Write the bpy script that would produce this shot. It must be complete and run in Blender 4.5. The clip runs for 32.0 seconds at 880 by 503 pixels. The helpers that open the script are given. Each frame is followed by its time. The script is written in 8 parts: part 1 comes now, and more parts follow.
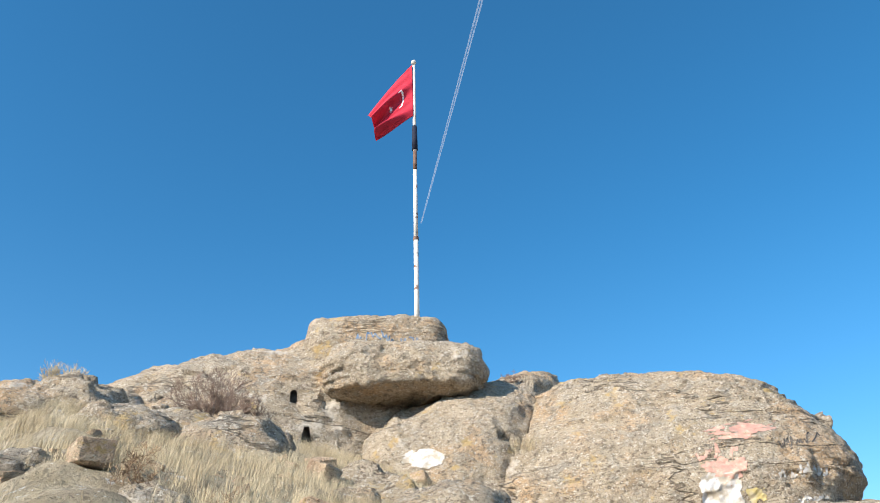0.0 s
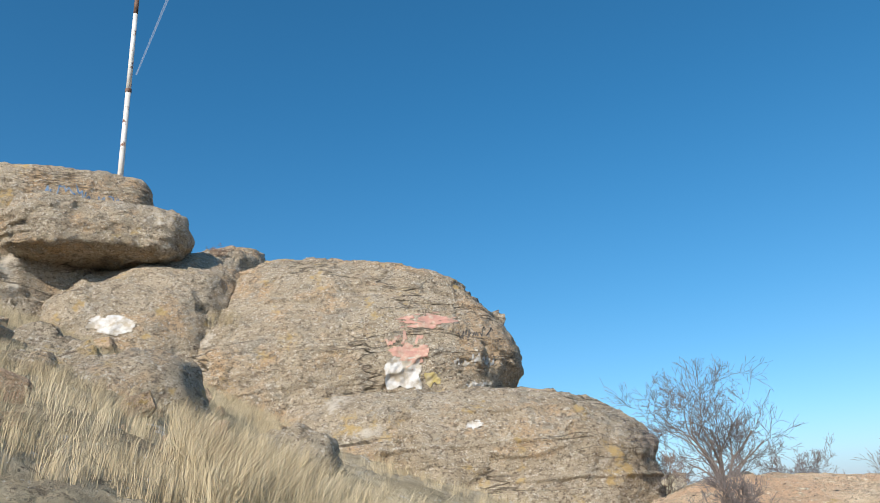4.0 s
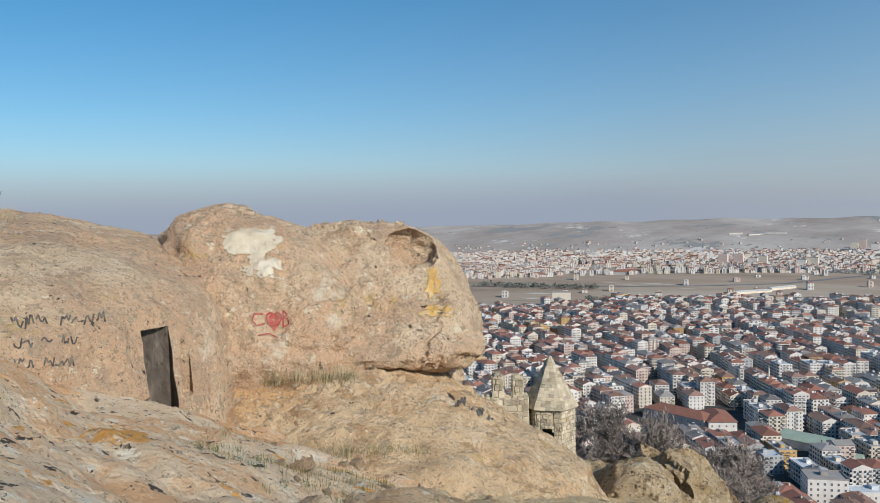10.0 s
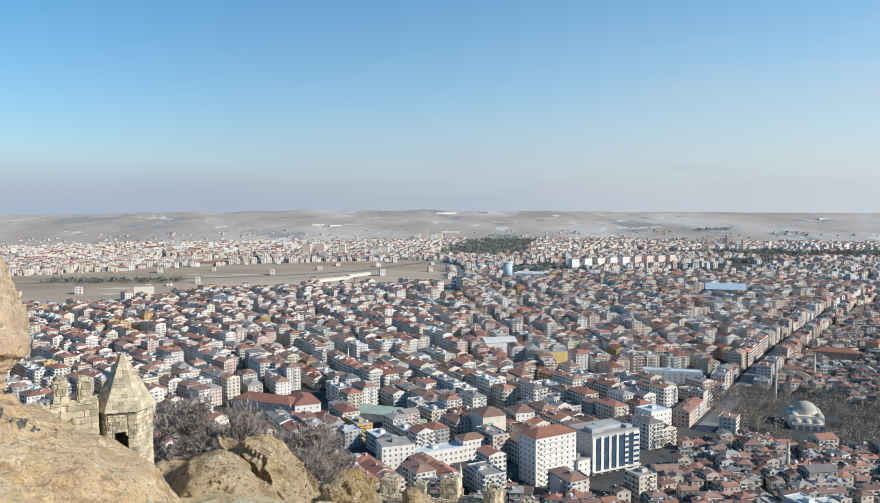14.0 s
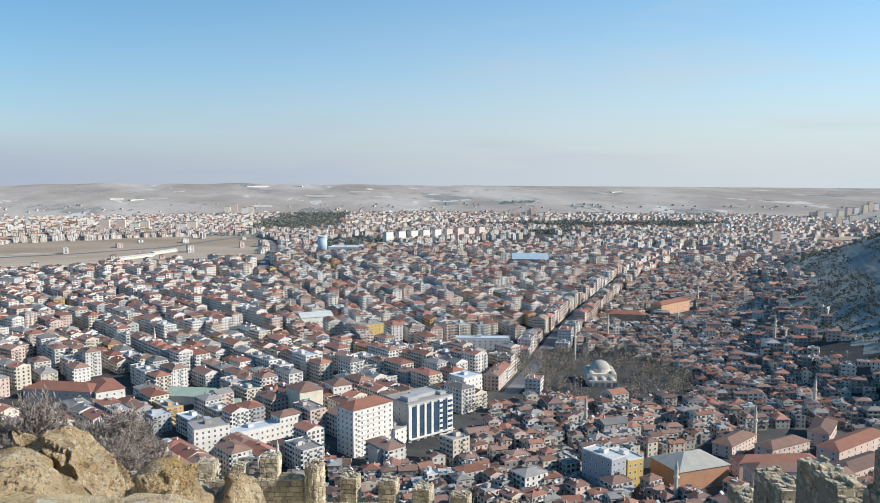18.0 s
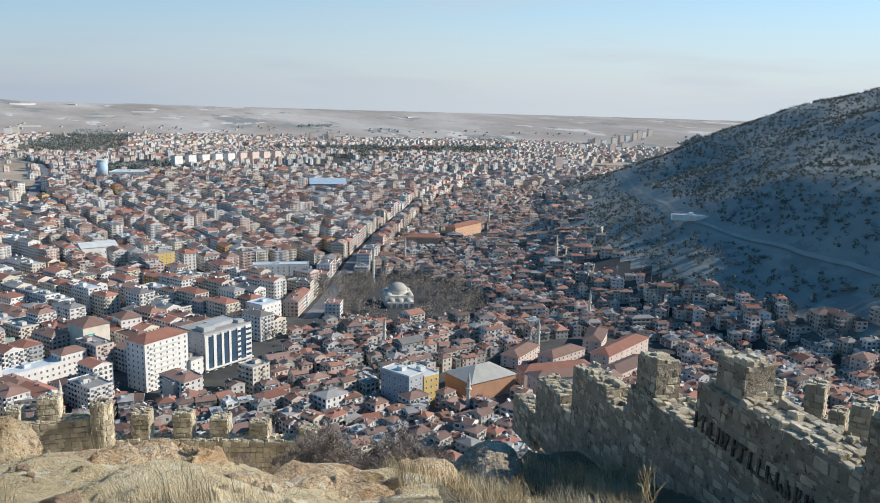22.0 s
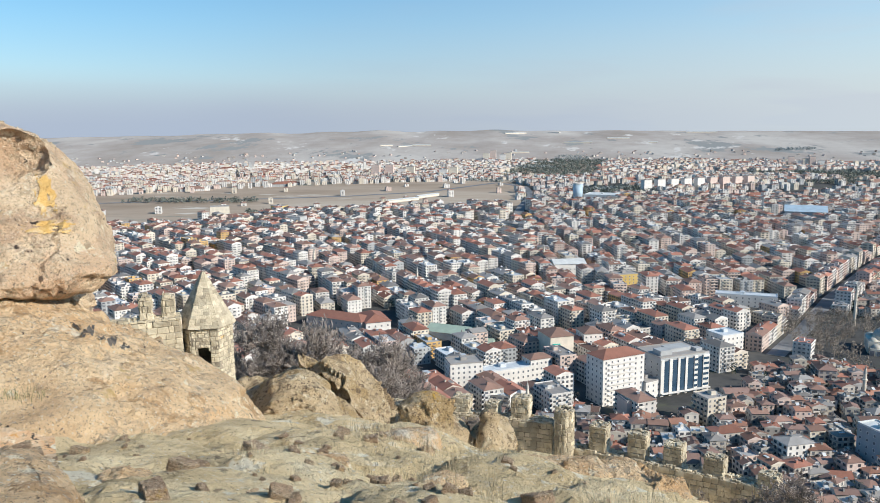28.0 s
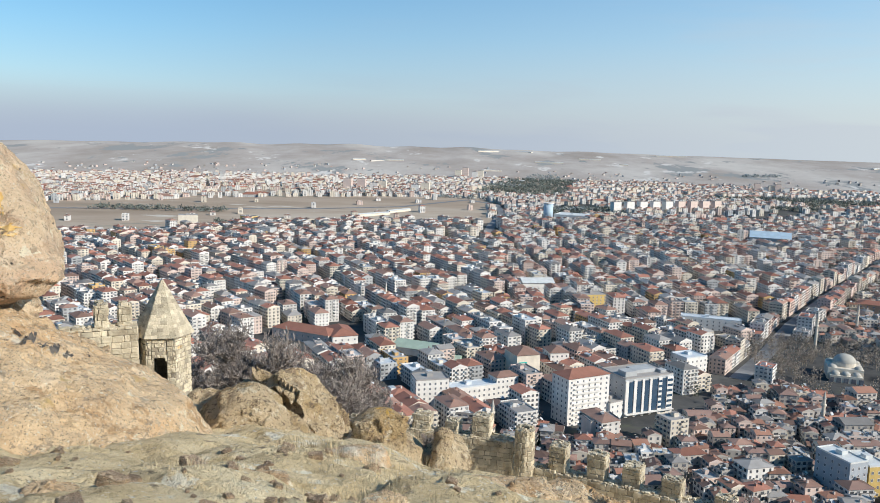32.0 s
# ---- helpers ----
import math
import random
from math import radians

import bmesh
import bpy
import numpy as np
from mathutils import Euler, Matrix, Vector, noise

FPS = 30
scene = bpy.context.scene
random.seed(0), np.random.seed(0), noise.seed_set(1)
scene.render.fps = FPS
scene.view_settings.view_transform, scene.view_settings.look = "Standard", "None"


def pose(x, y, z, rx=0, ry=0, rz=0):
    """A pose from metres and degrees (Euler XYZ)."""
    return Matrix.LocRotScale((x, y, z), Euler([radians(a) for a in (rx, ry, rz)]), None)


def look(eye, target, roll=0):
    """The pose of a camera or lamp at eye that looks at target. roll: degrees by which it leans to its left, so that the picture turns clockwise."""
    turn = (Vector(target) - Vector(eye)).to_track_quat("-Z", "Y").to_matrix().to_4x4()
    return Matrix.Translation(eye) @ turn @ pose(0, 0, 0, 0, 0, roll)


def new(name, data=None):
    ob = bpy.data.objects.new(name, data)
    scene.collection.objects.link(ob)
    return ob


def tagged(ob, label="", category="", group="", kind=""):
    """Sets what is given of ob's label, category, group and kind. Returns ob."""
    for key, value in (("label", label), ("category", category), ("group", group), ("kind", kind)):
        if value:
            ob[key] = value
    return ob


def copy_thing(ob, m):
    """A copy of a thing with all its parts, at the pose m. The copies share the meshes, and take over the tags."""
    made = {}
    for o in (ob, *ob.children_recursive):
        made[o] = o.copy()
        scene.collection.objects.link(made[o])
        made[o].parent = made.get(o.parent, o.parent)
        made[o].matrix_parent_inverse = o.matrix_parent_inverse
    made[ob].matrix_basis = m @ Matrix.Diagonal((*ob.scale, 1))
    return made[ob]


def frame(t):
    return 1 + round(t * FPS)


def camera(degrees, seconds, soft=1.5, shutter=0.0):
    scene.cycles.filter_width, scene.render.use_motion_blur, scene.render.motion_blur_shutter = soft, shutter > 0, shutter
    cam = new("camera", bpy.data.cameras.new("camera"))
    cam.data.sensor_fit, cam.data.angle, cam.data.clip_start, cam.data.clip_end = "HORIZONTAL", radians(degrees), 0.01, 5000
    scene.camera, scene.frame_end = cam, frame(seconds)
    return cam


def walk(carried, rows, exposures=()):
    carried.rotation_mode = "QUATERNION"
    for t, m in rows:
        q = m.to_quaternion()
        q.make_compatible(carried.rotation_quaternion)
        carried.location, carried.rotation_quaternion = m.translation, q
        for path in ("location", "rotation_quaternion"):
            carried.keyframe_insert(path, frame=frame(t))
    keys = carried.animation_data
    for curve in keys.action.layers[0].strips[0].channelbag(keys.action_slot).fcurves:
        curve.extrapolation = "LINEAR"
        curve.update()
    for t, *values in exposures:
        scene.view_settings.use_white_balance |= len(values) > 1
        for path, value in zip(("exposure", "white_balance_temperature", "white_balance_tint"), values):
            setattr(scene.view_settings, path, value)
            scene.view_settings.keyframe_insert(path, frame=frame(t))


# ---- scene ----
from collections import defaultdict
from mathutils.bvhtree import BVHTree

# ---- camera: origin at the eye, x to the right, y ahead over the town, z up ----
cam = camera(58.4, 32.0, soft=0.7)


def eye(x, y, z, turn, tilt, roll):
    return pose(x, y, z, 90 + tilt, 0, turn) @ pose(0, 0, 0, 0, 0, roll)


PATH = [
    (0.0, eye(-0.31, -0.64, 0.22, 112.24, 29.12, -1.71)),
    (0.5, eye(-0.31, -0.65, 0.22, 111.71, 29.04, -1.80)),
    (1.0, eye(-0.33, -0.64, 0.22, 111.33, 29.03, -1.71)),
    (1.5, eye(-0.35, -0.64, 0.21, 110.33, 28.45, -1.62)),
    (2.0, eye(-0.38, -0.63, 0.22, 107.53, 26.58, -2.04)),
    (2.5, eye(-0.36, -0.65, 0.23, 105.57, 24.74, -2.66)),
    (4.5, eye(-0.32, -0.66, 0.25, 82.50, 17.85, -2.62)),
    (5.0, eye(-0.29, -0.68, 0.26, 73.97, 16.37, -2.05)),
    (5.5, eye(-0.29, -0.68, 0.25, 65.93, 16.28, -2.11)),
    (6.0, eye(-0.32, -0.70, 0.25, 60.40, 14.97, -2.62)),
    (6.5, eye(-0.34, -0.72, 0.24, 54.57, 12.98, -2.22)),
    (7.0, eye(-0.35, -0.76, 0.23, 49.70, 10.03, -1.37)),
    (7.5, eye(-0.33, -0.80, 0.22, 45.27, 7.40, -0.43)),
    (8.0, eye(-0.29, -0.83, 0.21, 41.89, 4.52, -0.22)),
    (8.5, eye(-0.24, -0.84, 0.21, 39.58, 2.02, -0.77)),
    (9.0, eye(-0.20, -0.83, 0.20, 37.76, 0.35, -1.17)),
    (9.5, eye(-0.17, -0.80, 0.19, 33.54, -1.31, -1.32)),
    (10.0, eye(-0.12, -0.76, 0.18, 27.07, -2.72, -1.21)),
    (10.5, eye(-0.07, -0.70, 0.16, 21.50, -2.95, -0.76)),
    (11.0, eye(-0.03, -0.61, 0.14, 14.66, -3.02, -0.40)),
    (11.5, eye(-0.03, -0.49, 0.12, 6.40, -2.90, 0.54)),
    (12.0, eye(-0.04, -0.34, 0.09, 0.43, -2.84, 0.16)),
    (12.5, eye(-0.03, -0.18, 0.05, -2.41, -3.18, 0.11)),
    (13.0, eye(-0.01, -0.03, 0.01, 0.00, -3.12, 0.75)),
    (13.5, eye(-0.00, 0.07, -0.03, 0.77, -3.81, -0.85)),
    (14.0, eye(-0.01, 0.13, -0.06, -2.36, -3.75, -0.22)),
    (14.5, eye(-0.02, 0.16, -0.07, -5.70, -4.89, -0.81)),
    (15.0, eye(-0.04, 0.20, -0.09, -9.12, -5.46, -0.46)),
    (15.5, eye(-0.09, 0.27, -0.09, -12.22, -5.62, 0.12)),
    (17.5, eye(-0.14, 0.33, -0.09, -15.80, -5.72, -0.13)),
    (18.0, eye(-0.18, 0.34, -0.08, -15.83, -5.69, 0.05)),
    (18.5, eye(-0.18, 0.34, -0.08, -15.48, -5.80, 0.27)),
    (19.0, eye(-0.18, 0.36, -0.09, -14.85, -6.15, 0.40)),
    (19.5, eye(-0.16, 0.43, -0.11, -16.87, -7.59, 0.80)),
    (20.0, eye(-0.11, 0.48, -0.12, -21.56, -8.52, 1.28)),
    (20.5, eye(-0.05, 0.52, -0.13, -25.78, -8.82, 1.73)),
    (21.0, eye(-0.02, 0.53, -0.14, -27.83, -9.22, 1.39)),
    (21.5, eye(-0.03, 0.51, -0.14, -28.29, -10.50, 1.19)),
    (22.0, eye(-0.04, 0.49, -0.12, -30.63, -10.96, 1.44)),
    (22.5, eye(-0.06, 0.47, -0.11, -33.18, -10.92, 1.52)),
    (23.0, eye(-0.07, 0.47, -0.11, -32.32, -11.19, 1.04)),
    (23.5, eye(-0.09, 0.46, -0.11, -27.01, -11.35, 0.70)),
    (24.0, eye(-0.12, 0.44, -0.10, -21.89, -11.58, 0.37)),
    (24.5, eye(-0.15, 0.44, -0.10, -17.70, -11.71, 0.12)),
    (25.0, eye(-0.18, 0.47, -0.10, -13.72, -11.63, -0.08)),
    (25.5, eye(-0.20, 0.51, -0.11, -10.48, -11.45, -0.04)),
    (26.0, eye(-0.21, 0.52, -0.10, -7.16, -10.91, -0.19)),
    (26.5, eye(-0.23, 0.55, -0.10, -2.73, -10.25, -0.53)),
    (28.5, eye(-0.24, 0.58, -0.08, 2.79, -8.99, -0.52)),
    (29.0, eye(-0.23, 0.62, -0.08, 0.27, -8.25, -1.04)),
    (29.5, eye(-0.19, 0.64, -0.08, -1.78, -7.92, -1.11)),
    (30.0, eye(-0.14, 0.66, -0.09, -1.78, -8.04, 0.50)),
    (30.5, eye(-0.11, 0.70, -0.10, -3.10, -7.93, 0.59)),
    (31.0, eye(-0.07, 0.72, -0.11, -4.49, -7.99, 0.23)),
    (31.5, eye(-0.02, 0.73, -0.11, -1.58, -8.18, 0.16)),
    (32.0, eye(0.02, 0.72, -0.11, 0.48, -8.30, 1.45)),
]
walk(cam, PATH, exposures=[(0.0, 0.55, 6450, 10), (2.5, 0.45, 6450, 10), (4.5, -0.08, 6450, 9), (6.0, -0.3, 6450, 9), (9.0, -0.42, 6450, 8), (11.0, -0.3, 6400, 8), (13.0, -0.08, 6420, 6), (19.0, 0.02, 6450, 6), (23.0, -0.03, 6420, 7), (26.0, 0.07, 6420, 6), (32.0, 0.03, 6450, 6)])

# ---- daylight: low winter sun, hazy sky ----
SUN_AZ, SUN_EL = 116.0, 30.0
world = bpy.data.worlds.new("sky")
scene.world = world
world.use_nodes = True
wn, wl = world.node_tree.nodes, world.node_tree.links
wn.clear()
w_out = wn.new("ShaderNodeOutputWorld")
w_bg = wn.new("ShaderNodeBackground")
w_sky = wn.new("ShaderNodeTexSky")
w_sky.sky_type = "NISHITA"
w_sky.sun_disc = False
w_sky.sun_elevation = radians(SUN_EL)
w_sky.sun_rotation = radians(SUN_AZ)
w_sky.altitude = 1200
w_sky.air_density, w_sky.dust_density, w_sky.ozone_density = 1.0, 0.5, 3.0
w_co = wn.new("ShaderNodeTexCoord")
w_sep = wn.new("ShaderNodeSeparateXYZ")
w_ramp = wn.new("ShaderNodeValToRGB")
w_ramp.color_ramp.interpolation = "B_SPLINE"
for pos, val in ((0.0, 0.9), (0.05, 0.82), (0.12, 0.5), (0.26, 0.22), (0.5, 0.04)):
    el_ = w_ramp.color_ramp.elements.new(pos)
    el_.color = (val, val, val, 1)
w_ramp.color_ramp.elements.remove(w_ramp.color_ramp.elements[-1])
w_ramp.color_ramp.elements.remove(w_ramp.color_ramp.elements[0])
# haze is brighter towards the sun
w_dot = wn.new("ShaderNodeVectorMath")
w_dot.operation = "DOT_PRODUCT"
w_dot.inputs[1].default_value = (math.sin(radians(75)), math.cos(radians(75)), 0)
w_rng = wn.new("ShaderNodeMapRange")
w_rng.inputs["From Min"].default_value, w_rng.inputs["From Max"].default_value = -0.8, 0.5
w_rng.inputs["To Min"].default_value, w_rng.inputs["To Max"].default_value = 0.42, 1.05
w_mul = wn.new("ShaderNodeMath")
w_mul.operation, w_mul.use_clamp = "MULTIPLY", True
w_mix = wn.new("ShaderNodeMix")
w_mix.data_type = "RGBA"
w_low = wn.new("ShaderNodeValToRGB")
w_low.color_ramp.interpolation = "B_SPLINE"
for pos, val in ((0.0, 0.97), (0.03, 0.88), (0.07, 0.42), (0.13, 0.08), (0.2, 0.0)):
    el_ = w_low.color_ramp.elements.new(pos)
    el_.color = (val, val, val, 1)
w_low.color_ramp.elements.remove(w_low.color_ramp.elements[-1])
w_low.color_ramp.elements.remove(w_low.color_ramp.elements[0])
w_max = wn.new("ShaderNodeMath")
w_max.operation = "SMOOTH_MAX"
w_max.inputs[2].default_value = 0.18
w_tint = wn.new("ShaderNodeMix")
w_tint.data_type = "RGBA"
w_tint.inputs[6].default_value = (4.25, 4.95, 6.5, 1)
w_tint.inputs[7].default_value = (4.75, 5.12, 5.6, 1)
wl.new(w_co.outputs["Generated"], w_sep.inputs[0])
wl.new(w_sep.outputs["Z"], w_ramp.inputs[0])
wl.new(w_co.outputs["Generated"], w_dot.inputs[0])
wl.new(w_dot.outputs["Value"], w_rng.inputs["Value"])
wl.new(w_ramp.outputs[0], w_mul.inputs[0])
wl.new(w_rng.outputs[0], w_mul.inputs[1])
wl.new(w_sep.outputs["Z"], w_low.inputs[0])
wl.new(w_mul.outputs[0], w_max.inputs[0])
wl.new(w_low.outputs[0], w_max.inputs[1])
# faint streaks of high cloud
w_map = wn.new("ShaderNodeMapping")
w_map.inputs["Scale"].default_value = (2.2, 2.2, 17.0)
w_map.inputs["Rotation"].default_value = (0.05, -0.04, 0.0)
w_streak = wn.new("ShaderNodeTexNoise")
w_streak.inputs["Scale"].default_value, w_streak.inputs["Detail"].default_value = 1.3, 6
w_amt = wn.new("ShaderNodeMapRange")
w_amt.inputs["From Min"].default_value, w_amt.inputs["From Max"].default_value = 0.48, 0.72
w_amt.inputs["To Max"].default_value = 0.2
w_veil = wn.new("ShaderNodeMath")
w_veil.operation = "MULTIPLY"
w_add = wn.new("ShaderNodeMath")
w_add.operation, w_add.use_clamp = "ADD", True
wl.new(w_co.outputs["Generated"], w_map.inputs[0])
wl.new(w_map.outputs[0], w_streak.inputs["Vector"])
wl.new(w_streak.outputs["Fac"], w_amt.inputs["Value"])
wl.new(w_amt.outputs[0], w_veil.inputs[0])
wl.new(w_max.outputs[0], w_add.inputs[0])
wl.new(w_veil.outputs[0], w_add.inputs[1])
wl.new(w_add.outputs[0], w_mix.inputs[0])
w_side = wn.new("ShaderNodeMapRange")
w_side.inputs["From Min"].default_value, w_side.inputs["From Max"].default_value = -0.1, 0.7
wl.new(w_dot.outputs["Value"], w_side.inputs["Value"])
wl.new(w_side.outputs[0], w_tint.inputs[0])
wl.new(w_side.outputs[0], w_veil.inputs[1])
wl.new(w_tint.outputs[2], w_mix.inputs[7])
w_sat = wn.new("ShaderNodeHueSaturation")
w_sat.inputs["Hue"].default_value, w_sat.inputs["Saturation"].default_value, w_sat.inputs["Value"].default_value = 0.489, 1.34, 1.5
wl.new(w_sky.outputs[0], w_sat.inputs["Color"])
wl.new(w_sat.outputs[0], w_mix.inputs[6])
w_pow = wn.new("ShaderNodeMapRange")
w_pow.interpolation_type = "SMOOTHSTEP"
w_pow.inputs["From Min"].default_value, w_pow.inputs["From Max"].default_value = 0.0, 1.0
w_pow.inputs["To Min"].default_value, w_pow.inputs["To Max"].default_value = 0.094, 0.134
wl.new(w_dot.outputs["Value"], w_pow.inputs["Value"])
wl.new(w_pow.outputs[0], w_bg.inputs[1])
wl.new(w_mix.outputs[2], w_bg.inputs[0])
wl.new(w_bg.outputs[0], w_out.inputs[0])

sun = new("sun", bpy.data.lights.new("sun", "SUN"))
sun.data.energy, sun.data.angle, sun.data.color = 5.5, radians(0.6), (1.0, 0.93, 0.83)
sa, se = radians(SUN_AZ), radians(SUN_EL)
sun.matrix_world = look((100 * math.sin(sa) * math.cos(se), 100 * math.cos(sa) * math.cos(se), 100 * math.sin(se)), (0, 0, 0))


# ---- materials ----
def mat(name, stops, scale=1.0, detail=8.0, rough=0.9, bump=0.0, bump_scale=8.0, spots=(), metal=0.0, island=0.0, rand=0.0, stretch=(1, 1, 1), spec=0.3, lines=()):
    """A surface whose colour follows a noise through the stops (position, rgb); spots are (rgb, scale, low, high) patches over it."""
    m = bpy.data.materials.new(name)
    m.use_nodes = True
    n, l = m.node_tree.nodes, m.node_tree.links
    b = n["Principled BSDF"]
    b.inputs["Roughness"].default_value = rough
    b.inputs["Metallic"].default_value = metal
    b.inputs["Specular IOR Level"].default_value = spec
    co = n.new("ShaderNodeTexCoord")
    mp = n.new("ShaderNodeMapping")
    mp.inputs["Scale"].default_value = stretch
    l.new(co.outputs["Object"], mp.inputs[0])
    t = n.new("ShaderNodeTexNoise")
    t.inputs["Scale"].default_value, t.inputs["Detail"].default_value, t.inputs["Roughness"].default_value = scale, detail, 0.65
    l.new(mp.outputs[0], t.inputs["Vector"])
    r = n.new("ShaderNodeValToRGB")
    while len(r.color_ramp.elements) < len(stops):
        r.color_ramp.elements.new(0.5)
    for e, (p, c) in zip(r.color_ramp.elements, stops):
        e.position, e.color = p, (*c, 1)
    l.new(t.outputs["Fac"], r.inputs[0])
    col = r.outputs[0]
    for k, (c, sc, lo, hi) in enumerate(spots):
        s = n.new("ShaderNodeTexNoise")
        s.noise_dimensions = "4D"
        s.inputs["W"].default_value = 3.7 * k + 1
        s.inputs["Scale"].default_value, s.inputs["Detail"].default_value, s.inputs["Roughness"].default_value = sc, 6, 0.7
        l.new(mp.outputs[0], s.inputs["Vector"])
        g = n.new("ShaderNodeMapRange")
        g.interpolation_type = "SMOOTHSTEP"
        g.inputs["From Min"].default_value, g.inputs["From Max"].default_value = lo, hi
        l.new(s.outputs["Fac"], g.inputs["Value"])
        x = n.new("ShaderNodeMix")
        x.data_type = "RGBA"
        x.inputs[7].default_value = (*c, 1)
        l.new(g.outputs[0], x.inputs[0])
        l.new(col, x.inputs[6])
        col = x.outputs[2]
    grooves = []
    for k, (c, sc, squash, thin, amount, bands) in enumerate(lines):
        # hairline cracks: a thin band of a flattened noise, broken up by a second one
        mq = n.new("ShaderNodeMapping")
        mq.inputs["Scale"].default_value = squash
        mq.inputs["Location"].default_value = (3.1 * k, 1.7 * k, 0.9 * k)
        l.new(co.outputs["Object"], mq.inputs[0])
        s = n.new("ShaderNodeTexNoise")
        s.inputs["Scale"].default_value, s.inputs["Detail"].default_value, s.inputs["Roughness"].default_value = sc, 5, 0.55
        l.new(mq.outputs[0], s.inputs["Vector"])
        s0 = n.new("ShaderNodeMath")
        s0.operation = "MULTIPLY"
        s0.inputs[1].default_value = bands
        s1 = n.new("ShaderNodeMath")
        s1.operation = "FRACT"
        s2 = n.new("ShaderNodeMath")
        s2.operation = "SUBTRACT"
        s2.inputs[1].default_value = 0.5
        s3 = n.new("ShaderNodeMath")
        s3.operation = "ABSOLUTE"
        g = n.new("ShaderNodeMapRange")
        g.inputs["From Min"].default_value, g.inputs["From Max"].default_value = 0.0, thin
        g.inputs["To Min"].default_value, g.inputs["To Max"].default_value = 1.0, 0.0
        b2 = n.new("ShaderNodeTexNoise")
        b2.inputs["Scale"].default_value, b2.inputs["Detail"].default_value = sc * 0.8, 3
        g2 = n.new("ShaderNodeMapRange")
        g2.inputs["From Min"].default_value, g2.inputs["From Max"].default_value = 0.43, 0.53
        g2.inputs["To Max"].default_value = amount
        mm = n.new("ShaderNodeMath")
        mm.operation = "MULTIPLY"
        l.new(s.outputs["Fac"], s0.inputs[0])
        l.new(s0.outputs[0], s1.inputs[0])
        l.new(s1.outputs[0], s2.inputs[0])
        l.new(s2.outputs[0], s3.inputs[0])
        l.new(s3.outputs[0], g.inputs["Value"])
        l.new(co.outputs["Object"], b2.inputs["Vector"])
        l.new(b2.outputs["Fac"], g2.inputs["Value"])
        l.new(g.outputs[0], mm.inputs[0])
        l.new(g2.outputs[0], mm.inputs[1])
        x = n.new("ShaderNodeMix")
        x.data_type = "RGBA"
        x.inputs[7].default_value = (*c, 1)
        l.new(mm.outputs[0], x.inputs[0])
        l.new(col, x.inputs[6])
        col = x.outputs[2]
        grooves.append(mm.outputs[0])
    if island or rand:
        src = n.new("ShaderNodeNewGeometry").outputs["Random Per Island"] if island else n.new("ShaderNodeObjectInfo").outputs["Random"]
        g = n.new("ShaderNodeMapRange")
        amount = island or rand
        g.inputs["To Min"].default_value, g.inputs["To Max"].default_value = 1 - amount, 1 + amount
        l.new(src, g.inputs["Value"])
        h = n.new("ShaderNodeHueSaturation")
        l.new(g.outputs[0], h.inputs["Value"])
        l.new(col, h.inputs["Color"])
        col = h.outputs[0]
    l.new(col, b.inputs["Base Color"])
    if bump:
        t2 = n.new("ShaderNodeTexNoise")
        t2.inputs["Scale"].default_value, t2.inputs["Detail"].default_value, t2.inputs["Roughness"].default_value = bump_scale, 9, 0.7
        l.new(mp.outputs[0], t2.inputs["Vector"])
        bp = n.new("ShaderNodeBump")
        bp.inputs["Strength"].default_value, bp.inputs["Distance"].default_value = 1.0, bump
        l.new(t2.outputs["Fac"], bp.inputs["Height"])
        t3 = n.new("ShaderNodeTexVoronoi")
        t3.inputs["Scale"].default_value = bump_scale * 2.3
        l.new(mp.outputs[0], t3.inputs["Vector"])
        b3 = n.new("ShaderNodeBump")
        b3.inputs["Strength"].default_value, b3.inputs["Distance"].default_value = 0.35, bump * 0.2
        l.new(t3.outputs["Distance"], b3.inputs["Height"])
        l.new(bp.outputs[0], b3.inputs["Normal"])
        last = b3.outputs[0]
        for g in grooves:
            b4 = n.new("ShaderNodeBump")
            b4.invert = True
            b4.inputs["Strength"].default_value, b4.inputs["Distance"].default_value = 0.8, 0.08
            l.new(g, b4.inputs["Height"])
            l.new(last, b4.inputs["Normal"])
            last = b4.outputs[0]
        l.new(last, b.inputs["Normal"])
    return m


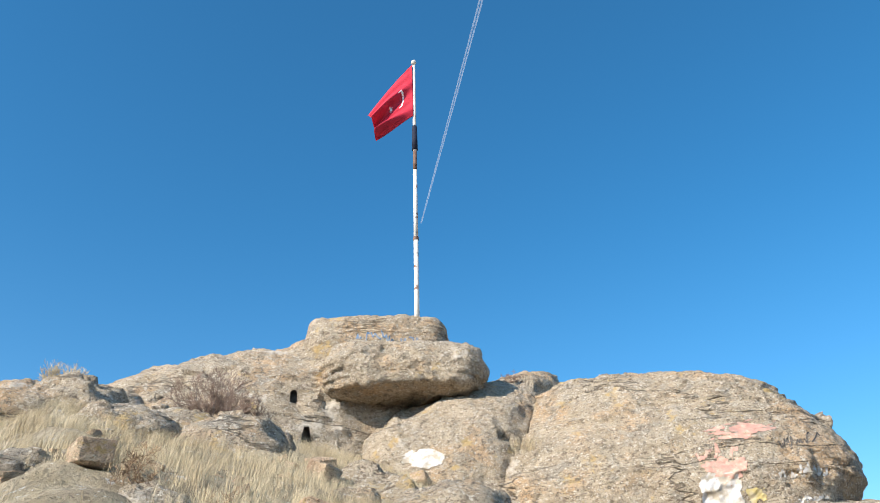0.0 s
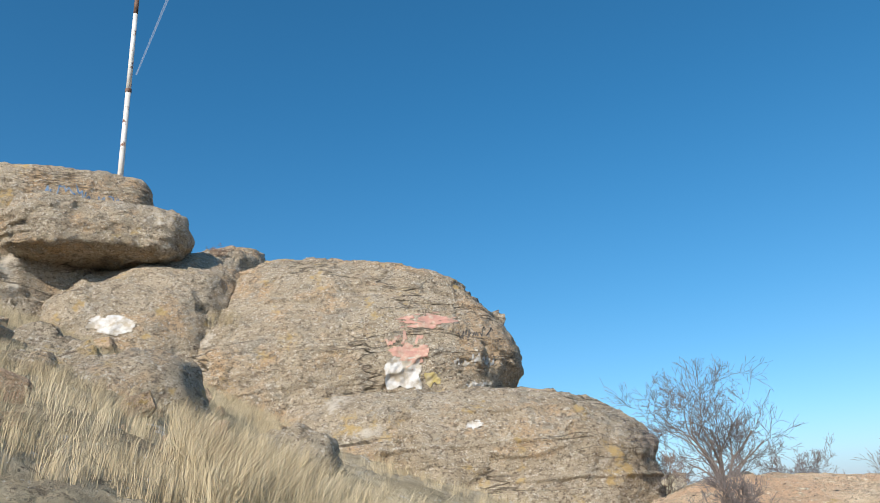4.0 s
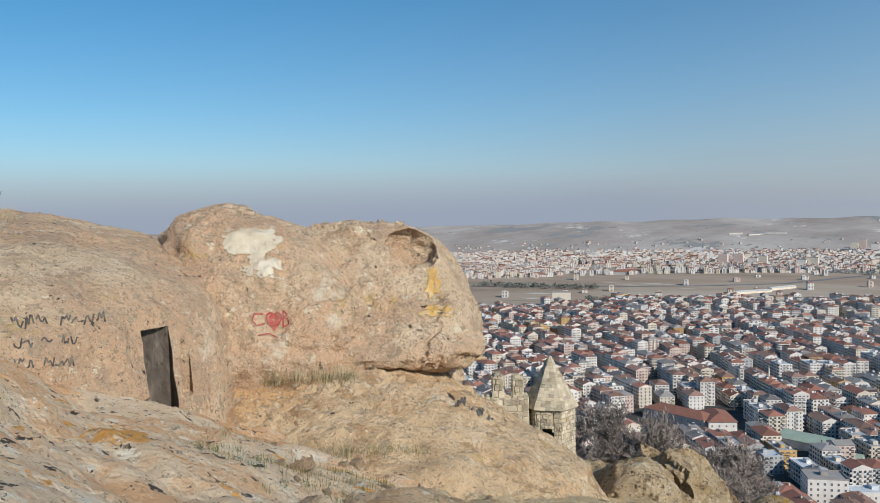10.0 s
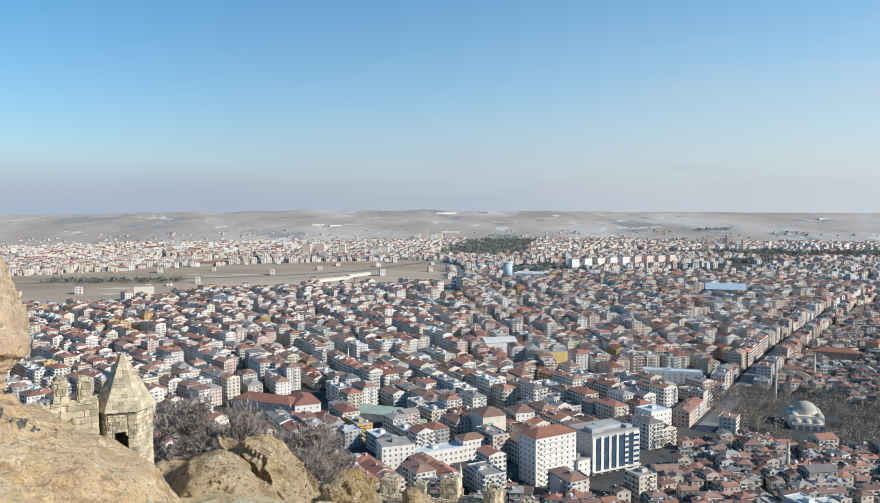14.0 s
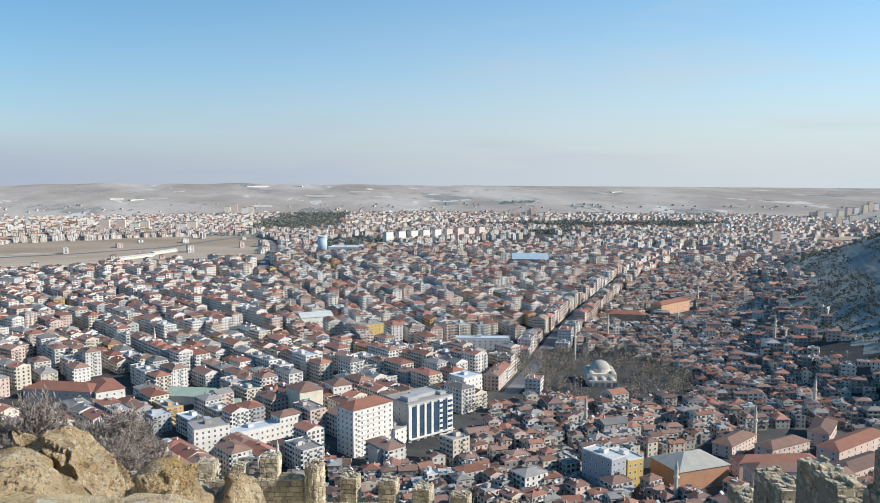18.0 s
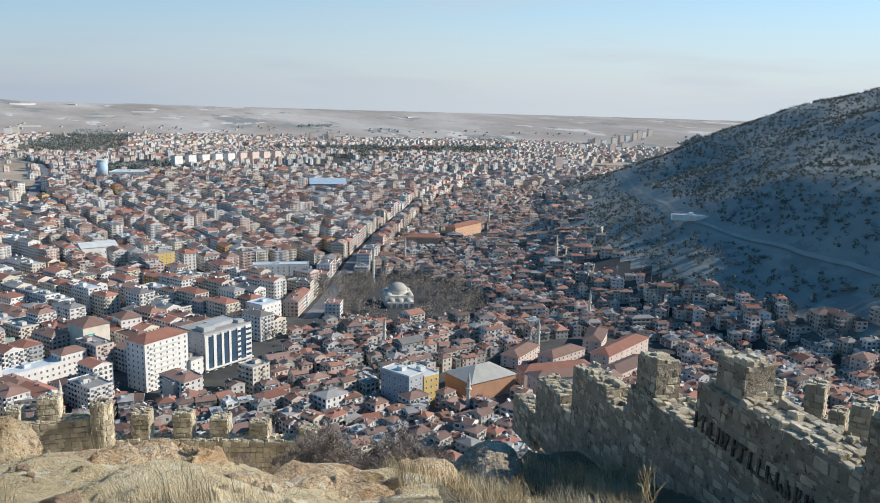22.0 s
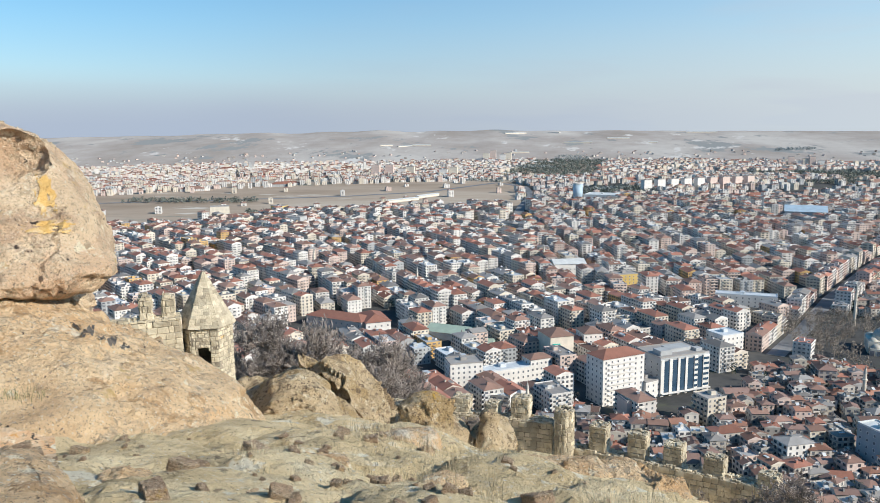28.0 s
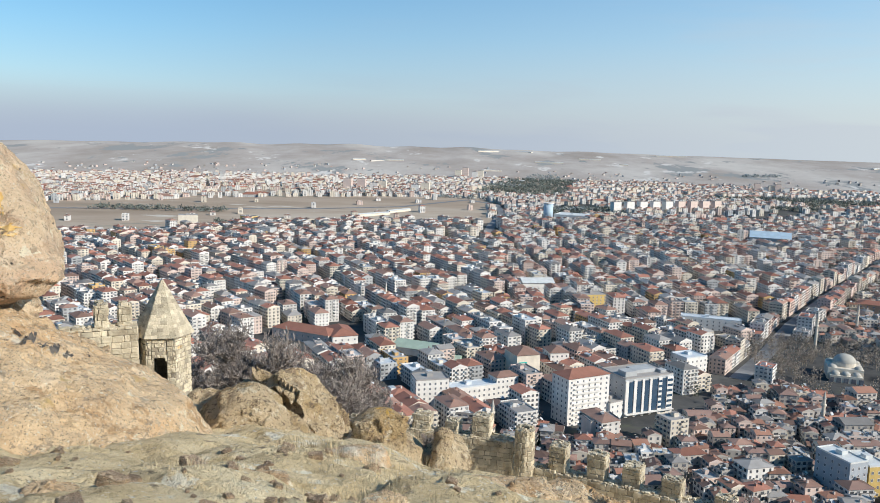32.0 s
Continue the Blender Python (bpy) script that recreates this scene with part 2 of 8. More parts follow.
ORANGE, PALE, GREY, DARK = (0.42, 0.21, 0.06), (0.55, 0.47, 0.36), (0.24, 0.21, 0.18), (0.07, 0.055, 0.045)
M_ROCK = mat("rock_tan", [(0.25, (0.38, 0.265, 0.17)), (0.38, (0.69, 0.50, 0.32)), (0.56, (0.80, 0.61, 0.41)), (0.72, (0.85, 0.69, 0.50))], 1.3, 15, bump=0.2, bump_scale=6.0,
             spots=[((0.70, 0.46, 0.29), 0.22, 0.45, 0.58), ((0.60, 0.41, 0.27), 0.8, 0.50, 0.60), ((0.52, 0.37, 0.25), 2.0, 0.55, 0.63), ((0.56, 0.42, 0.28), 2.6, 0.56, 0.63), ((0.84, 0.73, 0.54), 3.4, 0.58, 0.64), ((0.44, 0.32, 0.21), 7.0, 0.575, 0.62), ((0.40, 0.29, 0.19), 13.0, 0.575, 0.62), ((0.78, 0.70, 0.56), 22.0, 0.59, 0.63), ((0.24, 0.17, 0.11), 34.0, 0.59, 0.62), ((0.62, 0.42, 0.18), 0.9, 0.61, 0.68), ((0.80, 0.69, 0.53), 0.55, 0.60, 0.68), (DARK, 3.0, 0.635, 0.65), ((0.13, 0.10, 0.075), 7.0, 0.64, 0.66)],
             lines=[((0.14, 0.10, 0.065), 0.3, (1, 1, 1.5), 0.009, 0.7, 2), ((0.30, 0.21, 0.14), 0.9, (1, 1, 1.6), 0.02, 0.35, 2)])
M_LICHEN = mat("rock_lichened", [(0.25, (0.42, 0.29, 0.18)), (0.38, (0.74, 0.55, 0.36)), (0.56, (0.86, 0.67, 0.46)), (0.72, (0.90, 0.75, 0.56))], 1.6, 15, bump=0.12, bump_scale=9.0,
               spots=[((0.78, 0.47, 0.25), 0.7, 0.46, 0.60), ((0.76, 0.38, 0.10), 1.1, 0.57, 0.62), ((0.88, 0.78, 0.62), 3.4, 0.57, 0.63), ((0.46, 0.33, 0.21), 13.0, 0.57, 0.62), ((0.90, 0.84, 0.74), 9.0, 0.63, 0.66), ((0.09, 0.07, 0.055), 3.6, 0.60, 0.615), ((0.10, 0.08, 0.06), 9.0, 0.62, 0.64)],
               lines=[((0.14, 0.10, 0.065), 0.4, (1, 1, 1.5), 0.009, 0.7, 2)])
M_OCHRE = mat("rock_ochre", [(0.25, (0.37, 0.245, 0.16)), (0.38, (0.685, 0.475, 0.28)), (0.56, (0.81, 0.59, 0.36)), (0.72, (0.86, 0.67, 0.455))], 1.3, 15, bump=0.2, bump_scale=6.0,
             spots=[((0.72, 0.44, 0.22), 0.3, 0.50, 0.64), ((0.54, 0.34, 0.18), 1.4, 0.53, 0.60), ((0.56, 0.42, 0.28), 2.6, 0.56, 0.63), ((0.84, 0.73, 0.54), 3.4, 0.58, 0.64), ((0.44, 0.32, 0.21), 7.0, 0.575, 0.62), ((0.40, 0.29, 0.19), 13.0, 0.575, 0.62), ((0.78, 0.70, 0.56), 22.0, 0.59, 0.63), ((0.24, 0.17, 0.11), 34.0, 0.59, 0.62), ((0.62, 0.42, 0.18), 0.9, 0.61, 0.68), ((0.80, 0.69, 0.53), 0.55, 0.60, 0.68), (DARK, 3.0, 0.635, 0.65), ((0.13, 0.10, 0.075), 7.0, 0.64, 0.66)],
             lines=[((0.14, 0.10, 0.065), 0.3, (1, 1, 1.5), 0.009, 0.7, 2), ((0.30, 0.21, 0.14), 0.9, (1, 1, 1.6), 0.02, 0.35, 2)])
M_PITTED = mat("rock_pitted", [(0.25, (0.30, 0.21, 0.125)), (0.38, (0.54, 0.40, 0.24)), (0.56, (0.67, 0.51, 0.32)), (0.72, (0.76, 0.62, 0.42))], 1.5, 15, bump=0.3, bump_scale=5.0,
               spots=[((0.52, 0.36, 0.18), 0.5, 0.48, 0.60), ((0.36, 0.25, 0.15), 1.8, 0.54, 0.61), ((0.76, 0.64, 0.45), 3.4, 0.57, 0.62), ((0.26, 0.18, 0.11), 7.0, 0.56, 0.60), ((0.17, 0.12, 0.08), 14.0, 0.58, 0.62), ((0.60, 0.36, 0.08), 1.0, 0.62, 0.66)],
               lines=[((0.12, 0.085, 0.055), 0.5, (1, 1, 1.4), 0.012, 0.8, 2)])
M_GREYROCK = mat("rock_grey", [(0.25, (0.33, 0.26, 0.18)), (0.40, (0.455, 0.36, 0.25)), (0.56, (0.54, 0.44, 0.315)), (0.72, (0.61, 0.51, 0.385))], 1.1, 15, bump=0.24, bump_scale=6.5, stretch=(1, 1, 1.3),
                 spots=[((0.58, 0.40, 0.24), 0.35, 0.50, 0.62), ((0.42, 0.36, 0.28), 1.2, 0.52, 0.62), ((0.30, 0.235, 0.165), 3.6, 0.56, 0.61), ((0.70, 0.62, 0.50), 6.0, 0.57, 0.62), ((0.25, 0.19, 0.135), 8.0, 0.55, 0.585), ((0.73, 0.65, 0.53), 11.0, 0.57, 0.60), ((0.22, 0.17, 0.12), 18.0, 0.57, 0.61), ((0.18, 0.14, 0.10), 40.0, 0.59, 0.62), ((0.58, 0.41, 0.19), 0.9, 0.58, 0.67), ((0.72, 0.64, 0.53), 0.5, 0.58, 0.68), ((0.10, 0.08, 0.06), 5.0, 0.645, 0.66)],
                 lines=[((0.09, 0.07, 0.05), 0.22, (0.35, 0.35, 2.4), 0.022, 0.85, 3), ((0.14, 0.11, 0.075), 0.6, (0.4, 0.4, 2.2), 0.016, 0.55, 2), ((0.15, 0.115, 0.08), 0.5, (1, 1, 1), 0.008, 0.7, 2)])
# niche patina darkened further: shade inside the carved recesses is painted in
M_RECESS_SHADE = mat("weathered_rock_shade", [(0.3, (0.09, 0.072, 0.058)), (0.5, (0.165, 0.135, 0.11)), (0.7, (0.29, 0.24, 0.19))], 3.5, 14, bump=0.2, bump_scale=7, stretch=(1, 1, 0.5), spots=[((0.36, 0.30, 0.23), 1.3, 0.57, 0.66), ((0.09, 0.075, 0.06), 5.0, 0.57, 0.62)])
M_SOIL = mat("dry_soil", [(0.28, (0.44, 0.32, 0.17)), (0.45, (0.72, 0.555, 0.32)), (0.6, (0.82, 0.66, 0.41)), (0.72, (0.86, 0.74, 0.51))], 0.9, 14, bump=0.16, bump_scale=7, lines=[((0.2, 0.15, 0.09), 0.5, (1, 1, 1), 0.012, 0.8, 2)],
             spots=[((0.52, 0.38, 0.20), 0.5, 0.52, 0.64), ((0.80, 0.72, 0.56), 1.2, 0.56, 0.63), ((0.36, 0.27, 0.17), 3.0, 0.58, 0.64), ((0.74, 0.68, 0.58), 13.0, 0.60, 0.64), ((0.30, 0.22, 0.13), 20.0, 0.59, 0.63), ((0.22, 0.20, 0.08), 0.6, 0.70, 0.76)])
M_BANK = mat("stony_bank", [(0.28, (0.27, 0.21, 0.135)), (0.45, (0.43, 0.345, 0.225)), (0.6, (0.53, 0.44, 0.30)), (0.72, (0.58, 0.51, 0.39))], 1.3, 14, bump=0.16, bump_scale=6,
             spots=[((0.36, 0.29, 0.18), 0.6, 0.50, 0.60), ((0.58, 0.54, 0.47), 1.8, 0.60, 0.64), ((0.22, 0.17, 0.11), 4.0, 0.58, 0.63), ((0.62, 0.57, 0.48), 15.0, 0.60, 0.64), ((0.17, 0.13, 0.09), 24.0, 0.59, 0.63)])
M_SCRUB = mat("hillside_scrub", [(0.3, (0.07, 0.058, 0.035)), (0.6, (0.19, 0.15, 0.095))], 0.8, 12, bump=0.12, bump_scale=5, spots=[((0.24, 0.2, 0.13), 0.05, 0.5, 0.7)])
M_TOWN = mat("town_ground", spec=0.0, stops=[(0.35, (0.06, 0.06, 0.06)), (0.6, (0.12, 0.115, 0.11))], scale=0.02, detail=8, spots=[((0.10, 0.105, 0.08), 0.012, 0.54, 0.62)])
M_FIELD = mat("open_fields", spec=0.0, stops=[(0.35, (0.31, 0.24, 0.18)), (0.5, (0.40, 0.315, 0.245)), (0.65, (0.49, 0.41, 0.33))], scale=0.0016, detail=9, stretch=(1, 2.5, 1),
              spots=[((0.24, 0.24, 0.20), 0.002, 0.58, 0.64), ((0.58, 0.53, 0.46), 0.003, 0.6, 0.66)])
# far plain: field colours paled and greyed, haze put into the base colour
M_FAR = mat("hazed_plain", spec=0.0, stops=[(0.35, (0.33, 0.285, 0.25)), (0.5, (0.42, 0.37, 0.335)), (0.65, (0.53, 0.485, 0.44))], scale=0.0022, detail=10, stretch=(1, 0.5, 1), spots=[((0.29, 0.29, 0.28), 0.0035, 0.56, 0.60), ((0.60, 0.56, 0.52), 0.005, 0.59, 0.63), ((0.25, 0.26, 0.255), 0.009, 0.62, 0.66)])
# hill tone raised and greyed in the base colour to imitate haze
M_WOOD_HILL = mat("hazed_hill", [(0.35, (0.24, 0.25, 0.235)), (0.6, (0.30, 0.30, 0.275))], 0.03, 11, bump=1.0, bump_scale=0.08, spots=[((0.33, 0.315, 0.275), 0.006, 0.56, 0.66), ((0.20, 0.21, 0.20), 0.018, 0.54, 0.62)])
M_STONE = mat("wall_stone", [(0.3, (0.24, 0.19, 0.13)), (0.6, (0.46, 0.38, 0.27))], 1.2, 10, bump=0.05, bump_scale=9, spots=[(ORANGE, 1.1, 0.64, 0.76), (DARK, 2.2, 0.62, 0.7)], rand=0.28)
M_MORTAR = mat("wall_mortar", [(0.3, (0.20, 0.165, 0.12)), (0.5, (0.32, 0.27, 0.205)), (0.7, (0.42, 0.365, 0.285))], 2.2, 14, bump=0.07, bump_scale=9, spots=[((0.12, 0.10, 0.08), 1.3, 0.56, 0.64), ((0.46, 0.41, 0.33), 3.2, 0.58, 0.63), ((0.10, 0.08, 0.06), 9.0, 0.58, 0.62)])


# ---- small builders ----
def mesh(name, verts, faces, mats=(), smooth=False, idx=None):
    me = bpy.data.meshes.new(name)
    me.from_pydata([tuple(v) for v in verts] if not isinstance(verts, list) else verts, [], faces)
    for m in mats:
        me.materials.append(m)
    if idx is not None:
        me.polygons.foreach_set("material_index", np.asarray(idx, dtype=np.int32))
    if smooth:
        me.polygons.foreach_set("use_smooth", np.ones(len(me.polygons), dtype=bool))
    me.update()
    return me


def part(name, bm, material, parent=None, label="", smooth=False):
    """Links a bmesh as one mesh object, under a thing or part where one is given."""
    me = bpy.data.meshes.new(name)
    bm.to_mesh(me)
    bm.free()
    me.materials.append(material)
    if smooth:
        me.polygons.foreach_set("use_smooth", np.ones(len(me.polygons), dtype=bool))
    ob = new(name, me)
    ob.parent = parent
    return tagged(ob, label)


def thing(name, m, label, category, group="", kind=""):
    ob = new(name)
    ob.matrix_basis = m
    return tagged(ob, label, category, group, kind)


def box(x0, y0, z0, x1, y1, z1, bm=None, bevel=0.0):
    bm2 = bmesh.new()
    bmesh.ops.create_cube(bm2, size=1, matrix=Matrix.Translation(((x0 + x1) / 2, (y0 + y1) / 2, (z0 + z1) / 2)) @ Matrix.Diagonal((x1 - x0, y1 - y0, z1 - z0, 1)))
    if bevel:
        bmesh.ops.bevel(bm2, geom=bm2.edges[:], offset=bevel, segments=2, affect="EDGES")
    if bm is None:
        return bm2
    me = bpy.data.meshes.new("tmp")
    bm2.to_mesh(me)
    bm2.free()
    bm.from_mesh(me)
    bpy.data.meshes.remove(me)
    return bm


# bearings fit the camera's view from two of its positions a pace apart: one for the uphill rocks, one for the slope and
# walls
UPHILL, SLOPE = Vector((-0.28, -0.70, 0.22)), Vector((-0.15, 0.52, -0.09))
HERE = SLOPE


def at(az, r, z=0.0):
    """The place r metres off at the bearing az (degrees, to the right of y), at the height z."""
    return Vector((HERE.x + r * math.sin(radians(az)), HERE.y + r * math.cos(radians(az)), HERE.z + z))


# ---- the ground: one sheet from the hilltop to the horizon ----
TOWN_Z = -175.0
AZ_N = (-180, -140, -125, -115, -100, -90, -75, -65, -50, -30, 0, 10, 18, 30, 38, 60, 100, 150, 180)
SLOPE_N = (0.0, -0.36, -0.33, -0.28, -0.17, -0.11, -0.04, 0.0, 0.12, 0.25, 0.315, 0.325, 0.375, 0.385, 0.44, 0.44, 0.25, 0.1, 0.0)
EDGE_AZ = (-180, -140, -90, -60, -45, -30, -15, 0, 20, 35, 45, 70, 120, 180)
EDGE_R = (60, 55, 45, 40, 30, 24, 20, 13, 12, 13, 16, 20, 40, 60)
HILL_X, HILL_Y, HILL_R = 1467.0, 312.0, 1000.0


def ground_z(az, r, fine=True):
    az, r = np.asarray(az, float), np.asarray(r, float)
    x, y = r * np.sin(np.radians(az)), r * np.cos(np.radians(az))
    k = np.interp(az, AZ_N, SLOPE_N)
    e = np.interp(az, EDGE_AZ, EDGE_R)
    z = -1.6 - k * np.minimum(r, e + 45) - 0.15 * np.clip(r - e, 0, 45) - 1.05 * np.clip(r - e - 45, 0, None)
    z = z + 0.35 * np.clip(r - 16, 0, 6) * np.clip((az - 33) / 4, 0, 1) * np.clip((62 - az) / 5, 0, 1)
    z = z + 0.10 * np.sin(1.9 * x + 0.7 * y) * np.sin(1.3 * y - 0.5 * x) * np.clip(r / 4, 0, 1) * (r < 200)
    town = np.full_like(z, TOWN_Z) + 2.0 * np.sin(x / 310) * np.cos(y / 270)
    d = np.hypot(x - HILL_X, y - HILL_Y)
    wob = 60 * np.sin(np.arctan2(y - HILL_Y, x - HILL_X) * 7) * np.clip(d / 900, 0, 1) + 25 * np.sin(x / 60) * np.sin(y / 75)
    h = 0.42 * np.clip(HILL_R - d + wob * 0.6, 0, None)
    h = h - 0.20 * np.clip(570 - d, 0, None)
    # a nearer spur with a shallow valley behind it
    run = np.clip((672 - y) / 330, 0, 1.3)
    h = h + (h > 1) * run * (26 * np.exp(-((x - 682) / 70) ** 2) - 18 * np.exp(-((x - 822) / 90) ** 2))
    town = town + h + (h > 5) * 3 * np.sin(x / 23 + np.sin(y / 31)) * np.sin(y / 27)
    # past 3.4 km the plain is bent up to fit the horizon in the camera's view
    far_el = -0.95 + 0.30 * np.exp(-((az + 6) / 20) ** 2) * (0.7 + 0.3 * np.sin(az * 1.1) * np.sin(az * 0.43 + 1))
    s = np.clip((r - 3400) / 1500, 0, 1)
    el0 = np.degrees(np.arctan2(TOWN_Z, np.maximum(r, 1)))
    el = el0 * (1 - s) + far_el * s
    town = np.where(r > 3400, np.maximum(r * np.tan(np.radians(el)), town), town)
    return np.logaddexp(z / 3, town / 3) * 3 if fine else np.maximum(z, town)


def gz(x, y):
    return float(ground_z(math.degrees(math.atan2(x, y)), math.hypot(x, y)))


az_nodes = np.concatenate([np.arange(-180, -140, 4), np.arange(-140, 70, 0.75), np.arange(70, 180, 4), [180.0]])
r_nodes = np.concatenate([[0.0], np.geomspace(0.6, 2.9, 20), np.geomspace(3.0, 24, 190), np.geomspace(24.6, 4950, 200)])
A, Rr = np.meshgrid(az_nodes, r_nodes)
Z = ground_z(A, Rr)
X, Y = Rr * np.sin(np.radians(A)), Rr * np.cos(np.radians(A))
for i in range(Z.shape[0]):
    if 1.0 < r_nodes[i] < 60:
        for j in range(Z.shape[1]):
            n0 = noise.fractal(Vector((X[i, j] * 0.5, Y[i, j] * 0.5, 0)), 0.8, 2.1, 5)
            slab = noise.voronoi(Vector((X[i, j] * 0.45 + 0.4 * n0, Y[i, j] * 0.45, 0.5)))[0]
            fine = noise.voronoi(Vector((X[i, j] * 1.7 + 0.5 * n0, Y[i, j] * 1.7, 2.5)))[0] if r_nodes[i] < 20 else (0, 1)
            chip = noise.fractal(Vector((X[i, j] * 3.1, Y[i, j] * 3.1, 5)), 0.7, 2.2, 3) if r_nodes[i] < 20 else 0.0
            Z[i, j] += (0.15 * n0 + 0.12 * min(1.0, (slab[1] - slab[0]) / 0.12) + 0.035 * min(1.0, (fine[1] - fine[0]) / 0.12) + 0.03 * chip) * min(1, r_nodes[i] / 3)
na = len(az_nodes)
verts = np.stack([X, Y, Z], -1).reshape(-1, 3)
faces, idx = [], []
for i in range(len(r_nodes) - 1):
    for j in range(na - 1):
        faces.append((i * na + j, i * na + j + 1, (i + 1) * na + j + 1, (i + 1) * na + j))
        x, y, z, r = X[i, j], Y[i, j], Z[i, j], r_nodes[i]
        hill = math.hypot(x - HILL_X, y - HILL_Y) < HILL_R - 20
        town_edge = 1410 + 9 * (az_nodes[j] + 20) if az_nodes[j] < 3 else 2300
        # dark scrub below the battlement also paints the wall's shade into the ground
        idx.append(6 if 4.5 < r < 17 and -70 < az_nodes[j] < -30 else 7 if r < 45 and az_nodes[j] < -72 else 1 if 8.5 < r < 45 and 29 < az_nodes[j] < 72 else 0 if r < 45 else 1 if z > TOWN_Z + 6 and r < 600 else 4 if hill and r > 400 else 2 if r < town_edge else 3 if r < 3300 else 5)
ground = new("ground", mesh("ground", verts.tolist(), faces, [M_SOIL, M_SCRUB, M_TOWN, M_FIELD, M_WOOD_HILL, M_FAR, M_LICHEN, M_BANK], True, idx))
tagged(ground, "dry rocky hilltop falling to a wide town plain", "ground", kind="structure")


# ---- rock outcrops: stacked sections with beds, joints and pits ----
def outcrop(name, az0, dist, levels, label, material=None, bed=0.5, rough=0.25, seed=0, square=3.0, cols=150, rows=90, cracks=(), smooth=True, pits=0.7):
    """A rock lofted through levels (height, left bearing, right bearing, near distance, far distance), rounded over at the top."""
    material = material or M_ROCK
    a0 = radians(az0)
    ux, vx = np.array((math.cos(a0), -math.sin(a0), 0.0)), np.array((math.sin(a0), math.cos(a0), 0.0))
    lv = np.array(levels, float)
    run = np.concatenate([[0], np.cumsum(np.hypot(np.diff(lv[:, 0]), np.abs(np.diff(lv[:, 3])) + 0.35 * np.radians(np.abs(np.diff(lv[:, 2]))) * dist))])
    sp = np.linspace(0, run[-1], rows)
    tab = []
    for c in range(5):
        p = np.pad(np.interp(sp, run, lv[:, c]), 3, mode="edge")
        tab.append(np.convolve(p, np.array([1, 2, 3, 4, 3, 2, 1]) / 16.0, mode="valid"))
    zc, lc, rc, fc, bc = tab
    uL, uR = np.tan(np.radians(lc - az0)) * dist, np.tan(np.radians(rc - az0)) * dist
    near = int(cols * 0.76)
    a = np.concatenate([np.linspace(-0.35, math.pi + 0.35, near, endpoint=False), np.linspace(math.pi + 0.35, 2 * math.pi - 0.35, cols - near, endpoint=False)])
    k = (np.abs(np.cos(a)) ** square + np.abs(np.sin(a)) ** square) ** (-1 / square)
    U = ((uL + uR) / 2)[:, None] + ((uR - uL) / 2)[:, None] * (np.cos(a) * k)[None]
    V = ((fc + bc) / 2 - dist)[:, None] - ((bc - fc) / 2)[:, None] * (np.sin(a) * k)[None]
    P = (vx * dist + np.array(HERE))[None, None] + U[..., None] * ux + V[..., None] * vx
    P[..., 2] += zc[:, None]
    # lid: rings closing over the top
    last, lids = P[-1], 14
    mid = last.mean(0)
    rings = []
    for q in range(1, lids):
        t = q / lids
        g = last + (mid - last) * t
        g[:, 2] += rough * 0.8 * math.sin(t * math.pi / 2)
        rings.append(g)
    P = np.concatenate([P, np.array(rings)], 0)
    nr = P.shape[0]
    du = np.roll(P, -1, 1) - np.roll(P, 1, 1)
    dv = np.empty_like(P)
    dv[1:-1], dv[0], dv[-1] = P[2:] - P[:-2], P[1] - P[0], P[-1] - P[-2]
    N = np.cross(du, dv)
    N /= np.maximum(np.linalg.norm(N, axis=-1, keepdims=True), 1e-9)
    off = np.array((seed * 7.3, seed * 3.1, seed * 5.7))
    amt = np.zeros((nr, cols))
    size = max(0.5, rough * 3)
    for i in range(nr):
        for j in range(cols):
            q = Vector(P[i, j] + off)
            n1 = noise.fractal(q * (0.10 / rough ** 0.6), 0.9, 2.2, 4)
            n2 = noise.fractal(q * (0.5 / rough ** 0.6), 0.8, 2.3, 4)
            w = noise.fractal(q * 2.8, 0.7, 2.1, 3)
            beds = 0.0
            if bed:
                hh = (P[i, j, 2] + 0.5 * noise.noise(q * 0.15) + 0.06 * noise.noise(q * 0.9)) / bed
                fl = math.floor(hh)
                cut = noise.noise(Vector((q.x * 0.2, q.y * 0.2, fl * 3.3)))
                beds = -max(0.0, 1 - abs(hh - fl - 0.5) * 12) * max(0.0, cut + 0.2) * 0.9 + 0.22 * noise.noise(Vector((fl * 1.7, 4.2, seed)))
            d, _ = noise.voronoi(q * (0.16 / rough ** 0.5) + 0.35 * Vector((n1, n2, n1)))
            amt[i, j] = rough * 0.42 * (noise.cell(_[0] * 7.7 + Vector((seed, 1, 2))) - 0.5) if abs(d[1] - d[0]) > 0.03 else -rough * 0.12
            joint = max(0.0, 1 - (d[1] - d[0]) / 0.07) * max(0.0, 0.25 + noise.noise(q * 0.3 + Vector((9, 1, 4))))
            pit = max(0.0, noise.noise(q * 1.9) - 0.42)
            amt[i, j] += rough * (0.85 * n1 + 0.5 * n2 + beds - 0.6 * joint - pits * pit) + 0.035 * w * min(1.0, rough * 4)
    rel = P - np.array(HERE)
    baz, bel = np.degrees(np.arctan2(rel[..., 0], rel[..., 1])), np.degrees(np.arctan2(rel[..., 2], np.hypot(rel[..., 0], rel[..., 1])))
    for n, (c0, e0, c1, e1, deep, *gap) in enumerate(cracks):
        t = np.clip(((baz - c0) * (c1 - c0) + (bel - e0) * (e1 - e0)) / ((c1 - c0) ** 2 + (e1 - e0) ** 2), 0, 1)
        wave = 0.16 * np.sin(t * 23 + n) + 0.10 * np.sin(t * 61 + 2 * n)
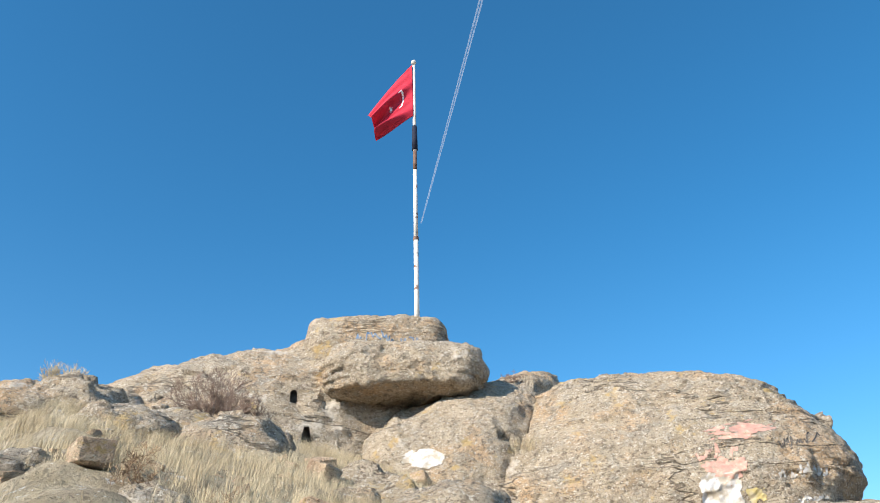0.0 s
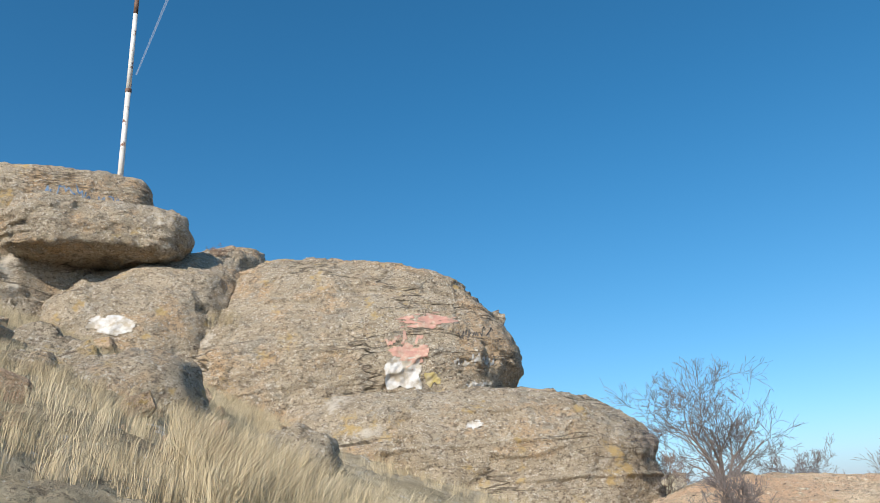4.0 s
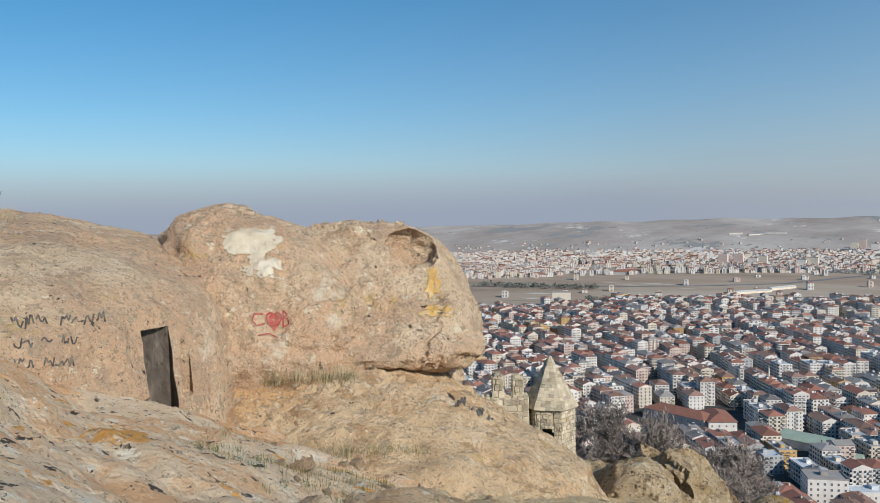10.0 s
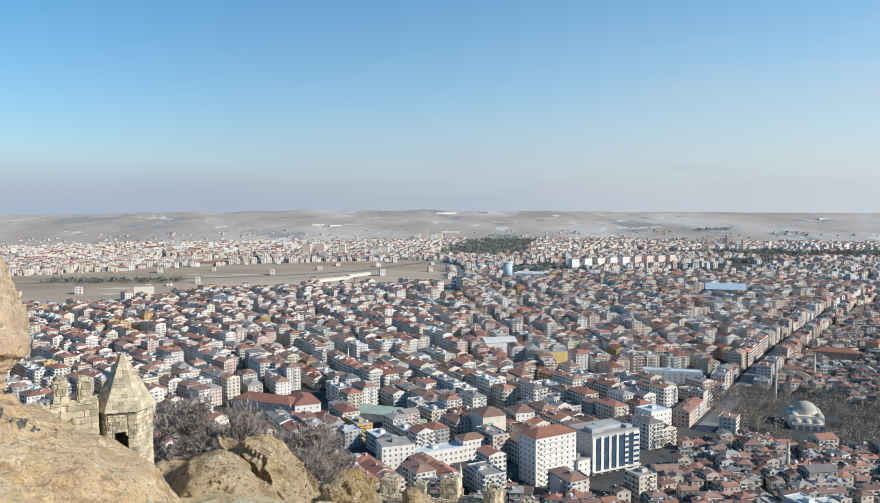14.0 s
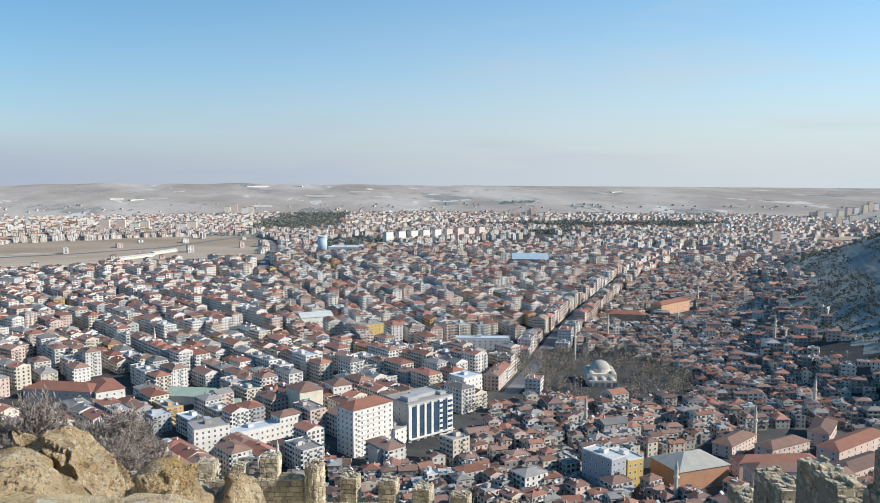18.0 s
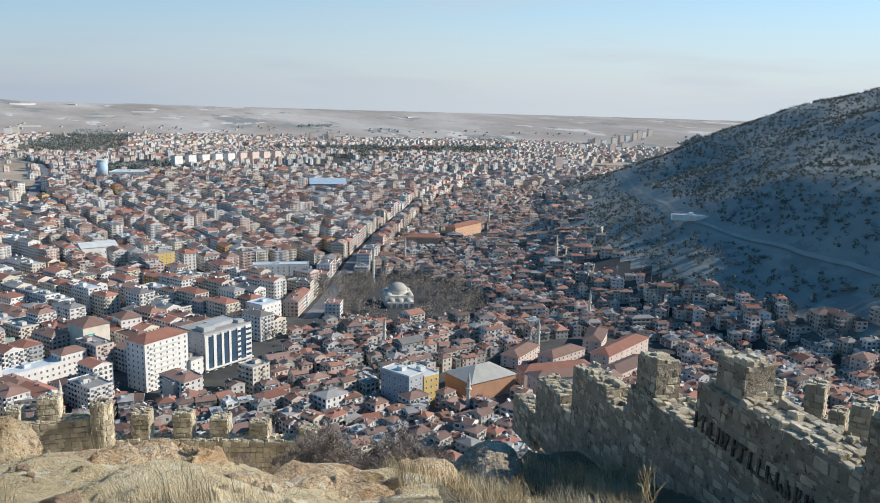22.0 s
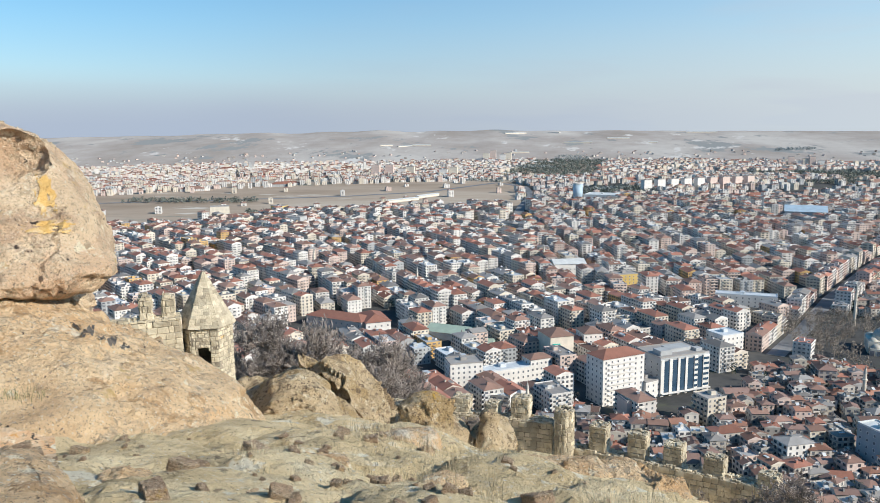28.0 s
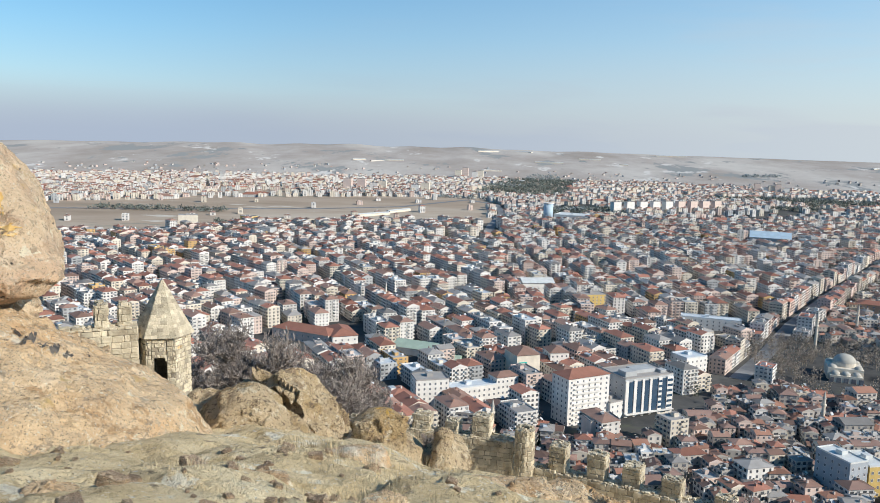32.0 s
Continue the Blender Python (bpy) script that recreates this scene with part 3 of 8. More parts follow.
        away = np.hypot(baz - c0 - t * (c1 - c0), bel - e0 - t * (e1 - e0) - wave)
        half = math.degrees((gap[0] if gap else 0.10) / dist)
        front = (rel * N).sum(-1) < 0
        amt -= deep * np.clip(1 - away / (half * 1.8), 0, 1) * np.minimum(1, 4 * np.minimum(t, 1 - t) + 0.15) * front
    P = P + N * amt[..., None]
    vs = P.reshape(-1, 3).tolist()
    fs = []
    for i in range(nr - 1):
        for j in range(cols):
            fs.append((i * cols + j, i * cols + (j + 1) % cols, (i + 1) * cols + (j + 1) % cols, (i + 1) * cols + j))
    vs.append(P[-1].mean(0).tolist())
    vs.append(P[0].mean(0).tolist())
    for j in range(cols):
        fs.append(((nr - 1) * cols + j, (nr - 1) * cols + (j + 1) % cols, len(vs) - 2))
        fs.append(((j + 1) % cols, j, len(vs) - 1))
    ob = new(name, mesh(name, [tuple(v) for v in vs], fs, [material], smooth))
    return tagged(ob, label, "rock", "hilltop rocks")


def h(dist, el):
    return dist * math.tan(radians(el))


HERE = UPHILL
D = 32
great_rock = outcrop("rock_outcrop", -97, D, [(2.5, -112, -84.9, 29, 42), (h(D, 9.3), -111, -85.4, 29, 42), (h(D, 11.2), -111, -84.2, 29, 42), (h(D, 12.7), -110.5, -84.2, 29.3, 42), (h(D, 13.9), -109.6, -84.8, 29.6, 42),
                     (h(D, 15.0), -108.6, -85.7, 30.0, 42), (h(32, 16.2), -107.5, -86.7, 30.6, 41), (h(33, 17.4), -106.5, -88.4, 31.2, 40.6), (h(33.5, 18.2), -106, -91.4, 32, 40), (h(34, 18.85), -105.2, -95.5, 33, 39)],
                     "huge layered grey-brown boulder with painted marks above dry grass", M_GREYROCK, 0.62, 0.25, 1, 3.2, 400, 250,
                     [(-106.3, 15.5, -99.7, 16.7, 0.45, 0.13), (-99.7, 16.7, -89.9, 16.5, 0.45, 0.13), (-100.3, 13.9, -94.6, 14.5, 0.5, 0.14), (-94.6, 14.5, -89.5, 14.2, 0.7, 0.17), (-89.5, 14.2, -85.6, 14.3, 0.5, 0.18), (-103.3, 13.8, -97.0, 13.4, 0.25), (-97, 13.4, -92, 13.7, 0.25), (-91.4, 15.2, -87.4, 15.0, 0.3), (-90.5, 9.9, -86.4, 9.7, 0.3), (-99.5, 12.0, -94.5, 12.4, 0.25), (-96, 17.6, -88.8, 15.9, 0.25), (-106, 12.6, -101, 14.2, 0.3), (-89.5, 11.3, -86.2, 11.6, 0.25)])
D = 28
shelf_rock = outcrop("rock_outcrop", -88, D, [(-1, -104, -75.4, 25, 38), (h(D, 3.5), -103, -75.6, 25.2, 38), (h(D, 5), -103, -75.7, 25.3, 37), (h(D, 6.4), -103, -76.1, 25.6, 37), (h(D, 7.6), -103, -77.6, 26, 36), (h(29, 8.7), -103, -79.6, 27, 35)],
        "long flat-topped grey boulder under the painted rock", M_GREYROCK, 1.1, 0.27, 2, 3.2, 320, 150, [(-88.5, 4.9, -82, 5.5, 0.6, 0.13), (-82, 5.5, -76.2, 5.0, 0.7, 0.14), (-87, 4.2, -76.8, 4.4, 0.5, 0.11), (-84, 3.3, -77.0, 3.4, 0.5, 0.12), (-86, 2.6, -79, 2.7, 0.4, 0.1)])
D = 40
knoll = outcrop("rock_outcrop", -125, 39, [(5, -148, -110, 31.5, 55), (h(34, 14), -144, -110, 32, 55), (h(35, 17.0), -141, -110.5, 32.6, 52), (h(37, 18.4), -137.5, -112, 33.4, 50), (h(38.5, 19.6), -132.5, -113, 34.8, 48), (h(D, 20.5), -128, -114, 37.6, 46), (h(D, 21.6), -123.6, -115, 38, 44)],
        "broad tan rock knoll carrying the flagpole rocks", M_GREYROCK, 0.9, 0.34, 3, 2.6, 260, 130, [(-128, 20.2, -122.6, 21.6, 0.4), (-121.2, 22.4, -120.4, 19.8, 0.4), (-118.6, 15.6, -116.2, 18.6, 0.6)])
outcrop("rock_outcrop", -115, 33, [(h(33, 18.7), -120.5, -110.4, 32.6, 44), (h(33, 19.1), -121.2, -109.2, 31.6, 44), (h(33, 20.4), -121.4, -108.7, 31.4, 44), (h(33, 21.3), -121.2, -108.9, 31.6, 43.5), (h(33.2, 21.9), -120.8, -109.8, 32.0, 43)],
        "thick overhanging rock ledge beneath the flagpole", M_GREYROCK, 1.6, 0.26, 4, 6, 220, 80, [(-116, 22.2, -109.5, 21.9, 0.25)])
cap_rock = outcrop("rock_outcrop", -117.5, 35, [(h(35, 20.6), -122.6, -112.0, 34, 42), (h(35, 22.0), -122.8, -111.8, 33.8, 42), (h(35, 23.15), -122.8, -111.8, 33.9, 42), (h(35, 23.8), -122.5, -112.1, 34.1, 41)],
        "square cap rock with faded blue marks under the flagpole", M_GREYROCK, 1.4, 0.16, 5, 7, 220, 70, [(-122.2, 23.6, -121.0, 21.8, 0.3)])
slab_rock = outcrop("rock_outcrop", -112.5, 33, [(3, -119.5, -104, 30, 42), (h(33, 13), -119.5, -104.5, 30.4, 42), (h(33, 15.5), -119, -104.5, 31, 42), (h(33, 17.2), -117.2, -104, 32, 42), (h(34, 18.6), -113.5, -103.5, 33.4, 41), (h(35.5, 19.6), -109.8, -103.2, 35, 41)],
        "sloping tan boulder with a pale washed patch", M_GREYROCK, 2.4, 0.3, 6, 2.6, 220, 110, [(-118, 15.8, -115.8, 18.3, 0.4), (-113, 16.0, -107, 18.6, 0.2)])
outcrop("rock_outcrop", -105.2, 37, [(8, -108.8, -102.4, 35.5, 42), (h(37, 18.6), -107.6, -103.0, 35.8, 41), (h(37, 19.9), -106.6, -103.8, 36.4, 40)], "small brown boulder behind the great rock", M_GREYROCK, 1, 0.2, 7, 2.4, 80, 40)

# whaleback with the carved niche
whaleback = outcrop("rock_outcrop", -60, 22, [(-5.5, -84, -42.4, 12.6, 44), (-3.2, -84, -42.6, 12.9, 44), (-1.9, -84, -43.0, 13.4, 44), (-1.1, -84, -43.8, 14.4, 44), (-0.55, -83, -45.6, 16.2, 44), (-0.1, -82, -50.5, 19, 43), (0.25, -81, -55.5, 21.5, 42), (0.6, -80, -60, 23.5, 41), (1.0, -79, -66, 26, 40), (1.3, -78, -71, 29, 38)],
        "smooth tan whaleback rock with a carved niche and scrawls", M_ROCK, 0.0, 0.22, 8, 3.0, 380, 150, [(-57, -14.2, -46, -13.3, 0.15), (-66, -4.4, -58, -12.5, 0.15), (-62, -1.6, -52, -1.2, 0.1)])
dome_rock = outcrop("rock_outcrop", -39, 19, [(-5.4, -48, -27.6, 18.3, 27), (h(19, -12.1), -48, -27.6, 18.2, 27), (h(19, -11.4), -48, -27.0, 17.0, 27), (h(19, -9.6), -48, -28.2, 16.8, 27), (h(19, -8.1), -47.8, -29.4, 17.0, 27), (h(19, -6.2), -47.6, -31.1, 17.3, 26.6), (h(19, -4.2), -47.4, -32.7, 17.7, 26), (h(19, -2.9), -47.2, -34.3, 18.1, 25.6), (h(19, -1.3), -46.8, -36.4, 18.6, 25), (h(19, -0.4), -45.9, -38.6, 19.1, 24), (h(19, 0.3), -44.8, -40.4, 19.6, 23)],
        "domed tan rock with a red painted heart and pale patch", M_ROCK, 0.0, 0.28, 9, 3.0, 320, 170, [(-45.6, -1.6, -42.0, -9.0, 0.5, 0.3), (-40.5, -9.4, -31, -9.4, 0.12), (-36, -3.4, -34.2, -8.2, 0.14), (-36.4, -1.8, -30.0, -8.4, 0.4, 0.22)])
end_rock = outcrop("rock_outcrop", -31, 19, [(-5.4, -39, -25.6, 18.4, 27), (h(19, -11.1), -39, -25.2, 18.5, 27), (h(19, -10.5), -39, -24.0, 17.2, 27), (h(19, -9.6), -39, -23.5, 17.0, 27), (h(19, -8.3), -39, -23.6, 17.6, 27), (h(19, -5.3), -39, -24.3, 18.5, 26.6), (h(19, -3.6), -38.6, -25.5, 19.0, 26), (h(19, -2.2), -38.2, -27.2, 19.4, 25.4), (h(19, -1.6), -37.8, -28.6, 19.7, 25), (h(19, -1.2), -37, -30.5, 20.0, 24.4)],
        "split-off tan rock with a hollow scooped in its crown", M_ROCK, 0.0, 0.24, 27, 4.0, 260, 150, [(-30.4, -8.2, -24.4, -7.7, 0.3), (-29.5, -6.6, -27, -5.2, 0.1), (-36.4, -1.8, -30.0, -8.4, 0.4, 0.22), (-31.4, -2.2, -29.6, -5.6, 0.15)])
wide_slab = outcrop("rock_outcrop", -32, 14, [(-7.5, -52, -10, 12.6, 22), (-5.7, -52, -14.0, 13.4, 21), (-5.0, -52, -18.0, 14.1, 20.6), (-4.6, -52, -21.0, 14.8, 20.6), (-4.25, -51, -23.2, 15.5, 20.6), (-3.9, -50, -24.8, 16.3, 20.8), (-3.6, -49, -26.0, 17.2, 21), (-3.45, -48, -27.2, 18.4, 21)],
        "wide sloping tan slab with black scrawled marks", M_OCHRE, 0.0, 0.2, 10, 2.6, 360, 150, [(-32.0, -11.9, -30.0, -16.6, 0.3), (-24.8, -14.3, -21.3, -16.2, 0.45), (-38, -12.4, -36.6, -16, 0.2), (-34.5, -12.0, -33.2, -14.6, 0.15), (-41.3, -11.8, -45.4, -12.9, 0.25), (-24.2, -11.8, -25.2, -13.8, 0.15), (-28, -12.2, -26.8, -13.2, 0.15), (-36.4, -15.4, -33.0, -14.9, 0.2)])
shoulder = outcrop("rock_outcrop", -68, 8.5, [(-3.5, -88, -50.5, 6.2, 13), (-2.3, -86, -52.5, 6.5, 13), (-1.6, -84, -56, 6.9, 12.6), (-1.1, -82, -60, 7.4, 12.4), (-0.8, -80, -63.5, 7.9, 12), (-0.6, -78, -67, 8.4, 11.5)],
        "near lichen-spotted orange and tan rock shoulder", M_LICHEN, 0.0, 0.16, 11, 2.4, 220, 70)
HERE = SLOPE
# pitted rocks beside the path
pitted = outcrop("rock_outcrop", -11, 20, [(-10, -14.3, -6.2, 18.4, 24), (h(20, -23.2), -14.0, -6.7, 18.6, 23), (h(20, -22.0), -13.6, -7.5, 18.8, 23), (h(20, -20.4), -13.2, -8.7, 19.2, 22), (h(20, -19.4), -12.8, -9.6, 19.6, 21.5)], "pitted ochre boulder with weathered hollows", M_PITTED, 0, 0.5, 12, 2.5, 200, 120, pits=2.6)
outcrop("rock_outcrop", -14.5, 21, [(-9, -20, -10, 19.6, 25), (h(21, -20.4), -18.6, -11, 20, 24), (h(21, -19.4), -17.4, -11.3, 20.4, 23), (h(21, -18.8), -16, -12, 20.8, 22)], "rounded ochre boulder beside the pitted rock", M_PITTED, 0, 0.42, 13, 2.5, 150, 80, pits=2.2)
outcrop("rock_outcrop", -13, 17, [(-8, -17.8, -9.2, 15.8, 20), (h(17, -22), -16.8, -10.2, 16.2, 19), (h(17, -20.0), -15.4, -12.2, 16.8, 18)], "low ochre boulder on the slope", M_PITTED, 0, 0.36, 14, 3.2, 150, 70, pits=1.6)
outcrop("rock_outcrop", -3.8, 17, [(-9, -7, -0.6, 16, 20), (h(17, -24), -6.6, -1.2, 16.2, 19), (h(17, -22), -5.4, -3, 16.8, 18)], "rough tan boulder beside a dry tuft", M_PITTED, 0, 0.4, 15, 3.2, 130, 70, pits=2.2)
outcrop("rock_outcrop", 0.8, 18, [(-9.5, -1.4, 2.8, 17, 20), (h(18, -23.6), -1, 2.2, 17.2, 19.5), (h(18, -22.5), 0, 1.4, 17.6, 18.6)], "rough tan boulder on the slope edge", M_PITTED, 0, 0.36, 16, 3.2, 120, 70, pits=2.2)
outcrop("rock_outcrop", 34.5, 19, [(-11, 32, 38.5, 17.6, 22), (h(19, -27.6), 32.6, 37.8, 18, 21.4), (h(19, -26.8), 34, 37, 18.8, 20.6)], "dark rough boulder in shade below the wall", M_GREYROCK, 0, 0.3, 19, 2.4, 110, 50)
outcrop("rock_outcrop", -32.5, 6.4, [(-3.6, -44, -27.5, 5.2, 8.5), (-2.9, -42, -29.2, 5.5, 8), (-2.72, -38, -31.5, 6, 7.4)], "pale flat slab beside the path", M_OCHRE, 0, 0.07, 21, 2.6, 110, 40)
# boulders strewn over the grassy bank
BANK = [(-131, 24, 1.5), (-127.5, 21, 1.6), (-125.5, 23, 1.1), (-134.5, 21, 1.7), (-138, 27, 1.6), (-141, 27, 1.4), (-136, 30, 1.2), (-133, 29, 1.1), (-139.5, 31, 0.9), (-129.5, 31, 1.2), (-143, 29, 1.4), (-117.5, 18, 1.3), (-112.5, 16, 1.5), (-110.8, 17.5, 0.9), (-101.5, 16, 1.2), (-119, 15, 0.7), (-132, 9.5, 0.55), (-142, 12, 0.5), (-140.5, 12.5, 0.45), (-101, 9.5, 0.3), (-97, 6.2, 0.2), (-93, 6.0, 0.16), (-99.5, 7, 0.2), (-88, 5.4, 0.16), (-73, 12, 0.8), (-77, 13, 0.9)]
BANK += [(3.5, 10.5, 0.5), (6, 11, 0.7), (9.5, 11.3, 0.8), (12.5, 11, 0.6), (15.5, 10, 0.55), (20, 10.5, 0.7), (22.5, 10.8, 0.8), (25, 10.6, 0.6), (0, 10, 0.35), (-3, 9, 0.3), (30, 12, 0.6), (-6, 13, 0.6), (14, 6.5, 0.25), (-18, 8, 0.25), (-26, 9, 0.3), (-12, 10, 0.35)]
for k, (a, r, size) in enumerate(BANK):
    HERE = UPHILL if a < -40 else SLOPE
    z = float(ground_z(a, r))
    da = math.degrees(size / r)
    outcrop("boulder", a, r, [(z - size * 0.6, a - da, a + da, r - size * 0.8, r + size), (z + size * 0.1, a - da * 0.95, a + da * 0.9, r - size * 0.75, r + size * 0.9), (z + size * (0.45 if a < -40 else 0.16), a - da * 0.6, a + da * 0.75, r - size * 0.4, r + size * 0.6)],
            "weathered grey-brown boulder half sunk in dry grass" if a < -40 else "low pale weathered stone bedded in the dusty slope", M_GREYROCK if a < -40 else M_OCHRE, 0, size * 0.22, 30 + k, 2.6, 48, 22)


# ---- reading off surfaces: rays from the origin along a bearing ----
def tree_of(ob):
    me = ob.data
    return BVHTree.FromPolygons([v.co.copy() for v in me.vertices], [tuple(p.vertices) for p in me.polygons])


def bearing(az, el):
    return Vector((math.sin(radians(az)) * math.cos(radians(el)), math.cos(radians(az)) * math.cos(radians(el)), math.sin(radians(el))))


def carve(ob, cutter):
    """Cuts the cutter's shape out of a rock for good."""
    mod = ob.modifiers.new("cut", "BOOLEAN")
    mod.operation, mod.object, mod.solver, mod.material_mode = "DIFFERENCE", cutter, "EXACT", "TRANSFER"
    bpy.context.view_layer.update()
    old = ob.data
    whole = len(old.vertices)
    if len(ob.evaluated_get(bpy.context.evaluated_depsgraph_get()).data.vertices) < whole * 0.7:
        mod.solver = "FAST"
        bpy.context.view_layer.update()
    if len(ob.evaluated_get(bpy.context.evaluated_depsgraph_get()).data.vertices) < whole * 0.7:
        ob.modifiers.clear()
        bpy.context.view_layer.update()
    ob.data = bpy.data.meshes.new_from_object(ob.evaluated_get(bpy.context.evaluated_depsgraph_get()))
    ob.modifiers.clear()
    ob.data.set_sharp_from_angle(angle=radians(40))
    data = cutter.data
    bpy.data.objects.remove(cutter)
    bpy.data.meshes.remove(data)
    bpy.data.meshes.remove(old)


def cutter_at(ob, az, el, w, hgt, depth, turn=0.0, taper=1.0, arch=False, tilt=0.0, material=None):
    """A tapered block let into the rock where a bearing meets it."""
    t = tree_of(ob)
    p, n, i, d = t.ray_cast(HERE, bearing(az, el))
    bm = bmesh.new()
    prof = [(-w / 2, 0), (w / 2, 0)]
    if arch:
        prof += [(w / 2 * math.cos(a), hgt - w / 2 + w / 2 * math.sin(a)) for a in np.linspace(0, math.pi, 9)]
    else:
        prof += [(w / 2 * taper, hgt), (-w / 2 * taper, hgt)]
    a = [bm.verts.new((x, -1.2, z - hgt / 2)) for x, z in prof]
    b = [bm.verts.new((x * 0.92, depth, z - hgt / 2)) for x, z in prof]
    bm.faces.new(a)
    bm.faces.new(b[::-1])
    for k in range(len(prof)):
        bm.faces.new((a[k], b[k], b[(k + 1) % len(prof)], a[(k + 1) % len(prof)]))
    bmesh.ops.recalc_face_normals(bm, faces=bm.faces[:])
    me = bpy.data.meshes.new("cutter")
    bm.to_mesh(me)
    bm.free()
    me.materials.append(material or ob.data.materials[0])
    c = new("cutter", me)
    c.matrix_world = Matrix.Translation(p) @ pose(0, 0, 0, tilt, 0, -az + turn)
    bpy.context.view_layer.update()
    return c


def bowl_at(ob, az, el, rx, ry, rz, lift, turn=0.0, material=None):
    """A rough egg-shaped cutter let into the rock where a bearing meets it."""
    p = tree_of(ob).ray_cast(HERE, bearing(az, el))[0]
    bm = bmesh.new()
    bmesh.ops.create_icosphere(bm, subdivisions=4, radius=1)
    for v in bm.verts:
        v.co *= 1 + 0.22 * noise.fractal(v.co * 1.7 + Vector((az, el, 0)), 0.8, 2, 4)
    me = bpy.data.meshes.new("cutter")
    bm.to_mesh(me)
    bm.free()
    me.materials.append(material or ob.data.materials[0])
    c = new("cutter", me)
    c.matrix_world = Matrix.Translation(p - bearing(az, el) * lift) @ pose(0, 0, 0, 0, 0, -az + turn) @ Matrix.Diagonal((rx, ry, rz, 1))
    bpy.context.view_layer.update()
    return c

# ---- town ----
rng = np.random.default_rng(7)


class Bulk:
    """Collects quads of many buildings for one mesh."""

    def __init__(self):
        self.v, self.f, self.m = [], [], []

    def quad(self, a, b, c, d, m):
        n = len(self.v)
        self.v += [a, b, c, d]
        self.f.append((n, n + 1, n + 2, n + 3))
        self.m.append(m)

    def tri(self, a, b, c, m):
        n = len(self.v)
        self.v += [a, b, c]
        self.f.append((n, n + 1, n + 2))
        self.m.append(m)


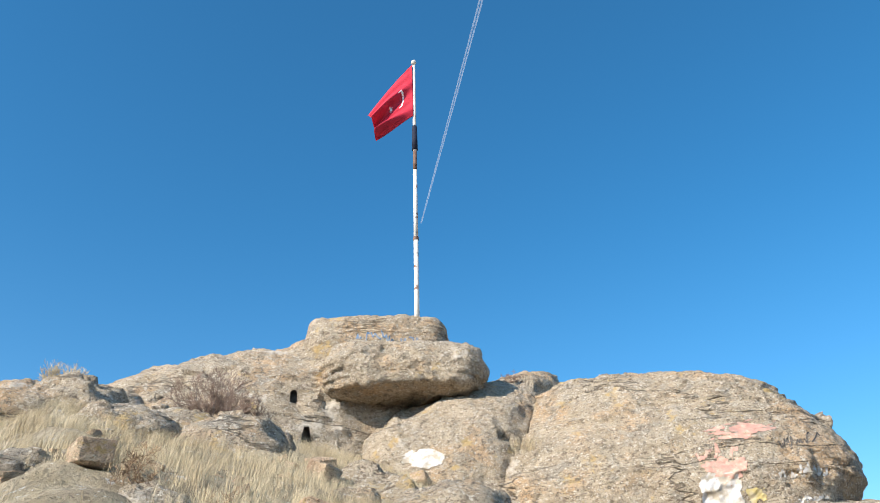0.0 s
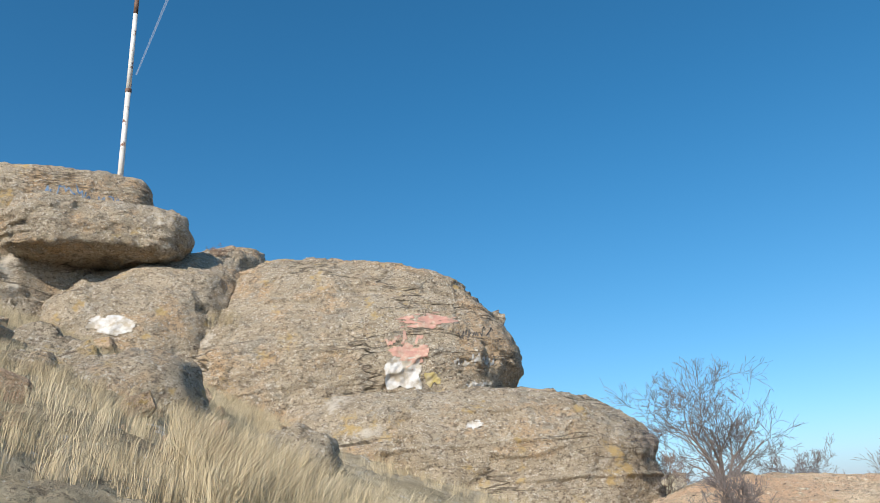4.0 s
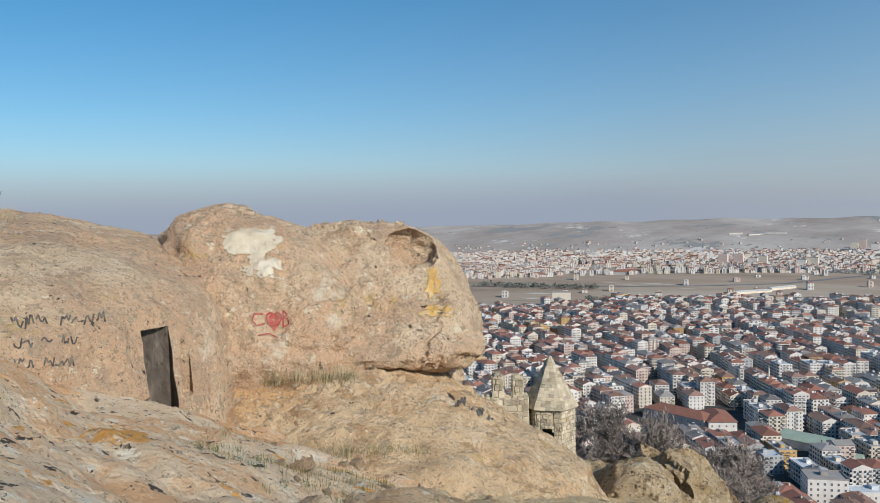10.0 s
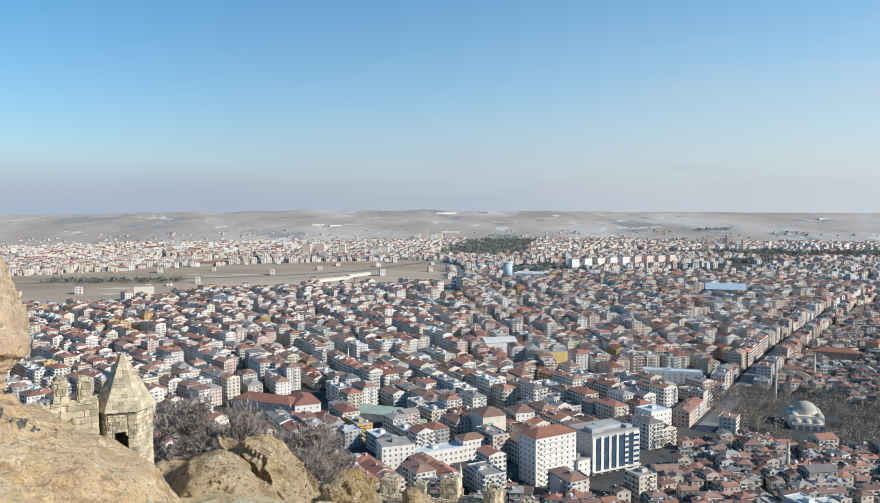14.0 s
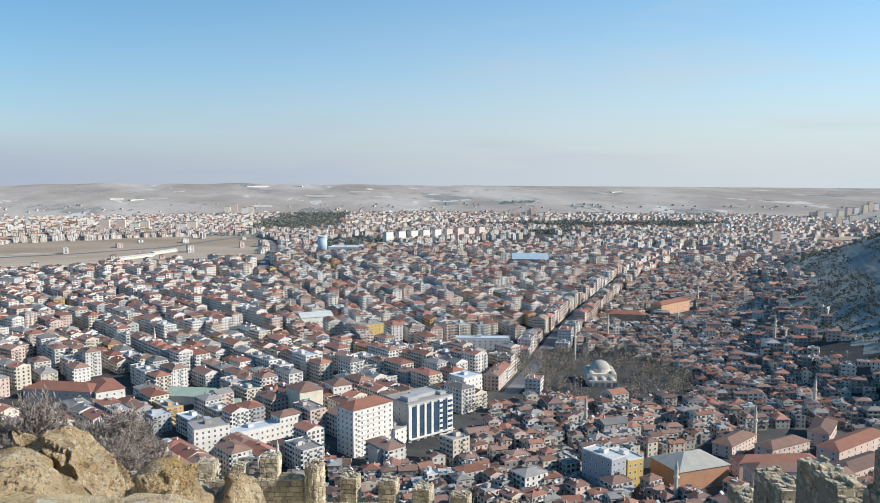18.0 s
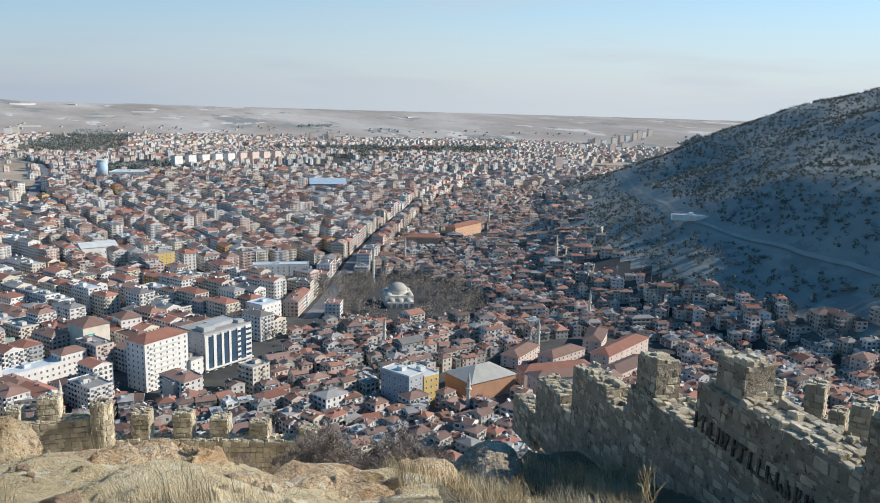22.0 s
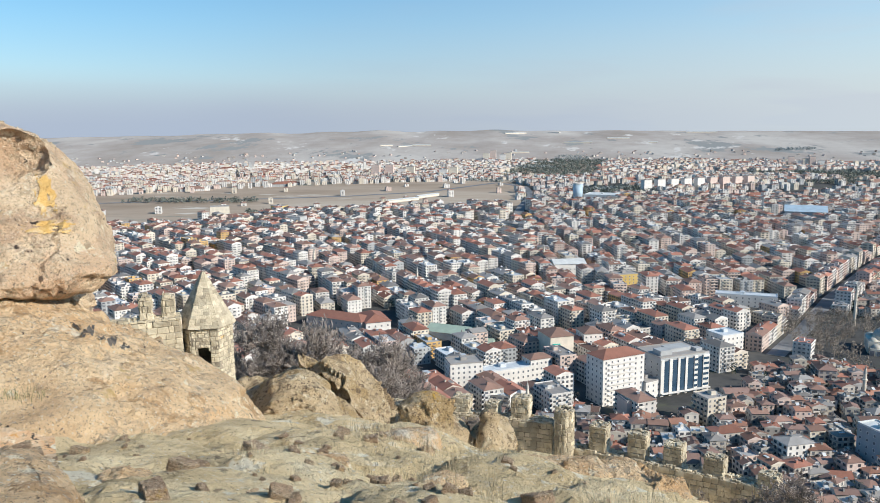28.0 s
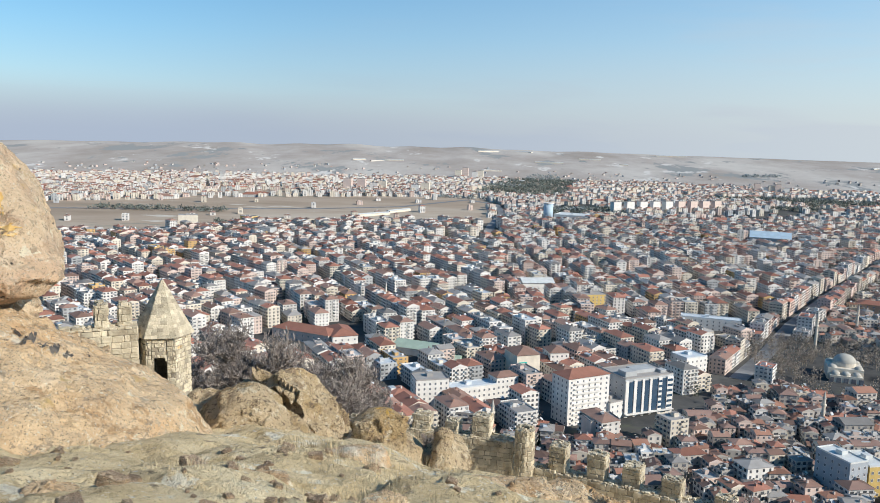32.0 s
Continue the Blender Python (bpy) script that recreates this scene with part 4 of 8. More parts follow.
def building(bulk, cx, cy, w, d, floors, turn, roof, wall, windows=True, z0=None, roof_m=6, step=3.2, sides=(0, 1, 2, 3), pick=None):
    """Walls, storeys of windows, balconies, and a hipped, gabled or flat roof with attic, chimneys and parapets."""
    pick = pick or random.Random(int(cx * 13) * 7919 + int(cy * 11))
    z0 = gz(cx, cy) - 1.5 if z0 is None else z0
    hgt = floors * 3.0 + 2.0
    c, s = math.cos(turn), math.sin(turn)

    def P(x, y, z):
        return (cx + c * x - s * y, cy + s * x + c * y, z0 + z)

    def crate(x0, y0, x1, y1, za, zb, m, lid):
        q = [(x0, y0), (x1, y0), (x1, y1), (x0, y1)]
        for k in range(4):
            bulk.quad(P(*q[k], za), P(*q[(k + 1) % 4], za), P(*q[(k + 1) % 4], zb), P(*q[k], zb), m)
        bulk.quad(*[P(*p, zb) for p in q], lid)
    hw, hd = w / 2, d / 2
    cs = [(-hw, -hd), (hw, -hd), (hw, hd), (-hw, hd)]
    for k in range(4):
        (x0, y0), (x1, y1) = cs[k], cs[(k + 1) % 4]
        bulk.quad(P(x0, y0, 0), P(x1, y1, 0), P(x1, y1, hgt), P(x0, y0, hgt), wall)
        if not windows or k not in sides:
            continue
        L = math.hypot(x1 - x0, y1 - y0)
        nx, ny = (y1 - y0) / L, -(x1 - x0) / L
        n = max(1, int(L / step))
        lo, hi = pick.choice(((0.28, 0.66), (0.3, 0.62), (0.22, 0.74)))
        tall = pick.choice((1.3, 1.4, 1.6))
        # bays that carry a column of balconies
        bays = [q for q in range(n) if pick.random() < 0.45] if floors > 2 and step < 5 else []
        for fl in range(floors):
            zb = 2.5 + 3.0 * fl
            for q in range(n):
                t0, t1 = (q + lo) / n, (q + hi) / n
                if q in bays and fl:
                    t0, t1 = (q + 0.04) / n, (q + 0.96) / n
                    a = (x0 + (x1 - x0) * t0, y0 + (y1 - y0) * t0)
                    b = (x0 + (x1 - x0) * t1, y0 + (y1 - y0) * t1)
                    e, g = (a[0] + nx * 1.2, a[1] + ny * 1.2), (b[0] + nx * 1.2, b[1] + ny * 1.2)
                    zf = zb - 0.5
                    bulk.quad(P(*e, zf), P(*g, zf), P(*g, zf + 1.05), P(*e, zf + 1.05), wall)
                    bulk.quad(P(*a, zf), P(*e, zf), P(*e, zf + 1.05), P(*a, zf + 1.05), wall)
                    bulk.quad(P(*g, zf), P(*b, zf), P(*b, zf + 1.05), P(*g, zf + 1.05), wall)
                    bulk.quad(P(*a, zf), P(*b, zf), P(*g, zf), P(*e, zf), wall)
                    t0, t1 = (q + 0.2) / n, (q + 0.8) / n
                a = (x0 + (x1 - x0) * t0 + nx * 0.06, y0 + (y1 - y0) * t0 + ny * 0.06)
                b = (x0 + (x1 - x0) * t1 + nx * 0.06, y0 + (y1 - y0) * t1 + ny * 0.06)
                bulk.quad(P(*a, zb), P(*b, zb), P(*b, zb + tall), P(*a, zb + tall), 5)
    if roof in ("hip", "gable"):
        o, rh = 0.6, min(w, d) * pick.uniform(0.15, 0.22)
        long_x = w >= d
        inset = min(hw, hd) if roof == "hip" else -0.0
        if long_x:
            r0, r1 = (-hw + inset, 0), (hw - inset, 0)
        else:
            r0, r1 = (0, -hd + inset), (0, hd - inset)
        oy = o if roof == "hip" else 0.15
        ex, ey = (oy, o) if long_x else (o, oy)
        e = [P(x + math.copysign(ex, x), y + math.copysign(ey, y), hgt) for x, y in cs]
        a, b = P(*r0, hgt + rh), P(*r1, hgt + rh)
        end = roof_m if roof == "hip" else wall
        if long_x:
            bulk.quad(e[0], e[1], b, a, roof_m)
            bulk.quad(e[2], e[3], a, b, roof_m)
            bulk.tri(e[1], e[2], b, end)
            bulk.tri(e[3], e[0], a, end)
        else:
            bulk.quad(e[1], e[2], b, a, roof_m)
            bulk.quad(e[3], e[0], a, b, roof_m)
            bulk.tri(e[0], e[1], a, end)
            bulk.tri(e[2], e[3], b, end)
        bulk.quad(e[3], e[2], e[1], e[0], wall)
        for _ in range(pick.choice((1, 2, 2))):
            x, y = pick.uniform(-0.5, 0.4) * hw, pick.uniform(-0.6, 0.5) * hd
            crate(x, y, x + 0.8, y + 1.2, hgt, hgt + rh + 0.8, wall if pick.random() < 0.5 else roof_m, 9)
        if floors > 2 and pick.random() < 0.4:
            # attic room with its terrace
            x, y = pick.uniform(-0.75, 0.2) * hw, pick.uniform(-0.7, 0.1) * hd
            crate(x, y, x + hw * 0.62, y + hd * pick.uniform(0.4, 0.7), hgt, hgt + rh * 0.9, wall, pick.choice((roof_m, 9, 8)))
        if pick.random() < 0.4:
            # solar panel and tank
            x, y = pick.uniform(-0.5, 0.5) * hw, pick.uniform(-0.5, 0.5) * hd
            zt = hgt + rh * (1 - abs(x) / hw if not long_x else 1 - abs(y) / hd) + 0.3
            bulk.quad(P(x, y, zt), P(x + 2, y, zt), P(x + 2, y + 1.2, zt + 1), P(x, y + 1.2, zt + 1), pick.choice((5, 8)))
            crate(x, y + 1.25, x + 2, y + 1.8, zt + 0.7, zt + 1.3, 0, 0)
    else:
        bulk.quad(*[P(x, y, hgt - 0.7) for x, y in cs], roof_m)
        x, y = pick.uniform(-0.6, 0.1) * hw, pick.uniform(-0.5, 0.2) * hd
        crate(x, y, x + hw * 0.5, y + hd * 0.5, hgt - 0.7, hgt + 1.7, wall, roof_m)
        for _ in range(3):
            x, y = pick.uniform(-0.8, 0.6) * hw, pick.uniform(-0.8, 0.6) * hd
            crate(x, y, x + pick.uniform(0.7, 2), y + pick.uniform(0.7, 2), hgt - 0.7, hgt + pick.uniform(0.1, 0.7), pick.choice((0, 3, 9)), 8)


def paint(name, c, rough=0.85, island=0.12):
    return mat(name, [(0.3, tuple(0.85 * k for k in c)), (0.7, tuple(min(1, 1.1 * k) for k in c))], 0.15, 5, rough, island=island)


M_TOWNSET = [paint("plaster_white", (0.67, 0.63, 0.59)), paint("plaster_cream", (0.63, 0.555, 0.46)), paint("plaster_pink", (0.61, 0.48, 0.42)), paint("plaster_grey", (0.40, 0.40, 0.40)),
             paint("plaster_ochre", (0.56, 0.36, 0.16)), mat("window_glass", [(0.3, (0.08, 0.085, 0.10)), (0.7, (0.18, 0.18, 0.19))], 0.4, 2, 0.25, island=0.5, spec=0.5),
             paint("roof_tile_red", (0.34, 0.155, 0.11), island=0.4), paint("roof_brown", (0.29, 0.175, 0.135), island=0.4), paint("roof_metal", (0.50, 0.52, 0.54), 0.5, 0.25), paint("roof_felt", (0.27, 0.25, 0.235), island=0.4), paint("old_plaster", (0.43, 0.39, 0.35), island=0.45), paint("old_roof_tile", (0.22, 0.14, 0.115), island=0.5), paint("roof_orange", (0.32, 0.165, 0.115), island=0.5)]

KEEP_CLEAR = [(95, 488, 32), (133, 508, 38), (122, 470, 22), (30, 513, 30), (-6, 500, 20), (60, 555, 22), (309, 593, 38), (255, 385, 34), (212, 392, 20), (300, 385, 45), (370, 395, 52), (255, 745, 42), (560, 1370, 60), (240, 1690, 70),
              (158, 826, 26), (556, 875, 45), (461, 830, 34), (-462, 1400, 34), (-387, 1505, 26), (-110, 650, 55), (-24, 622, 30), (105, 885, 28)]
AVENUE = [(222, 577), (276, 657), (346, 771), (457, 928), (640, 1165), (1016, 1547)]
RING = [(-900, 1700), (-298, 1863), (-116, 1957), (58, 2223), (127, 2080), (129, 1847), (87, 1558), (60, 1300)]
bulks = defaultdict(Bulk)


def seg_dist(x, y, pts):
    best = 1e9
    for (ax, ay), (bx, by) in zip(pts, pts[1:]):
        t = max(0, min(1, ((x - ax) * (bx - ax) + (y - ay) * (by - ay)) / ((bx - ax) ** 2 + (by - ay) ** 2)))
        best = min(best, math.hypot(x - ax - t * (bx - ax), y - ay - t * (by - ay)))
    return best


def clear(x, y):
    return all(math.hypot(x - a, y - b) > r for a, b, r in KEEP_CLEAR) and seg_dist(x, y, AVENUE) > 29 and seg_dist(x, y, RING) > 18


def is_old(az, r):
    return r < 450 + 12 * math.sin(az) and az > -3 or az > 17 + 9 * min(1.0, max(0.0, (r - 420) / 500)) and r < 1500 + 14 * (az - 30)


def park(x, y):
    return math.hypot((x - 318) / 75, (y - 610) / 95) < 1 or math.hypot((x + 40) / 70, (y - 520) / 70) < 0.4


houses, courts = [], []
WOODS = ((300, 2880, 150, 460), (330, 1900, 95, 120), (1020, 2480, 190, 90), (1330, 2330, 330, 130), (900, 2150, 120, 40), (-640, 1740, 150, 26), (-330, 1500, 120, 16))


def in_wood(x, y):
    return any(abs(x - cx - 0.22 * (y - cy) * (ry > 300)) < rx and abs(y - cy) < ry for cx, cy, rx, ry in WOODS)




def free(x, y):
    az, r = math.degrees(math.atan2(x, y)), math.hypot(x, y)
    return gz(x, y) < TOWN_Z + 5.5 and clear(x, y) and not is_old(az, r) and not park(x, y) and not in_wood(x, y)


def open_field(az, r):
    return az < 3 and r > 1430 + 9 * (az + 20)


# streets: pairs of joined rows run up the grid, cut by cross streets; each quarter has its own bearing
QUARTERS = ((27, -12, 4, 350, 1560), (24, 4, 66, 350, 770), (7, 4, 66, 770, 1750), (41, -37, -12, 350, 1500))
for turn_deg, az_lo, az_hi, r0, r1 in QUARTERS:
    turn = radians(turn_deg)
    ct, st = math.cos(turn), math.sin(turn)
    for c in range(-60, 70):
        for row in (0, 1):
            v = 150.0 + rng.uniform(0, 30)
            stop = v + rng.uniform(60, 110)
            base = int(rng.integers(4, 7))
            while v < 1950:
                ln = rng.uniform(12, 25)
                if v + ln > stop:
                    v = stop + 9.5
                    stop = v + rng.uniform(65, 125)
                    base = int(rng.integers(4, 7))
                vm = v + ln / 2
                u = c * 37.0 + row * 13.6 + 7 * math.sin(vm / 170 + turn_deg) + rng.uniform(-0.7, 0.7)
                v += ln + (0.0 if rng.random() < 0.72 else rng.uniform(2, 5))
                x, y = ct * u - st * vm, st * u + ct * vm
                r, az = math.hypot(x, y), math.degrees(math.atan2(x, y))
                if not (r0 <= r < r1 and az_lo < az <= az_hi) or open_field(az, r) or not free(x, y):
                    continue
                if rng.random() < 0.07:
                    courts.append((x, y, ln))
                    continue
                if rng.random() < 0.5:
                    xs = u + (11.5 if row else -11.5)
                    courts.append((ct * xs - st * vm, st * xs + ct * vm, 0.0))
                fl = max(2, min(8, base + int(rng.choice([-1, 0, 0, 0, 1]))))
                roof = str(rng.choice(["gable", "hip", "flat"], p=[.34, .46, .20]))
                wall = int(rng.choice([0, 1, 2, 3, 4], p=[.52, .22, .18, .065, .015]))
                rm = int(rng.choice([6, 7, 7, 6, 9])) if roof != "flat" else int(rng.choice([8, 9, 9, 3]))
                houses.append((x, y, rng.uniform(12, 13.4), ln, fl, turn + rng.uniform(-0.015, 0.015), roof, wall, rm, r))
# flats lining both sides of the avenue
for (ax, ay), (bx, by) in zip(AVENUE, AVENUE[1:]):
    L = math.hypot(bx - ax, by - ay)
    dx, dy = (bx - ax) / L, (by - ay) / L
    for side in (-1, 1):
        t = 4.0
        while t < L - 10:
            ln = rng.uniform(13, 24)
            x, y = ax + dx * (t + ln / 2) - dy * side * 17, ay + dy * (t + ln / 2) + dx * side * 17
            t += ln + (0.0 if rng.random() < 0.55 else rng.uniform(3, 14))
            r = math.hypot(x, y)
            if park(x, y) or any(math.hypot(x - a, y - b) < c for a, b, c in KEEP_CLEAR) or gz(x, y) > TOWN_Z + 6:
                continue
            roof = str(rng.choice(["gable", "hip", "flat"], p=[.5, .2, .3]))
            houses.append((x, y, 12.5, ln, int(rng.integers(3, 7)), math.atan2(dy, dx) - math.pi / 2, roof, int(rng.choice([0, 1, 2])), int(rng.choice([6, 7, 9])), r))
# suburbs past the ring of flats
turn = radians(17)
ct, st = math.cos(turn), math.sin(turn)
for gu in range(-110, 150):
    for gv in range(4, 190):
        u = gu * 15.5 + (gu // 2) * 7.0 + 12 * math.sin(gv * 0.11 + 17) + 7 * math.sin(gu * 0.5)
        v = gv * 17.0 + (gv // 7) * 9.0
        x, y = ct * u - st * v, st * u + ct * v
        r, az = math.hypot(x, y), math.degrees(math.atan2(x, y))
        near_edge = 1500 if az < -12 else 1560 if az < 4 else 1750
        if not (near_edge <= r < 3350 and -37 < az <= 66) or not free(x, y):
            continue
        field = az < 3 and 1430 + 9 * (az + 20) < r < 2100 + 8 * (az + 25)
        k = rng.random()
        clump = 0.5 + 0.5 * math.sin(x / 150 + 1.3 * math.sin(y / 190)) * math.sin(y / 130 + math.sin(x / 210))
        if field and k > 0.012 or not field and k > 1.1 * clump ** 0.8:
            continue
        wd, dp, fl = rng.uniform(9, 15), rng.uniform(9, 16), int(rng.integers(2, 6))
        if rng.random() < 0.05:
            wd, dp, fl = 60, 30, 2
        roof = "hip" if rng.random() < 0.5 else "flat"
        wall = int(rng.choice([0, 1, 2, 3], p=[.46, .26, .16, .12]))
        rm = int(rng.choice([6, 7, 7])) if roof == "hip" else int(rng.choice([8, 9, 3, 7]))
        houses.append((x + rng.uniform(-2, 2), y + rng.uniform(-2, 2), wd, dp, fl, turn + rng.uniform(-0.05, 0.05), roof, wall, rm, r))
# villages thinning out over the far plain
for k in range(700):
    az, r = rng.uniform(-37, 60), rng.uniform(3350, 3800)
    x, y = r * math.sin(radians(az)), r * math.cos(radians(az))
    clump = 0.5 + 0.5 * math.sin(x / 260 + 1.3 * math.sin(y / 150)) * math.sin(y / 170 + math.sin(x / 310))
    if rng.random() < clump * max(0.0, 1.15 - (r - 3350) / 850) and gz(x, y) < TOWN_Z + 60:
        houses.append((x, y, rng.uniform(8, 13), rng.uniform(7, 10), int(rng.integers(1, 3)), rng.uniform(0, 3.1), "hip" if rng.random() < 0.4 else "flat", int(rng.choice([2, 3, 10])), int(rng.choice([7, 9, 11])), r))
# old quarter: small crooked houses up to the foot of the wooded hill
for gu in range(-24, 190):
    for gv in range(12, 190):
        flow = 0.5 * math.sin(gu * 9.9 / 140) + 0.5 * math.cos(gv * 9.6 / 170)
        x, y = gu * 9.9 + rng.uniform(-2.8, 2.8) + 6 * math.sin(gv * 0.21), gv * 9.6 + rng.uniform(-2.8, 2.8) + 6 * math.sin(gu * 0.17)
        r, az = math.hypot(x, y), math.degrees(math.atan2(x, y))
        if not (-4 < az < 66) or not (345 < r < 2000) or not is_old(az, r) or park(x, y) or not clear(x, y) or gz(x, y) > TOWN_Z + 16 * rng.random() + 14:
            continue
        if rng.random() > 0.9:
            courts.append((x, y, 1.0))
            continue
        roof = str(rng.choice(["hip", "gable", "flat"], p=[.42, .42, .16]))
        big = rng.random() < 0.06
        houses.append((x, y, rng.uniform(7.5, 11.5) * (1.7 if big else 1), rng.uniform(6.5, 9.5) * (1.4 if big else 1), int(rng.integers(1, 4)) + big, flow + rng.normal(0, 0.14) + (math.pi / 2 if rng.random() < .5 else 0), roof,
                       int(rng.choice([0, 1, 2, 10], p=[.12, .14, .10, .64])), int(rng.choice([8, 9, 9, 3])) if roof == "flat" else int(rng.choice([6, 11, 11, 12, 9, 7])), r))
houses.sort(key=lambda q: q[-1])


def split(b, root, names):
    """One part for each material group of a collected building."""
    for name, slots in names:
        keep = [k for k in range(len(b.f)) if b.m[k] in slots]
        if not keep:
            continue
        vs, fs, ms = [], [], []
        for k in keep:
            fs.append(tuple(range(len(vs), len(vs) + len(b.f[k]))))
            vs += [b.v[q] for q in b.f[k]]
            ms.append(b.m[k])
        o = new(name, mesh(name, vs, fs, M_TOWNSET, False, ms))
        o.parent = root


WALL_WORD = ["white", "cream", "pinkish", "grey", "ochre"] + [""] * 5 + ["dull grey-brown"]
ROOF_WORD = {6: "red tiled", 7: "brown tiled", 8: "pale metal", 9: "dark felt", 3: "grey", 11: "dull red tiled", 12: "orange-red tiled"}
for k, (x, y, wd, dp, fl, turn, roof, wall, rm, r) in enumerate(houses):
    if k < 290:
        b = Bulk()
        building(b, x, y, wd, dp, fl, turn, roof, wall, True, None, rm, 2.9)
        tall = fl > 3
        root = thing("apartment_building" if tall else "town_house", Matrix(), f"{WALL_WORD[wall]} plastered {'flats' if tall else 'house'} of {fl} storeys under {ROOF_WORD[rm]} roof", "building", "town buildings")
        walls = {wall, 5}
        split(b, root, (("wall", walls), ("roof", set(range(13)) - walls)))
    else:
        zone = ("old " if fl < 4 and is_old(math.degrees(math.atan2(x, y)), r) else "") + ("near" if r < 800 else "mid" if r < 1300 else "wide" if r < 2200 else "far")
        building(bulks[zone], x, y, wd, dp, fl, turn, roof, wall, r < 2600, None, rm, 3.1 if r < 1000 else 4.2 if r < 1500 else 6.0, (0, 1, 2, 3) if r < 700 else (0, 1, 3) if is_old(math.degrees(math.atan2(x, y)), r) else (0, 1, 3) if seg_dist(x, y, AVENUE) < 20 else (0, 3))
for zone, b in bulks.items():
    ob = new("town_houses", mesh("town_houses", b.v, b.f, M_TOWNSET, False, b.m))
    tagged(ob, "small old houses with red and brown tiled roofs" if "old" in zone else "dense blocks of pale flats with red tiled roofs", "houses", kind="stuff")

HERE = SLOPE

# ---- castle masonry: mortar cores faced with rough stones ----
M_FLAG = mat("flag_red", [(0.3, (0.42, 0.015, 0.035)), (0.7, (0.52, 0.025, 0.05))], 3, 4, 0.75)
M_WHITE = mat("white_cloth", [(0.3, (0.75, 0.70, 0.70)), (0.7, (0.82, 0.80, 0.80))], 3, 4, 0.75)
M_POLE = mat("worn_white_pole", [(0.45, (0.62, 0.58, 0.52)), (0.6, (0.72, 0.70, 0.66))], 1.4, 8, 0.55, spots=[((0.20, 0.09, 0.05), 2.2, 0.56, 0.62)])
M_RUST = mat("rusty_steel", [(0.35, (0.10, 0.055, 0.04)), (0.65, (0.22, 0.13, 0.09))], 3, 8, 0.7)
M_BLACKCLOTH = mat("black_cloth", [(0.3, (0.008, 0.01, 0.02)), (0.7, (0.02, 0.025, 0.05))], 4, 4, 0.8)
M_BLACKPAINT = mat("black_paint", [(0.4, (0.05, 0.045, 0.042)), (0.6, (0.17, 0.14, 0.11))], 6, 6, 0.8)
M_REDPAINT = mat("red_paint", [(0.4, (0.34, 0.05, 0.045)), (0.6, (0.44, 0.15, 0.12))], 5, 6, 0.8)
M_REDWASH = mat("faded_red_paint", [(0.4, (0.445, 0.234, 0.183)), (0.52, (0.489, 0.294, 0.222)), (0.6, (0.533, 0.410, 0.309))], 3, 12, 0.85)
M_YELLOWWASH = mat("faded_yellow_paint", [(0.4, (0.50, 0.38, 0.12)), (0.6, (0.56, 0.46, 0.28))], 3, 10, 0.85)
M_BLUEPAINT = mat("blue_paint", [(0.4, (0.10, 0.19, 0.33)), (0.6, (0.30, 0.34, 0.38))], 5, 6, 0.8)
M_WHITEPAINT = mat("white_paint", [(0.42, (0.40, 0.34, 0.26)), (0.52, (0.54, 0.50, 0.45)), (0.64, (0.64, 0.63, 0.61))], 2.2, 10, 0.85)
M_ORANGELICHEN = mat("orange_lichen", [(0.3, (0.56, 0.32, 0.10)), (0.5, (0.66, 0.42, 0.15)), (0.62, (0.74, 0.56, 0.34))], 3.0, 14, 0.9, bump=0.08, bump_scale=9)
M_PATCH = mat("bare_pale_rock", [(0.32, (0.42, 0.34, 0.24)), (0.46, (0.55, 0.47, 0.35)), (0.62, (0.65, 0.58, 0.455))], 1.6, 12, 0.9, bump=0.05, bump_scale=7)
stone_shapes = []
for k in range(7):
    bm = bmesh.new()
    bmesh.ops.create_cube(bm, size=1)
    bmesh.ops.bevel(bm, geom=bm.edges[:], offset=0.1, segments=1, affect="EDGES")
    for v in bm.verts:
        v.co += Vector([random.uniform(-0.06, 0.06) for _ in range(3)])
    me = bpy.data.meshes.new("stone")
    bm.to_mesh(me)
    bm.free()
    me.materials.append(M_STONE)
    stone_shapes.append(me)
STONE_V = [np.array([v.co[:] for v in me.vertices]) for me in stone_shapes]
STONE_F = [[tuple(p.vertices) for p in me.polygons] for me in stone_shapes]
M_STONES = mat("wall_stones", [(0.3, (0.33, 0.27, 0.19)), (0.6, (0.58, 0.50, 0.37))], 1.2, 10, bump=0.05, bump_scale=9, spots=[((0.50, 0.30, 0.08), 1.1, 0.62, 0.74), (DARK, 2.2, 0.64, 0.7)], island=0.25)


def courses(L, H, lo=0.22, hi=0.5, ch=0.24):
    """Centres and sizes of stones laid in uneven courses over a face L by H."""
    out, z = [], 0.0
    while z < H - 0.06:
        c = min(ch * random.uniform(0.75, 1.3), H - z)
        x = -random.uniform(0, 0.2)
        while x < L - 0.05:
            w = random.uniform(lo, hi)
            x0, x1 = max(0, x), min(L, x + w)
            if x1 - x0 > 0.08:
                out.append(((x0 + x1) / 2, z + c / 2, x1 - x0 - 0.03, c - 0.03))
            x += w
        z += c
    return out


def face_matrix(o, ux, n):
    uz = Vector((0, 0, 1))
    return Matrix(((ux.x, n.x, uz.x, o.x), (ux.y, n.y, uz.y, o.y), (ux.z, n.z, uz.z, o.z), (0, 0, 0, 1)))


